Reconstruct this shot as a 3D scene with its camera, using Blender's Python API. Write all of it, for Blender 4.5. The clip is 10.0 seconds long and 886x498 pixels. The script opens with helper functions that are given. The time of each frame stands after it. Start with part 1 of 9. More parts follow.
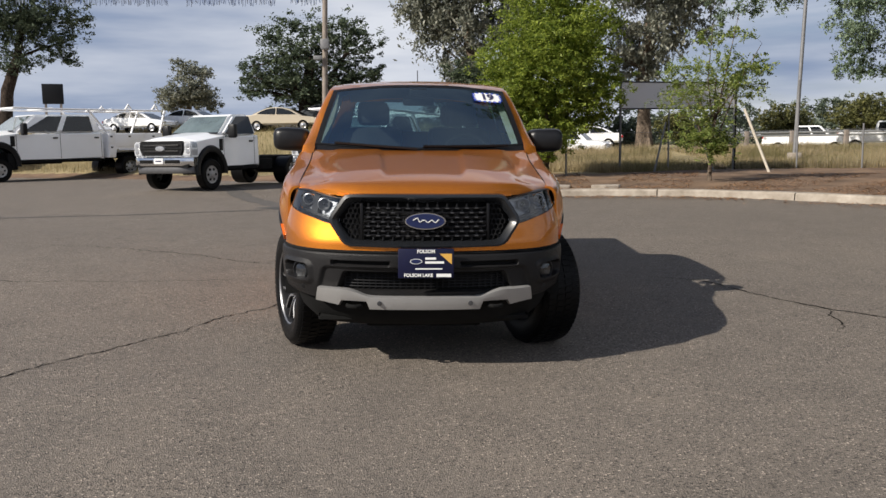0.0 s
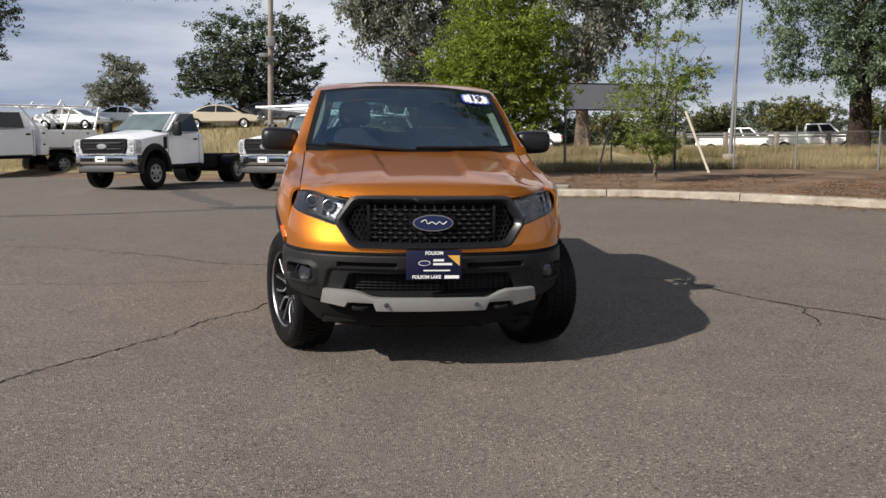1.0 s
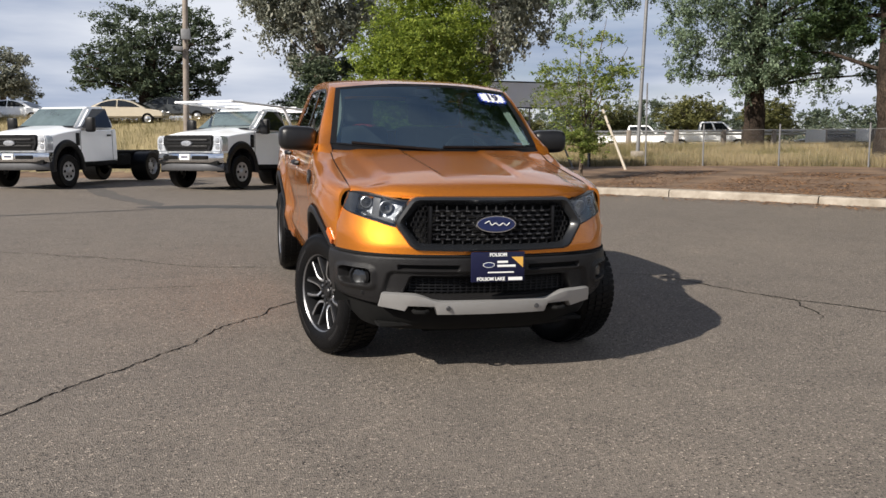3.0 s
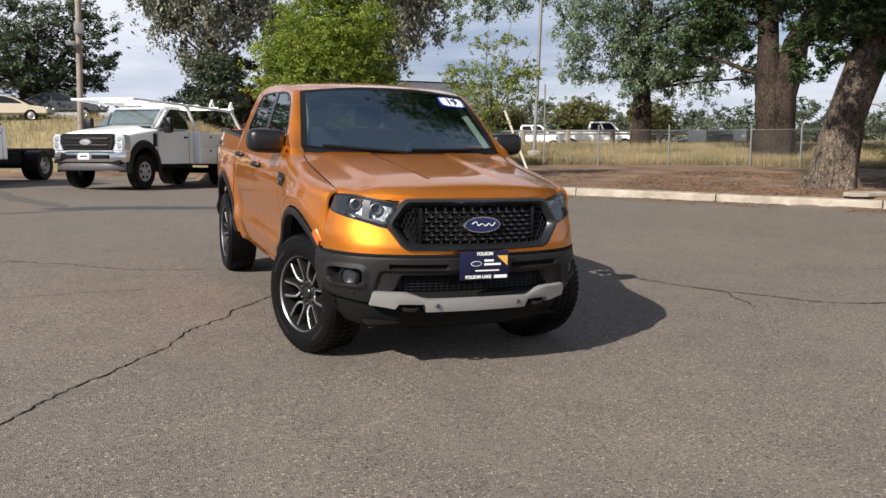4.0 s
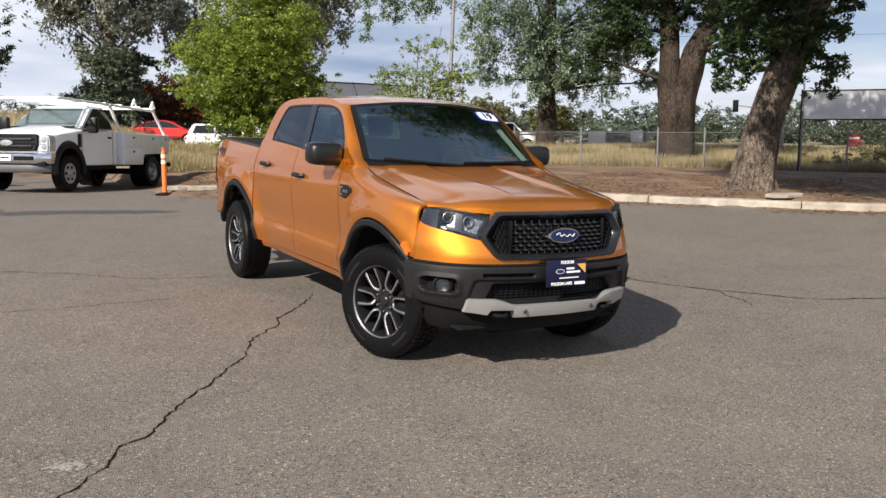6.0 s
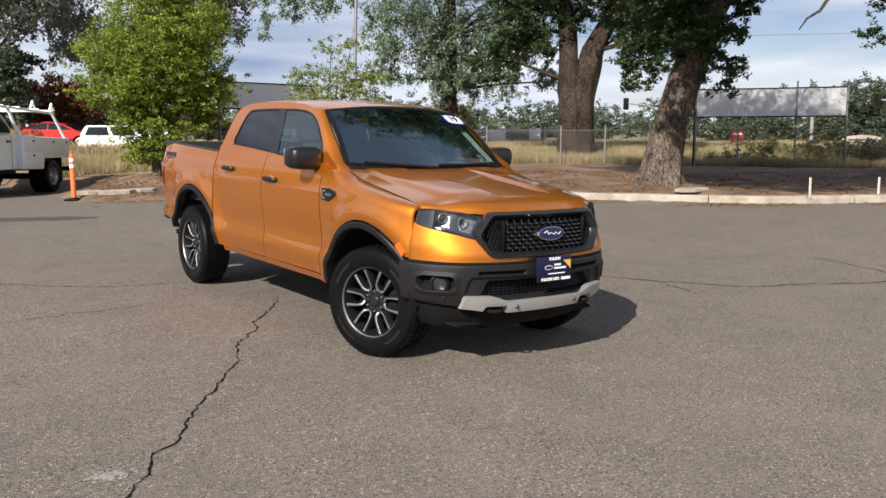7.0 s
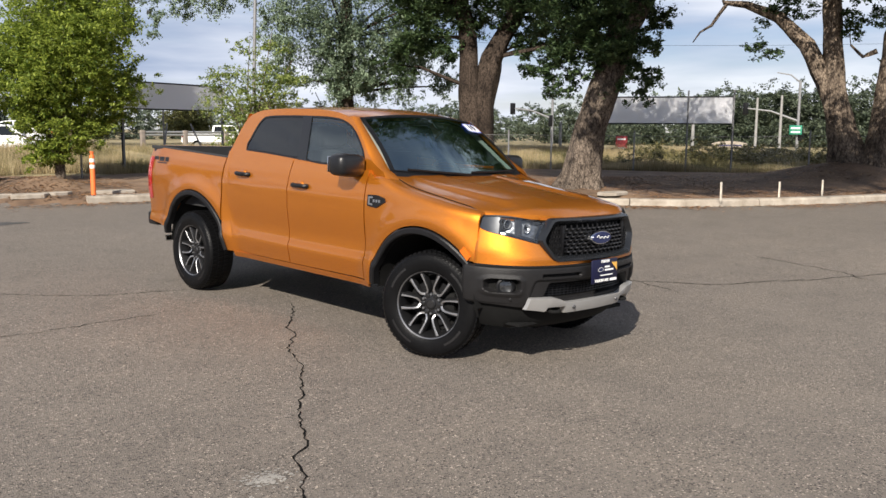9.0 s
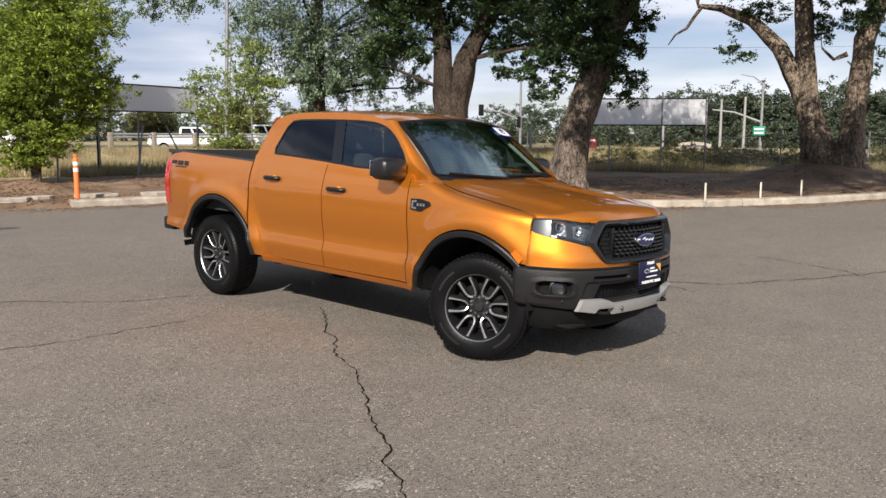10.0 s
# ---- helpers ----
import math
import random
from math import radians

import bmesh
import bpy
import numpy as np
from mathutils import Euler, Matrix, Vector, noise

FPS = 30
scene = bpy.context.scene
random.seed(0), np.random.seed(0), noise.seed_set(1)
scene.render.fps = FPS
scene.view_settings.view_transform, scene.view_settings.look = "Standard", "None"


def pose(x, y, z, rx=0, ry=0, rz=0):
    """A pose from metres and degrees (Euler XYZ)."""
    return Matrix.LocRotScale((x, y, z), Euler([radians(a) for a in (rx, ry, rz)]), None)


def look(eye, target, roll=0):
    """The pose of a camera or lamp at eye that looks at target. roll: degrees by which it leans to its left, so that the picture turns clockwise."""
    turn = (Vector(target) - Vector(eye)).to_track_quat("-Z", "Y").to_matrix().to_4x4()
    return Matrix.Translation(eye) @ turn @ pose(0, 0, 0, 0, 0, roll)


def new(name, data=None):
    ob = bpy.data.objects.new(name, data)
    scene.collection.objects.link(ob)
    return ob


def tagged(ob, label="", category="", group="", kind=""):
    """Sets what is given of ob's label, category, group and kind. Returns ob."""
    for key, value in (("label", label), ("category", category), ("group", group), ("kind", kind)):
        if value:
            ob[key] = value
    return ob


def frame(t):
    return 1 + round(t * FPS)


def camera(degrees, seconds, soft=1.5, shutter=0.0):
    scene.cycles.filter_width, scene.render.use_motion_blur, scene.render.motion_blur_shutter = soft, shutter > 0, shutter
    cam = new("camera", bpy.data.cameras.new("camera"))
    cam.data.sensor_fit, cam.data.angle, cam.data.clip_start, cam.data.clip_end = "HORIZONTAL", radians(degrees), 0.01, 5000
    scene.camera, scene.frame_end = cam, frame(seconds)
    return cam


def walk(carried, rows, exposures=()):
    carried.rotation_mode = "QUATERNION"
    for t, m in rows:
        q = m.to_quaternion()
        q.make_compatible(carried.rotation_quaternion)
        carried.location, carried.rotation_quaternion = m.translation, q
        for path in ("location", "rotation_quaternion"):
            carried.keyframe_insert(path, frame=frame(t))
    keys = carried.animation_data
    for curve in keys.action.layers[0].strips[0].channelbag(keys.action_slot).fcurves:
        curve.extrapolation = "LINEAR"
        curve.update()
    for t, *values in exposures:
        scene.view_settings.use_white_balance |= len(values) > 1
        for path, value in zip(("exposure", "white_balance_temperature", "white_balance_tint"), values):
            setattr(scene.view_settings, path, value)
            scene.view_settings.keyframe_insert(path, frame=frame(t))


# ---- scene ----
cam = camera(54.3, 10.0, soft=1.5)
PATH = [
    (0, (-0.111, -5.701, 1.252), (-0.018, -3.718, 1.005), -0.9),
    (0.5, (-0.348, -5.698, 1.272), (-0.146, -3.724, 1.022), -0.5),
    (1, (-0.521, -5.677, 1.273), (-0.276, -3.708, 1.022), -0.5),
    (1.5, (-0.725, -5.587, 1.282), (-0.43, -3.624, 1.037), -0.5),
    (2, (-0.924, -5.539, 1.282), (-0.568, -3.587, 1.033), -0.4),
    (3.3, (-1.598, -5.416, 1.313), (-1.039, -3.514, 1.049), -0.1),
    (3.5, (-1.707, -5.416, 1.323), (-1.09, -3.532, 1.058), 0.1),
    (4, (-2.036, -5.437, 1.338), (-1.3, -3.597, 1.072), -0.1),
    (4.5, (-2.332, -5.406, 1.346), (-1.557, -3.581, 1.078), 0.3),
    (5, (-2.612, -5.305, 1.374), (-1.733, -3.527, 1.114), 0.4),
    (5.2, (-2.742, -5.29, 1.386), (-1.821, -3.534, 1.124), 0.4),
    (6.3, (-3.458, -5.151, 1.471), (-2.445, -3.449, 1.197), 0.2),
    (6.5, (-3.571, -5.099, 1.47), (-2.509, -3.428, 1.197), 0.1),
    (7, (-3.924, -5.026, 1.496), (-2.743, -3.437, 1.221), -0.2),
    (7.5, (-4.211, -4.91, 1.498), (-2.997, -3.346, 1.224), 0.2),
    (8, (-4.465, -4.711, 1.52), (-3.186, -3.197, 1.248), 0.2),
    (8.5, (-4.756, -4.546, 1.522), (-3.429, -3.075, 1.251), 0.3),
    (9, (-5.052, -4.382, 1.546), (-3.646, -2.985, 1.276), 0.4),
    (9.5, (-5.27, -4.142, 1.562), (-3.831, -2.78, 1.295), 0.3),
    (10, (-5.509, -3.955, 1.564), (-4.04, -2.625, 1.297), 0.3),
]
walk(cam, [(t, look(eye, target, roll)) for t, eye, target, roll in PATH], [(0.0, 0.32), (2.0, 0.38), (4.5, 0.66), (6.5, 0.72), (10.0, 0.74)])

# ---- world and sun ----
SUN_EL, SUN_AZ = 34.0, 241.8      # degrees; azimuth clockwise from +y
world = bpy.data.worlds.new("world")
scene.world = world
world.use_nodes = True
wn, wl = world.node_tree.nodes, world.node_tree.links
wn.clear()
w_out = wn.new("ShaderNodeOutputWorld")
w_bg = wn.new("ShaderNodeBackground")
w_bg.inputs["Strength"].default_value = 0.080
w_sky = wn.new("ShaderNodeTexSky")
w_sky.sky_type = "NISHITA"
w_sky.sun_disc = False
w_sky.sun_elevation = radians(SUN_EL)
w_sky.sun_rotation = radians(SUN_AZ)
w_sky.air_density, w_sky.dust_density, w_sky.ozone_density = 1.0, 0.35, 1.6
w_tc = wn.new("ShaderNodeTexCoord")
w_map = wn.new("ShaderNodeMapping")
w_map.inputs["Scale"].default_value = (1.0, 1.0, 6.5)
w_map.inputs["Location"].default_value = (0.35, 0.1, 0.2)
w_noise = wn.new("ShaderNodeTexNoise")
w_noise.inputs["Scale"].default_value = 2.1
w_noise.inputs["Detail"].default_value = 7
w_noise.inputs["Roughness"].default_value = 0.52
w_ramp = wn.new("ShaderNodeValToRGB")
w_ramp.color_ramp.elements[0].position, w_ramp.color_ramp.elements[1].position = 0.28, 0.48
w_grey = wn.new("ShaderNodeTexNoise")
w_grey.inputs["Scale"].default_value = 1.9
w_grey.inputs["Detail"].default_value = 6
w_cl = wn.new("ShaderNodeValToRGB")
w_cl.color_ramp.elements[0].position, w_cl.color_ramp.elements[1].position = 0.38, 0.62
w_cl.color_ramp.elements[0].color = (2.5, 3.2, 4.7, 1)
w_cl.color_ramp.elements[1].color = (7.2, 7.5, 8.2, 1)
w_mix = wn.new("ShaderNodeMixRGB")
wl.new(w_tc.outputs["Generated"], w_map.inputs["Vector"])
wl.new(w_map.outputs["Vector"], w_noise.inputs["Vector"])
wl.new(w_map.outputs["Vector"], w_grey.inputs["Vector"])
w_sep = wn.new("ShaderNodeSeparateXYZ")
wl.new(w_tc.outputs["Generated"], w_sep.inputs["Vector"])
for source, target, limits in ((w_noise, w_ramp, (0.45, 0.90, 0.02, -0.07)), (w_grey, w_cl, (-0.35, 0.40, -0.06, 0.11))):
    w_drift, w_sum = wn.new("ShaderNodeMapRange"), wn.new("ShaderNodeMath")
    for socket, value in zip(("From Min", "From Max", "To Min", "To Max"), limits):
        w_drift.inputs[socket].default_value = value
    wl.new(w_sep.outputs["X"], w_drift.inputs["Value"])
    wl.new(source.outputs["Fac"], w_sum.inputs[0])
    wl.new(w_drift.outputs["Result"], w_sum.inputs[1])
    wl.new(w_sum.outputs["Value"], target.inputs["Fac"])
w_thin = wn.new("ShaderNodeMapRange")
w_thin.interpolation_type = "SMOOTHSTEP"
w_thin.inputs["From Min"].default_value, w_thin.inputs["From Max"].default_value = 0.54, 0.90
w_thin.inputs["To Min"].default_value, w_thin.inputs["To Max"].default_value = 1.0, 0.16
wl.new(w_sep.outputs["Z"], w_thin.inputs["Value"])
w_cover = wn.new("ShaderNodeMath")
w_cover.operation = "MULTIPLY"
wl.new(w_ramp.outputs["Color"], w_cover.inputs[0])
wl.new(w_thin.outputs["Result"], w_cover.inputs[1])
wl.new(w_cover.outputs["Value"], w_mix.inputs["Fac"])
w_cool = wn.new("ShaderNodeMixRGB")
w_cool.blend_type = "MULTIPLY"
w_cool.inputs["Fac"].default_value = 1.0
w_cool.inputs["Color2"].default_value = (0.58, 0.57, 0.68, 1)
wl.new(w_sky.outputs["Color"], w_cool.inputs["Color1"])
wl.new(w_cool.outputs["Color"], w_mix.inputs["Color1"])
wl.new(w_cl.outputs["Color"], w_mix.inputs["Color2"])
wl.new(w_mix.outputs["Color"], w_bg.inputs["Color"])
wl.new(w_bg.outputs["Background"], w_out.inputs["Surface"])

sun_data = bpy.data.lights.new("sun", "SUN")
sun_data.energy, sun_data.angle, sun_data.color = 5.0, radians(0.55), (1.0, 0.93, 0.83)
sun = new("sun", sun_data)
sun_dir = Vector((math.sin(radians(SUN_AZ)) * math.cos(radians(SUN_EL)), math.cos(radians(SUN_AZ)) * math.cos(radians(SUN_EL)), math.sin(radians(SUN_EL))))
sun.matrix_world = look(sun_dir * 60, (0, 0, 0))

# ---- materials ----
def mat(name, color, rough=0.6, metal=0.0, vary=0.0, scale=8.0, bump=0.0, bscale=60.0, color2=None, coat=0.0, spec=0.5, island=0.0):
    """A principled material with noise at two scales in colour and a fine bump."""
    m = bpy.data.materials.new(name)
    m.use_nodes = True
    n, l = m.node_tree.nodes, m.node_tree.links
    b = n["Principled BSDF"]
    b.inputs["Base Color"].default_value = (*color, 1)
    b.inputs["Roughness"].default_value = rough
    b.inputs["Metallic"].default_value = metal
    b.inputs["Coat Weight"].default_value = coat
    b.inputs["Specular IOR Level"].default_value = spec
    tc = n.new("ShaderNodeTexCoord")
    if vary or color2:
        big = n.new("ShaderNodeTexNoise")
        big.inputs["Scale"].default_value = scale
        big.inputs["Detail"].default_value = 8
        big.inputs["Roughness"].default_value = 0.65
        l.new(tc.outputs["Object"], big.inputs["Vector"])
        ramp = n.new("ShaderNodeValToRGB")
        ramp.color_ramp.elements[0].position, ramp.color_ramp.elements[1].position = 0.3, 0.7
        dark = color2 or tuple(max(0, c * (1 - vary)) for c in color)
        light = color if color2 else tuple(min(1, c * (1 + vary)) for c in color)
        ramp.color_ramp.elements[0].color, ramp.color_ramp.elements[1].color = (*dark, 1), (*light, 1)
        l.new(big.outputs["Fac"], ramp.inputs["Fac"])
        last = ramp.outputs["Color"]
        if island:
            geo = n.new("ShaderNodeNewGeometry")
            hsv = n.new("ShaderNodeHueSaturation")
            mm = n.new("ShaderNodeMapRange")
            mm.inputs["To Min"].default_value, mm.inputs["To Max"].default_value = 1 - island, 1 + island
            l.new(geo.outputs["Random Per Island"], mm.inputs["Value"])
            l.new(mm.outputs["Result"], hsv.inputs["Value"])
            l.new(last, hsv.inputs["Color"])
            last = hsv.outputs["Color"]
        l.new(last, b.inputs["Base Color"])
    if bump:
        fine = n.new("ShaderNodeTexNoise")
        fine.inputs["Scale"].default_value = bscale
        fine.inputs["Detail"].default_value = 5
        l.new(tc.outputs["Object"], fine.inputs["Vector"])
        bp = n.new("ShaderNodeBump")
        bp.inputs["Strength"].default_value = bump
        bp.inputs["Distance"].default_value = 0.01
        l.new(fine.outputs["Fac"], bp.inputs["Height"])
        l.new(bp.outputs["Normal"], b.inputs["Normal"])
    return m


def glass(name, tint, rough=0.0, ior=1.5, sheen=(1, 1, 1)):
    """Thin tinted pane: clear straight through, with a sharp reflection at its surface."""
    m = bpy.data.materials.new(name)
    m.use_nodes = True
    n, l = m.node_tree.nodes, m.node_tree.links
    n.remove(n["Principled BSDF"])
    tr, gl, mx, fr = n.new("ShaderNodeBsdfTransparent"), n.new("ShaderNodeBsdfGlossy"), n.new("ShaderNodeMixShader"), n.new("ShaderNodeFresnel")
    tr.inputs["Color"].default_value = (*tint, 1)
    gl.inputs["Roughness"].default_value = rough
    gl.inputs["Color"].default_value = (*sheen, 1)
    fr.inputs["IOR"].default_value = ior
    l.new(fr.outputs["Fac"], mx.inputs["Fac"])
    l.new(tr.outputs["BSDF"], mx.inputs[1])
    l.new(gl.outputs["BSDF"], mx.inputs[2])
    l.new(mx.outputs["Shader"], n["Material Output"].inputs["Surface"])
    return m


def bark_mat(name, light, dark, scale=15.0):
    """Furrowed bark: ridges drawn out along the trunk, with a deep bump."""
    m = bpy.data.materials.new(name)
    m.use_nodes = True
    n, l = m.node_tree.nodes, m.node_tree.links
    p = n["Principled BSDF"]
    p.inputs["Roughness"].default_value = 0.95
    p.inputs["Specular IOR Level"].default_value = 0.2
    tc, mp = n.new("ShaderNodeTexCoord"), n.new("ShaderNodeMapping")
    mp.inputs["Scale"].default_value = (1, 1, 0.42)
    l.new(tc.outputs["Object"], mp.inputs["Vector"])
    no, vo, big = n.new("ShaderNodeTexNoise"), n.new("ShaderNodeTexVoronoi"), n.new("ShaderNodeTexNoise")
    no.inputs["Scale"].default_value, no.inputs["Detail"].default_value, no.inputs["Roughness"].default_value = scale, 9, 0.7
    vo.inputs["Scale"].default_value = scale * 1.6
    vo.feature = "DISTANCE_TO_EDGE"
    big.inputs["Scale"].default_value, big.inputs["Detail"].default_value = 0.9, 4
    for t in (no, vo):
        l.new(mp.outputs["Vector"], t.inputs["Vector"])
    l.new(tc.outputs["Object"], big.inputs["Vector"])
    mu = n.new("ShaderNodeMath")
    mu.operation = "MULTIPLY_ADD"
    mu.inputs[1].default_value = 0.55
    l.new(vo.outputs["Distance"], mu.inputs[0])
    l.new(no.outputs["Fac"], mu.inputs[2])
    r = n.new("ShaderNodeValToRGB")
    r.color_ramp.elements[0].position, r.color_ramp.elements[1].position = 0.42, 0.82
    r.color_ramp.elements[0].color, r.color_ramp.elements[1].color = (*dark, 1), (*light, 1)
    l.new(mu.outputs["Value"], r.inputs["Fac"])
    r2 = n.new("ShaderNodeValToRGB")
    r2.color_ramp.elements[0].position, r2.color_ramp.elements[1].position = 0.35, 0.65
    r2.color_ramp.elements[0].color, r2.color_ramp.elements[1].color = (0.55, 0.52, 0.5, 1), (1.15, 1.1, 1.05, 1)
    l.new(big.outputs["Fac"], r2.inputs["Fac"])
    mx = n.new("ShaderNodeMixRGB")
    mx.blend_type = "MULTIPLY"
    mx.inputs["Fac"].default_value = 1
    l.new(r.outputs["Color"], mx.inputs["Color1"])
    l.new(r2.outputs["Color"], mx.inputs["Color2"])
    l.new(mx.outputs["Color"], p.inputs["Base Color"])
    bp = n.new("ShaderNodeBump")
    bp.inputs["Strength"].default_value, bp.inputs["Distance"].default_value = 1.0, 0.05
    l.new(mu.outputs["Value"], bp.inputs["Height"])
    l.new(bp.outputs["Normal"], p.inputs["Normal"])
    return m


def leaf_mat(name, a, b, trans=0.3):
    """Leaves: two greens by island, with light through the blade."""
    m = bpy.data.materials.new(name)
    m.use_nodes = True
    n, l = m.node_tree.nodes, m.node_tree.links
    p = n["Principled BSDF"]
    p.inputs["Roughness"].default_value = 0.55
    p.inputs["Specular IOR Level"].default_value = 0.35
    geo, ramp = n.new("ShaderNodeNewGeometry"), n.new("ShaderNodeValToRGB")
    ramp.color_ramp.elements[0].color, ramp.color_ramp.elements[1].color = (*a, 1), (*b, 1)
    l.new(geo.outputs["Random Per Island"], ramp.inputs["Fac"])
    l.new(ramp.outputs["Color"], p.inputs["Base Color"])
    tl, mx = n.new("ShaderNodeBsdfTranslucent"), n.new("ShaderNodeMixShader")
    mx.inputs["Fac"].default_value = trans
    l.new(ramp.outputs["Color"], tl.inputs["Color"])
    l.new(p.outputs["BSDF"], mx.inputs[1])
    l.new(tl.outputs["BSDF"], mx.inputs[2])
    l.new(mx.outputs["Shader"], n["Material Output"].inputs["Surface"])
    return m


def asphalt_mat():
    m = bpy.data.materials.new("asphalt")
    m.use_nodes = True
    n, l = m.node_tree.nodes, m.node_tree.links
    p = n["Principled BSDF"]
    p.inputs["Specular IOR Level"].default_value = 0.3
    tc = n.new("ShaderNodeTexCoord")

    def noise_at(scale, detail, rough=0.6):
        t = n.new("ShaderNodeTexNoise")
        t.inputs["Scale"].default_value, t.inputs["Detail"].default_value, t.inputs["Roughness"].default_value = scale, detail, rough
        l.new(tc.outputs["Object"], t.inputs["Vector"])
        return t

    def ramp_of(src, stops):
        r = n.new("ShaderNodeValToRGB")
        r.color_ramp.elements[0].position, r.color_ramp.elements[0].color = stops[0][0], (*stops[0][1], 1)
        r.color_ramp.elements[1].position, r.color_ramp.elements[1].color = stops[-1][0], (*stops[-1][1], 1)
        for pos, c in stops[1:-1]:
            r.color_ramp.elements.new(pos).color = (*c, 1)
        l.new(src, r.inputs["Fac"])
        return r

    def mix(kind, fac, a, b):
        x = n.new("ShaderNodeMixRGB")
        x.blend_type = kind
        x.inputs["Fac"].default_value = fac
        l.new(a, x.inputs["Color1"])
        l.new(b, x.inputs["Color2"])
        return x.outputs["Color"]

    big = ramp_of(noise_at(0.22, 6).outputs["Fac"], [(0.3, (0.148, 0.128, 0.111)), (0.55, (0.163, 0.141, 0.121)), (0.72, (0.182, 0.156, 0.132))])
    mid = ramp_of(noise_at(1.9, 8, 0.7).outputs["Fac"], [(0.28, (0.84, 0.84, 0.84)), (0.5, (1, 1, 1)), (0.75, (1.10, 1.09, 1.07))])
    vor = n.new("ShaderNodeTexVoronoi")
    vor.inputs["Scale"].default_value = 125
    l.new(tc.outputs["Object"], vor.inputs["Vector"])
    sep = n.new("ShaderNodeSeparateColor")
    l.new(vor.outputs["Color"], sep.inputs["Color"])
    grain = ramp_of(sep.outputs["Red"], [(0.0, (0.12, 0.12, 0.13)), (0.12, (0.48, 0.48, 0.48)), (0.18, (0.92, 0.92, 0.91)), (0.80, (1.06, 1.05, 1.03)), (0.93, (1.32, 1.30, 1.27)), (1.0, (2.9, 2.85, 2.75))])
    speck = ramp_of(noise_at(34, 4, 0.75).outputs["Fac"], [(0.3, (0.78, 0.78, 0.78)), (0.5, (1.0, 1.0, 1.0)), (0.68, (1.16, 1.15, 1.12))])
    worn = ramp_of(noise_at(1.15, 5, 0.65).outputs["Fac"], [(0.34, (0.62, 0.62, 0.62)), (0.60, (1.0, 1.0, 1.0))])
    rough_grain = n.new("ShaderNodeMixRGB")
    rough_grain.blend_type = "MULTIPLY"
    l.new(worn.outputs["Color"], rough_grain.inputs["Fac"])
    l.new(mix("MULTIPLY", 1.0, big.outputs["Color"], mid.outputs["Color"]), rough_grain.inputs["Color1"])
    l.new(grain.outputs["Color"], rough_grain.inputs["Color2"])
    col = mix("MULTIPLY", 0.85, rough_grain.outputs["Color"], speck.outputs["Color"])
    l.new(col, p.inputs["Base Color"])
    rr = n.new("ShaderNodeMapRange")
    rr.inputs["To Min"].default_value, rr.inputs["To Max"].default_value = 0.72, 0.92
    l.new(sep.outputs["Green"], rr.inputs["Value"])
    l.new(rr.outputs["Result"], p.inputs["Roughness"])
    bp = n.new("ShaderNodeBump")
    bp.inputs["Strength"].default_value, bp.inputs["Distance"].default_value = 0.7, 0.007
    l.new(vor.outputs["Distance"], bp.inputs["Height"])
    l.new(bp.outputs["Normal"], p.inputs["Normal"])
    return m


def paint_mat(name, base, deep):
    """Metallic paint: flakes under a clear coat."""
    m = mat(name, base, 0.48, 0.88, 0, coat=1.0)
    n, l = m.node_tree.nodes, m.node_tree.links
    p = n["Principled BSDF"]
    p.inputs["Coat Roughness"].default_value = 0.06
    tc, vo = n.new("ShaderNodeTexCoord"), n.new("ShaderNodeTexVoronoi")
    vo.inputs["Scale"].default_value = 900
    l.new(tc.outputs["Object"], vo.inputs["Vector"])
    r = n.new("ShaderNodeMixRGB")
    r.inputs["Color1"].default_value, r.inputs["Color2"].default_value = (*base, 1), (*deep, 1)
    s = n.new("ShaderNodeSeparateColor")
    l.new(vo.outputs["Color"], s.inputs["Color"])
    l.new(s.outputs["Red"], r.inputs["Fac"])
    l.new(r.outputs["Color"], p.inputs["Base Color"])
    return m


ASPHALT = asphalt_mat()
# Cracks are flat ribbons; near black stands in for the shade in their depth.
CRACK = mat("crack_shade", (0.009, 0.0085, 0.008), 0.95, vary=0.3, scale=30, spec=0.05)
SEAM_AND_PATCH = mat("seam_and_dark_patch", (0.050, 0.047, 0.045), 0.8, vary=0.3, scale=6)
DARK_STRIP = mat("dark_asphalt_strip", (0.085, 0.076, 0.068), 0.85, vary=0.25, scale=5)
PALE = mat("pale_spill", (0.25, 0.235, 0.21), 0.9, vary=0.35, scale=9, bump=0.4)
DIRT = mat("dirt", (0.235, 0.150, 0.090), 0.95, color2=(0.055, 0.033, 0.021), scale=0.9, bump=1.0, bscale=18)
GRASS_SOIL = mat("dry_grass_soil", (0.36, 0.29, 0.155), 0.95, color2=(0.14, 0.115, 0.055), scale=0.45, bump=0.8, bscale=14)
CONCRETE = mat("concrete", (0.43, 0.38, 0.32), 0.9, color2=(0.22, 0.185, 0.145), scale=2.8, bump=0.5, bscale=45)
BARK = bark_mat("bark", (0.34, 0.285, 0.235), (0.030, 0.023, 0.019), 19.0)
BARK_PALE = bark_mat("pale_bark", (0.34, 0.28, 0.22), (0.055, 0.042, 0.034), 11.0)
LEAF_OAK = leaf_mat("oak_leaves", (0.022, 0.044, 0.018), (0.095, 0.145, 0.055))
LEAF_GREY = leaf_mat("grey_green_leaves", (0.070, 0.112, 0.064), (0.28, 0.35, 0.235))
LEAF_LIME = leaf_mat("bright_green_leaves", (0.085, 0.142, 0.026), (0.41, 0.475, 0.084), 0.52)
LEAF_MID = leaf_mat("young_leaves", (0.10, 0.165, 0.035), (0.36, 0.40, 0.12), 0.45)
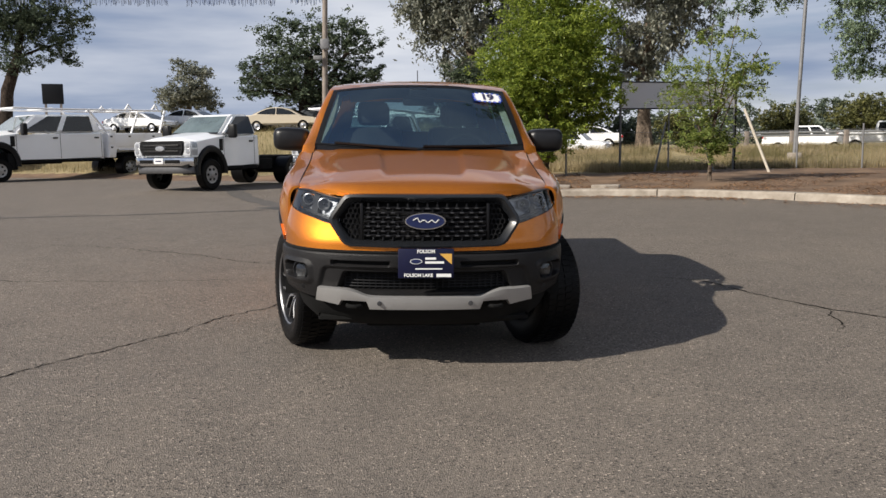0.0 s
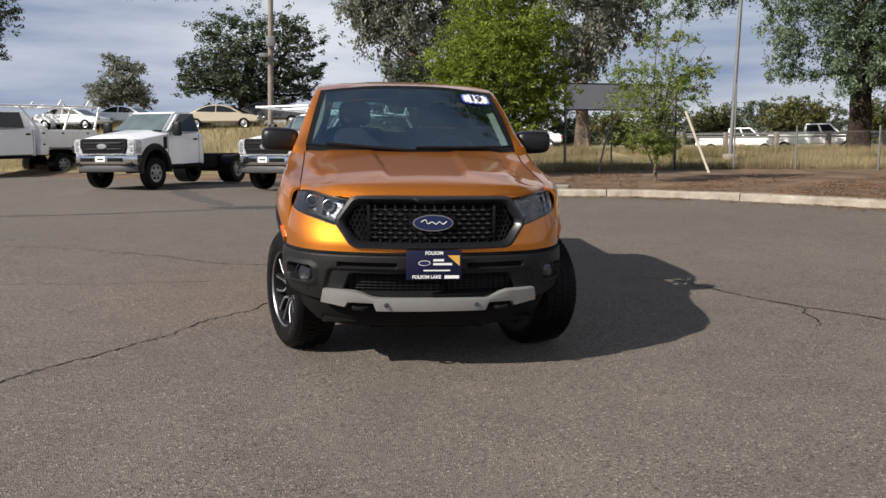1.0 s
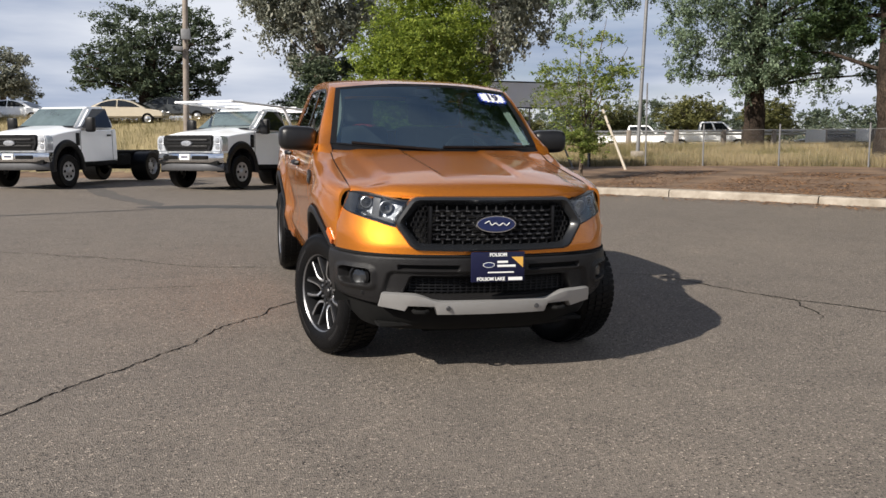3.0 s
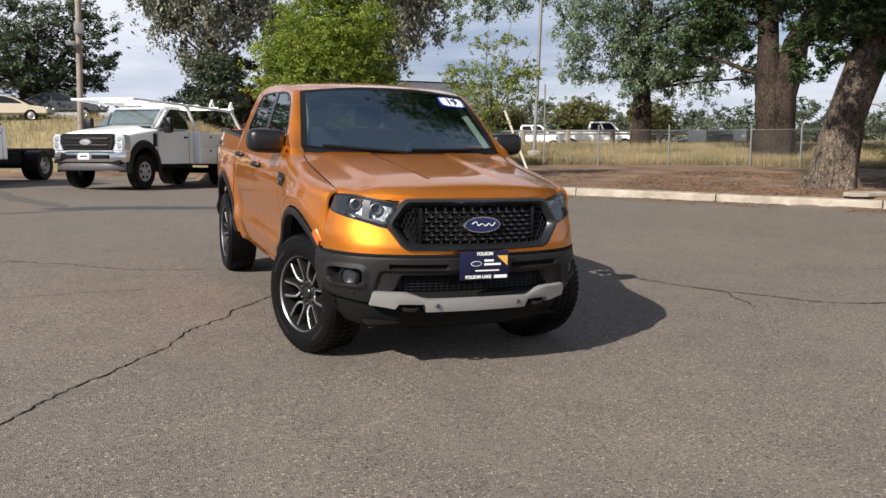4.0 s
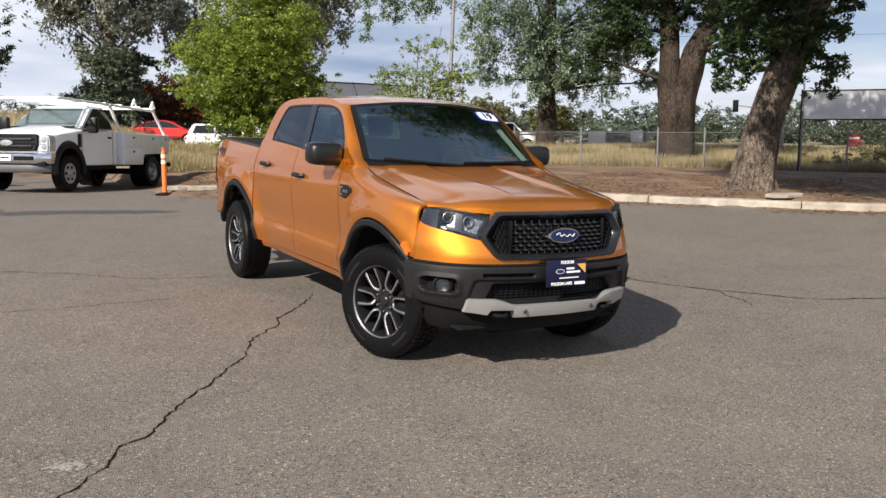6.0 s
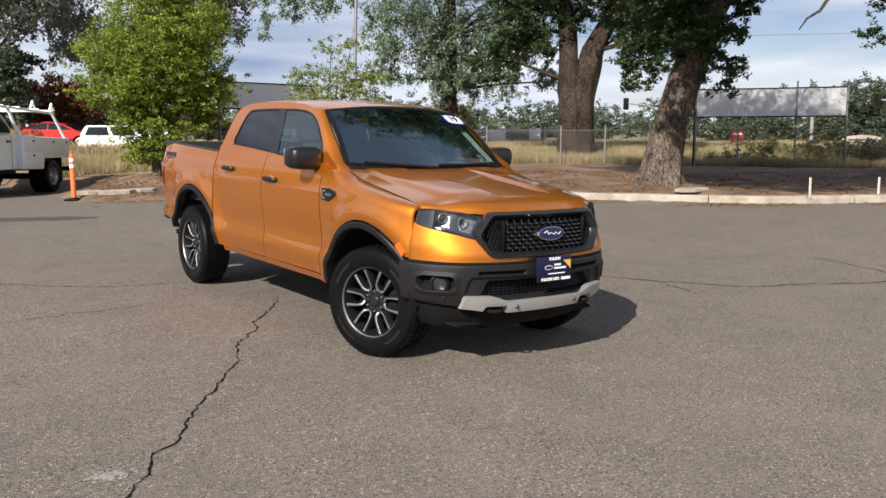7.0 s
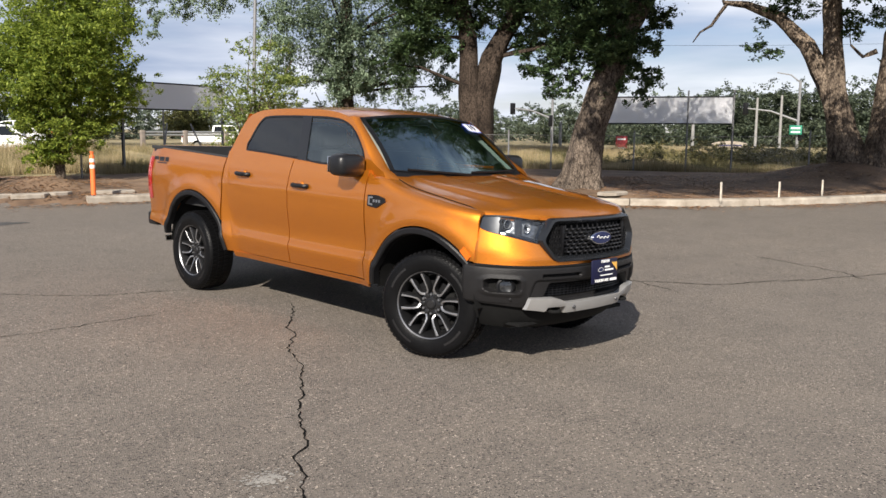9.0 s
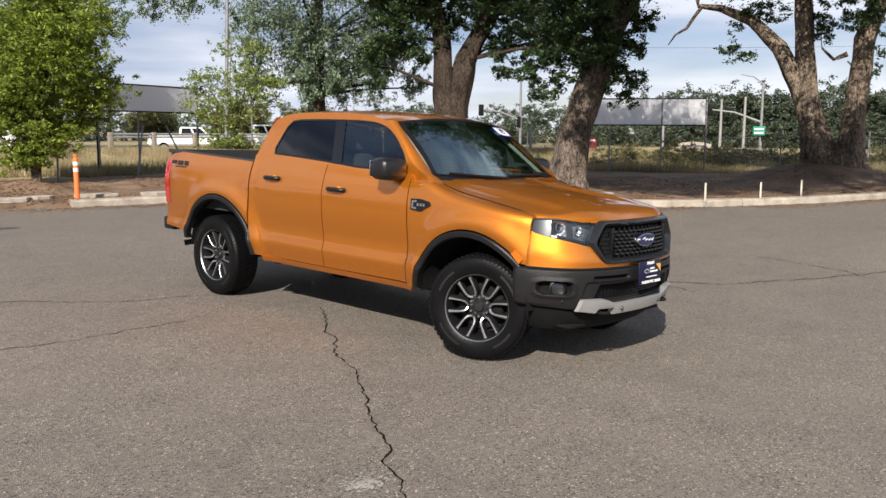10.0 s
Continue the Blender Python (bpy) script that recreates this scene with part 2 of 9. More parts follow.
LEAF_EUC = leaf_mat("eucalyptus_leaves", (0.11, 0.125, 0.095), (0.32, 0.32, 0.26))
LEAF_RED = leaf_mat("russet_leaves", (0.09, 0.035, 0.02), (0.22, 0.09, 0.04))
LEAF_DRY = leaf_mat("dry_grass", (0.225, 0.172, 0.090), (0.46, 0.375, 0.215), 0.25)
LEAF_OLIVE = leaf_mat("olive_grass", (0.092, 0.083, 0.032), (0.27, 0.235, 0.105), 0.25)
LEAF_BUSH = leaf_mat("olive_bush_leaves", (0.065, 0.072, 0.022), (0.21, 0.205, 0.075))
LITTER = leaf_mat("fallen_leaves", (0.09, 0.04, 0.02), (0.36, 0.20, 0.095), 0.1)
GALV = mat("galvanised_steel", (0.42, 0.43, 0.44), 0.5, 0.7, vary=0.2, scale=10)
WOODPOLE = mat("weathered_wood_pole", (0.30, 0.255, 0.22), 0.9, color2=(0.18, 0.15, 0.125), scale=4, bump=0.6, bscale=30)
BANNER = leaf_mat("grey_mesh_banner", (0.80, 0.80, 0.82), (0.84, 0.84, 0.86), 0.5)
WHITE = mat("white_paint", (0.90, 0.91, 0.92), 0.28, vary=0.02, scale=2, coat=0.6)
OFFWHITE = mat("white_enamel", (0.86, 0.86, 0.87), 0.45, vary=0.04, scale=3)
BEIGE = mat("beige_paint", (0.50, 0.44, 0.34), 0.3, vary=0.04, scale=2, coat=0.6)
DARKCAR = mat("dark_car_paint", (0.05, 0.055, 0.06), 0.3, vary=0.1, scale=2, coat=0.6)
REDCAR = mat("red_paint", (0.45, 0.03, 0.03), 0.3, vary=0.1, scale=2, coat=0.6)
BLACKP = mat("black_plastic", (0.008, 0.008, 0.009), 0.42, vary=0.2, scale=20, bump=0.15, bscale=300, spec=0.24)
GRILLE = mat("black_grille_plastic", (0.005, 0.005, 0.006), 0.4, vary=0.2, scale=20, spec=0.25)
GREYP = mat("dark_grey_plastic", (0.0125, 0.012, 0.0125), 0.42, vary=0.12, scale=15, bump=0.25, bscale=400, spec=0.24)
RUBBER = mat("tyre_rubber", (0.0040, 0.0040, 0.0044), 0.42, vary=0.25, scale=12, bump=0.2, bscale=120, spec=0.12)
CHROME = mat("chrome", (0.75, 0.76, 0.78), 0.12, 1.0, vary=0.04, scale=10)
FRAMEGREY = mat("satin_grey_frame", (0.011, 0.012, 0.014), 0.27, vary=0.12, scale=15, spec=0.5)
SATINBLACK = mat("satin_black_plastic", (0.009, 0.009, 0.010), 0.33, vary=0.15, scale=20, bump=0.1, bscale=300, spec=0.35)
GLOSSBLACK = mat("gloss_black_plastic", (0.006, 0.006, 0.007), 0.16, vary=0.15, scale=12, spec=0.45)
SILVER = mat("silver_paint", (0.38, 0.375, 0.37), 0.38, 0.5, vary=0.05, scale=8)
DARKRIM = mat("dark_wheel_barrel", (0.012, 0.012, 0.013), 0.5, 0.4, vary=0.2, scale=20, spec=0.2)
GUNMETAL = mat("gunmetal_alloy", (0.035, 0.035, 0.037), 0.3, 0.7, vary=0.1, scale=14)
MACHINED = mat("machined_alloy", (0.38, 0.38, 0.39), 0.38, 0.9, vary=0.1, scale=40)
STEEL = mat("brake_steel", (0.25, 0.25, 0.26), 0.4, 0.9, vary=0.15, scale=30)
UNDER = mat("underbody_black", (0.006, 0.006, 0.006), 0.9, spec=0.2, vary=0.3, scale=8)
ORANGE = paint_mat("orange_metallic_paint", (0.77, 0.272, 0.020), (0.48, 0.130, 0.009))
GLASS_WS = glass("windscreen_glass", (0.38, 0.54, 0.54), ior=3.4, sheen=(0.82, 1.03, 1.05))
GLASS_SIDE = glass("side_glass", (0.46, 0.56, 0.58), ior=1.9, sheen=(0.9, 1.0, 1.02))
GLASS_DARK = glass("privacy_glass", (0.03, 0.035, 0.045), ior=1.55)
LENS_CLEAR = glass("clear_lens", (0.84, 0.87, 0.90), ior=1.75)
LENS_RED = mat("red_lens", (0.42, 0.012, 0.010), 0.15, vary=0.15, scale=30, coat=1.0)
LENS_AMBER = mat("amber_lens", (0.62, 0.13, 0.008), 0.2, vary=0.1, scale=40, coat=1.0)
CARGLASS = mat("far_car_glass", (0.012, 0.014, 0.016), 0.08, vary=0.2, scale=3)
CONE_OR = mat("safety_orange_plastic", (0.78, 0.16, 0.035), 0.55, vary=0.08, scale=6)
REFLECT = mat("white_reflective_tape", (0.75, 0.72, 0.68), 0.5, vary=0.06, scale=8)
BLUE = mat("blue_enamel", (0.007, 0.015, 0.07), 0.3, vary=0.1, scale=30, coat=0.6)
NAVY = mat("navy_card", (0.006, 0.007, 0.030), 0.4, vary=0.1, scale=20, spec=0.3)
STICKBLUE = mat("sticker_blue", (0.03, 0.07, 0.45), 0.4, vary=0.05, scale=20)
GOLD = mat("gold_card", (0.65, 0.36, 0.07), 0.5, vary=0.08, scale=20)
INKWHITE = mat("white_print", (0.78, 0.78, 0.76), 0.6, vary=0.03, scale=40)
INKDARK = mat("dark_print", (0.03, 0.03, 0.08), 0.6, vary=0.05, scale=40)
SIGNRED = mat("sign_red", (0.45, 0.05, 0.05), 0.5, vary=0.1, scale=10)
SIGNGREEN = mat("sign_green", (0.03, 0.22, 0.14), 0.5, vary=0.1, scale=10)
INTERIOR = mat("dark_cloth", (0.030, 0.030, 0.033), 0.9, vary=0.2, scale=15, bump=0.3, bscale=200)
HEADLINER = mat("headliner", (0.30, 0.29, 0.27), 0.95, vary=0.06, scale=10)
BEDLINER = mat("bedliner", (0.018, 0.018, 0.019), 0.85, vary=0.25, scale=18, bump=0.5, bscale=150)
WOODSTAKE = mat("pale_wood_stake", (0.60, 0.54, 0.45), 0.8, vary=0.15, scale=12)
SATIN = mat("satin_reflector", (0.45, 0.46, 0.48), 0.34, 0.85, vary=0.3, scale=25)
NIB = mat("satin_nib", (0.09, 0.09, 0.095), 0.3, 0.6, vary=0.2, scale=40)
SMOKED = mat("smoked_reflector", (0.022, 0.023, 0.026), 0.32, 0.25, vary=0.2, scale=40)
# Pale teal base stands in for sky reflected in the work trucks' windscreens.
SCREEN = mat("screen_sky_tint", (0.10, 0.135, 0.135), 0.05, vary=0.3, scale=2.5, spec=1.0, coat=1.0)
FOIL = mat("foil_fringe", (0.42, 0.46, 0.52), 0.3, 0.6, color2=(0.06, 0.10, 0.22), scale=2.0)
LAMPWHITE = mat("clear_headlamp", (0.55, 0.57, 0.60), 0.15, 0.3, vary=0.35, scale=14, coat=1.0)
PILLARTRIM = mat("pale_cab_trim", (0.30, 0.31, 0.275), 0.8, vary=0.05, scale=10)
LEAF_WEED = leaf_mat("olive_weeds", (0.045, 0.050, 0.018), (0.19, 0.17, 0.07), 0.25)
LAMPGREY = mat("lamp_facets", (0.50, 0.52, 0.55), 0.40, 0.9, color2=(0.12, 0.125, 0.135), scale=18, bump=0.6, bscale=34)
BARK_DARK = bark_mat("dark_bark", (0.115, 0.088, 0.070), (0.014, 0.011, 0.009))
LEAF_FAR = leaf_mat("far_oak_leaves", (0.036, 0.056, 0.034), (0.145, 0.18, 0.11))
LEAF_WOODS = leaf_mat("far_wood_leaves", (0.060, 0.085, 0.058), (0.165, 0.195, 0.135))
POLEGREY = mat("weathered_grey_pole", (0.20, 0.20, 0.205), 0.6, 0.3, vary=0.2, scale=6)
POSTGREY = mat("grey_concrete_post", (0.30, 0.295, 0.285), 0.85, color2=(0.19, 0.185, 0.18), scale=5)
VALANCE = mat("grey_bumper_steel", (0.11, 0.11, 0.115), 0.4, 0.4, vary=0.15, scale=8)
LEAF_THICKET = leaf_mat("thicket_leaves", (0.036, 0.050, 0.030), (0.115, 0.138, 0.085))

# ---- mesh helpers ----
def part(name, bm, material, parent=None, label="", smooth=True, angle=35):
    """Links a bmesh as one mesh object, under a thing or a part."""
    me = bpy.data.meshes.new(name)
    bmesh.ops.recalc_face_normals(bm, faces=bm.faces)
    bm.to_mesh(me)
    bm.free()
    me.materials.append(material)
    if smooth:
        me.shade_smooth()
        me.set_sharp_from_angle(angle=radians(angle))
    ob = new(name, me)
    if parent is not None:
        ob.parent = parent
    if label:
        ob["label"] = label
    return ob


def raw(name, verts, faces, material, parent=None, label="", smooth=False):
    me = bpy.data.meshes.new(name)
    me.from_pydata(verts, [], faces)
    me.materials.append(material)
    if smooth:
        me.shade_smooth()
        me.set_sharp_from_angle(angle=radians(35))
    ob = new(name, me)
    if parent is not None:
        ob.parent = parent
    if label:
        ob["label"] = label
    return ob


def thing(name, m, label, category, group="", kind=""):
    ob = new(name)
    ob.empty_display_size = 0.1
    ob.matrix_world = m
    return tagged(ob, label, category, group, kind)


def box(bm, x0, x1, y0, y1, z0, z1, bevel=0.0, m=None, seg=2):
    r = bmesh.ops.create_cube(bm, size=1.0)
    vs = r["verts"]
    bmesh.ops.transform(bm, verts=vs, matrix=Matrix.Translation(((x0 + x1) / 2, (y0 + y1) / 2, (z0 + z1) / 2)) @ Matrix.Diagonal((x1 - x0, y1 - y0, z1 - z0, 1)))
    if bevel:
        es = list({e for v in vs for e in v.link_edges})
        r = bmesh.ops.bevel(bm, geom=es, offset=bevel, segments=seg, affect="EDGES", profile=0.5)
        vs = list({v for f in r["faces"] for v in f.verts} | {v for v in vs if v.is_valid})
    if m is not None:
        bmesh.ops.transform(bm, verts=vs, matrix=m)
    return bm


def tube(bm, pts, radii, sides=8, cap=True):
    """A tapered tube along points."""
    rings = []
    pts = [Vector(p) for p in pts]
    side = None
    for i, p in enumerate(pts):
        d = (pts[min(i + 1, len(pts) - 1)] - pts[max(i - 1, 0)]).normalized()
        if side is None:
            side = d.orthogonal().normalized()
        side = (side - d * side.dot(d)).normalized()
        up = d.cross(side)
        r = radii[i] if isinstance(radii, (list, tuple)) else radii
        rings.append([bm.verts.new(p + (side * math.cos(a) + up * math.sin(a)) * r) for a in (2 * math.pi * k / sides for k in range(sides))])
    for a, b in zip(rings, rings[1:]):
        for k in range(sides):
            bm.faces.new((a[k], a[(k + 1) % sides], b[(k + 1) % sides], b[k]))
    if cap:
        bm.faces.new(list(reversed(rings[0])))
        bm.faces.new(rings[-1])
    return bm


def prism(bm, outline, d0, d1, axis="y"):
    """An outline in two axes, extruded along the third."""
    def at(p, d):
        return {"x": (d, p[0], p[1]), "y": (p[0], d, p[1]), "z": (p[0], p[1], d)}[axis]
    a = [bm.verts.new(at(p, d0)) for p in outline]
    b = [bm.verts.new(at(p, d1)) for p in outline]
    n = len(outline)
    bm.faces.new(a)
    bm.faces.new(list(reversed(b)))
    for i in range(n):
        bm.faces.new((a[i], b[i], b[(i + 1) % n], a[(i + 1) % n]))
    return bm


def lathe(bm, profile, sides=48, axis="x"):
    """Turns a profile of (radius, along) about an axis."""
    rings = []
    for r, h in profile:
        ring = []
        for k in range(sides):
            a = 2 * math.pi * k / sides
            c, s = r * math.cos(a), r * math.sin(a)
            ring.append(bm.verts.new({"x": (h, c, s), "y": (c, h, s), "z": (c, s, h)}[axis]))
        rings.append(ring)
    for a, b in zip(rings, rings[1:]):
        for k in range(sides):
            bm.faces.new((a[k], a[(k + 1) % sides], b[(k + 1) % sides], b[k]))
    return bm


def curve_at(pts, t):
    """Smooth value between (t, v) knots (monotone-ish Hermite)."""
    if t <= pts[0][0]:
        return pts[0][1]
    if t >= pts[-1][0]:
        return pts[-1][1]
    for i in range(len(pts) - 1):
        t0, v0 = pts[i]
        t1, v1 = pts[i + 1]
        if t <= t1:
            def slope(j):
                if j <= 0 or j >= len(pts) - 1:
                    j0, j1 = (0, 1) if j <= 0 else (len(pts) - 2, len(pts) - 1)
                    return (pts[j1][1] - pts[j0][1]) / (pts[j1][0] - pts[j0][0])
                a = (pts[j][1] - pts[j - 1][1]) / (pts[j][0] - pts[j - 1][0])
                b = (pts[j + 1][1] - pts[j][1]) / (pts[j + 1][0] - pts[j][0])
                return 0.0 if a * b <= 0 else 2 * a * b / (a + b)
            h = t1 - t0
            u = (t - t0) / h
            m0, m1 = slope(i) * h, slope(i + 1) * h
            return v0 * (2 * u ** 3 - 3 * u ** 2 + 1) + m0 * (u ** 3 - 2 * u ** 2 + u) + v1 * (-2 * u ** 3 + 3 * u ** 2) + m1 * (u ** 3 - u ** 2)
    return pts[-1][1]


def sstep(a, b, v):
    u = min(1.0, max(0.0, (v - a) / (b - a)))
    return u * u * (3 - 2 * u)


def text_mesh(name, body, size, m, material, parent, label="", depth=0.001, bold=0.0):
    c = bpy.data.curves.new(name, "FONT")
    c.body, c.size, c.align_x, c.align_y, c.extrude = body, size, "CENTER", "CENTER", depth
    c.offset = bold
    tmp = new(name, c)
    me = bpy.data.meshes.new_from_object(tmp.evaluated_get(bpy.context.evaluated_depsgraph_get()))
    bpy.data.objects.remove(tmp)
    bpy.data.curves.remove(c)
    me.materials.clear()
    me.materials.append(material)
    ob = new(name, me)
    ob.parent = parent
    ob.matrix_local = m
    if label:
        ob["label"] = label
    return ob


# ---- ground ----
KERB = [(0.9, 13.9), (2.6, 13.45), (4.2, 13.2), (6.0, 12.5), (7.3, 11.2), (8.5, 9.3), (9.45, 7.6), (10.3, 6.2), (11.3, 4.95), (12.6, 4.05), (14.1, 3.3), (15.5, 2.8), (24.0, 0.2), (60.0, -8.0)]


def kerb_side(x, y):
    """Distance to the kerb line, positive on the verge side."""
    best, sign = 1e9, 1
    for (ax, ay), (bx, by) in zip(KERB, KERB[1:]):
        dx, dy = bx - ax, by - ay
        u = min(1.0, max(0.0, ((x - ax) * dx + (y - ay) * dy) / (dx * dx + dy * dy)))
        px, py = ax + u * dx, ay + u * dy
        d = math.hypot(x - px, y - py)
        if d < best:
            best, sign = d, (1 if dx * (y - py) - dy * (x - px) > 0 else -1)
    return best * sign


def bank_side(x, y):
    """Distance behind the toe of the bank at the back of the lot."""
    return (x - 1.6) * 0.47 + (y - 21.2) * 0.88 - 1.4 * sstep(-8.5, -12.0, x) - 1.2 * math.exp(-((x - 0.4) / 3.2) ** 4)


def lot_edge(x, y):
    """Distance beyond the edge of the asphalt, negative on it."""
    k, b = kerb_side(x, y), bank_side(x, y) + 0.6
    if x < 0.9:
        side = x - 0.9 if y > 13.9 else -5.0
        return max(b, side)
    return k


def near_slope(x, y):
    w = 1 - sstep(3.5, 11.0, math.hypot(x - 0.3, y - 1.0))
    return (-0.068 + 0.019 * y - 0.012 * x) * w


def height(x, y):
    z = near_slope(x, y)
    d = lot_edge(x, y)
    if d > 0:
        z = 0.135 * sstep(0.2, 0.5, d) if x > 0.9 else 0.10 * sstep(0.0, 1.5, d)
        z += 0.10 * sstep(0.5, 6, d) + 0.02 * noise.noise((x * 0.9, y * 0.9, 0)) * sstep(0.3, 1.5, d)
        b = bank_side(x, y)
        z += 1.75 * (1 + 0.10 * sstep(-4.5, -9.0, x)) * sstep(0.2, 8.0, b) * (1 - sstep(-2.6, 3.0, x - 0.2 * (y - 20)))
        berm = (x - 19.7) * 0.62 + (y - 17.0) * 0.78      # behind the fence
        z += 0.38 * sstep(0.5, 9.0, berm) * sstep(9, 14, x) * (1 - sstep(60, 140, math.hypot(x, y)) * 0.5)
        z += 0.55 * math.exp(-(((x - 20.9) / 2.6) ** 2 + ((y - 4.9) / 2.0) ** 2))   # mound round the oak
        z += 0.18 * math.exp(-(((x - 11.2) / 1.1) ** 2 + ((y - 7.3) / 1.1) ** 2))
        z += 0.30 * math.exp(-(((x - 2.6) / 0.9) ** 2 + ((y - 16.6) / 0.7) ** 2))   # dirt heap
        z *= 1 - math.exp(-(((x - 0.2) / 2.1) ** 4 + ((y - 18.9) / 2.6) ** 4))   # level strip where the service truck stands
        z += 0.42 * sstep(27, 34, y) * sstep(15, 9, x) * sstep(1, 5, x)     # rise beyond the dry grass
    z += 0.10 * math.exp(-(((x + 5.1) / 2.2) ** 4 + ((y - 19.0) / 3.0) ** 4))
    z -= 0.15 * math.exp(-(((x - 1.3) / 2.3) ** 2 + ((y - 19.6) / 2.3) ** 2))
    return z


def spaced(lo, hi, step, far):
    v = [lo + i * step for i in range(int(round((hi - lo) / step)) + 1)]
    g, out = step, v[-1]
    while out < far:
        g *= 1.35
        out += g
        v.append(out)
    g, out = step, v[0]
    while out > -far:
        g *= 1.35
        out -= g
        v.insert(0, out)
    return v


def build_ground():
    xs, ys = spaced(-16, 28, 0.3, 3000), spaced(-8, 34, 0.3, 3000)
    verts, edge = [], []
    for y in ys:
        for x in xs:
            near = -60 < x < 90 and -60 < y < 90
            edge.append(lot_edge(x, y) if near else 30.0)
            verts.append((x, y, height(x, y) if near else 0.5))
    w = len(xs)
    lot, soil, grass = [], [], []
    for j in range(len(ys) - 1):
        for i in range(w - 1):
            q = (j * w + i, j * w + i + 1, (j + 1) * w + i + 1, (j + 1) * w + i)
            e = sum(edge[k] for k in q) / 4
            x, y = (xs[i] + xs[i + 1]) / 2, (ys[j] + ys[j + 1]) / 2
            behind = y < 12 and x < 0.9 and -150 < x and -150 < y
            if e < 0.13 or (behind and e >= 30):
                lot.append(q)
            elif bank_side(x, y) > 0.8 and x < 6 or (x - 18.9) * 0.72 + (y - 17.0) * 0.69 > 0.4 or not (-60 < x < 90 and -60 < y < 90):
                grass.append(q)
            else:
                soil.append(q)

    def sheet(name, faces, material, label, category):
        used = sorted({k for f in faces for k in f})
        idx = {k: i for i, k in enumerate(used)}
        ob = raw(name, [verts[k] for k in used], [tuple(idx[k] for k in f) for f in faces], material, smooth=False)
        ob.data.shade_smooth()
        return tagged(ob, label, category, kind="structure")
    road = sheet("road", lot, ASPHALT, "worn grey asphalt parking lot with cracks", "asphalt")
    sheet("ground", soil, DIRT, "bare brown dirt verge with fallen leaves", "ground")
    sheet("ground_grass", grass, GRASS_SOIL, "dry grassy ground reaching the horizon", "ground")
    return road


ROAD = build_ground()


def kerb_point(s):
    """A place and direction s metres along the kerb."""
    for (ax, ay), (bx, by) in zip(KERB, KERB[1:]):
        l = math.hypot(bx - ax, by - ay)
        if s <= l:
            return Vector((ax + (bx - ax) * s / l, ay + (by - ay) * s / l, 0)), Vector(((bx - ax) / l, (by - ay) / l, 0))
        s -= l
    return None, None


def build_kerb():
    kerb = thing("kerb", pose(0, 0, 0), "pale weathered concrete kerb along the dirt verge", "kerb", kind="structure")
    s = 1.6
    prof = [(-0.02, -0.1), (0.0, 0.115), (0.035, 0.15), (0.28, 0.155), (0.30, 0.14), (0.30, -0.1)]
    while s < 44:
        ln = 3.0 + random.uniform(-0.1, 0.1)
        bm = bmesh.new()
        rings = []
        for k in range(7):
            p, d = kerb_point(min(s + 0.012 + (ln - 0.024) * k / 6, 60))
            nrm = Vector((-d.y, d.x, 0))
            if nrm.x * 1 + nrm.y * 1 < 0:
                nrm = -nrm
            rings.append([bm.verts.new(p + nrm * a + Vector((0, 0, b + random.uniform(-0.004, 0.004)))) for a, b in prof])
        for a, b in zip(rings, rings[1:]):
            for k in range(len(prof) - 1):
                bm.faces.new((a[k], a[k + 1], b[k + 1], b[k]))
        bm.faces.new(rings[0])
        bm.faces.new(list(reversed(rings[-1])))
        part("kerb_stone", bm, CONCRETE, kerb)
        s += ln


build_kerb()


def ribbon(name, pts, width, material, lift=0.004, jitter=0.03, step=0.05, parent=None, label="", vary=0.6):
    """A crack or seam laid on the asphalt along points."""
    rnd = random.Random(int(abs(pts[0][0] * 1000 + pts[0][1] * 77)))
    line = []
    for (ax, ay), (bx, by) in zip(pts, pts[1:]):
        n = max(2, int(math.hypot(bx - ax, by - ay) / step))
        for i in range(n):
            line.append((ax + (bx - ax) * i / n, ay + (by - ay) * i / n))
    line.append(pts[-1])
    verts, faces, off = [], [], 0.0
    for i, (x, y) in enumerate(line):
        a, b = line[max(0, i - 1)], line[min(len(line) - 1, i + 1)]
        dx, dy = b[0] - a[0], b[1] - a[1]
        l = math.hypot(dx, dy) or 1
        off = off * 0.8 + rnd.uniform(-jitter, jitter)
        w = width * (1 - vary + 2 * vary * rnd.random()) * min(1, (i + 1) / 6, (len(line) - i) / 6)
        for s in (-1, 1):
            px, py = x - dy / l * (off + s * w / 2), y + dx / l * (off + s * w / 2)
            verts.append((px, py, height(px, py) + lift))
    for i in range(len(line) - 1):
        faces.append((2 * i, 2 * i + 1, 2 * i + 3, 2 * i + 2))
    return raw(name, verts, faces, material, parent, label)


ribbon("crack", [(-3.1, -1.6), (-2.9, -1.36), (-2.73, -1.11), (-2.53, -0.86), (-2.30, -0.50), (-2.0, -0.15), (-1.62, 0.33), (-1.34, 0.92), (-0.98, 1.42), (-0.80, 1.68), (-0.5, 2.1)], 0.010, CRACK, jitter=0.022, step=0.035, parent=ROAD, label="long dark crack in the asphalt")
ribbon("crack", [(2.2, 2.3), (2.62, 2.05), (2.98, 1.15), (3.30, 0.62), (3.68, 0.14), (4.2, -0.08), (5.0, -0.5), (5.98, -0.93), (7.5, -1.4)], 0.016, CRACK, jitter=0.018, parent=ROAD)
ribbon("crack", [(3.15, 0.75), (3.05, 0.35), (2.9, 0.05)], 0.012, CRACK, parent=ROAD)
ribbon("crack", [(-4.6, 5.2), (-3.4, 4.6), (-2.55, 4.06), (-1.8, 3.45), (-0.94, 3.2)], 0.012, CRACK, parent=ROAD)
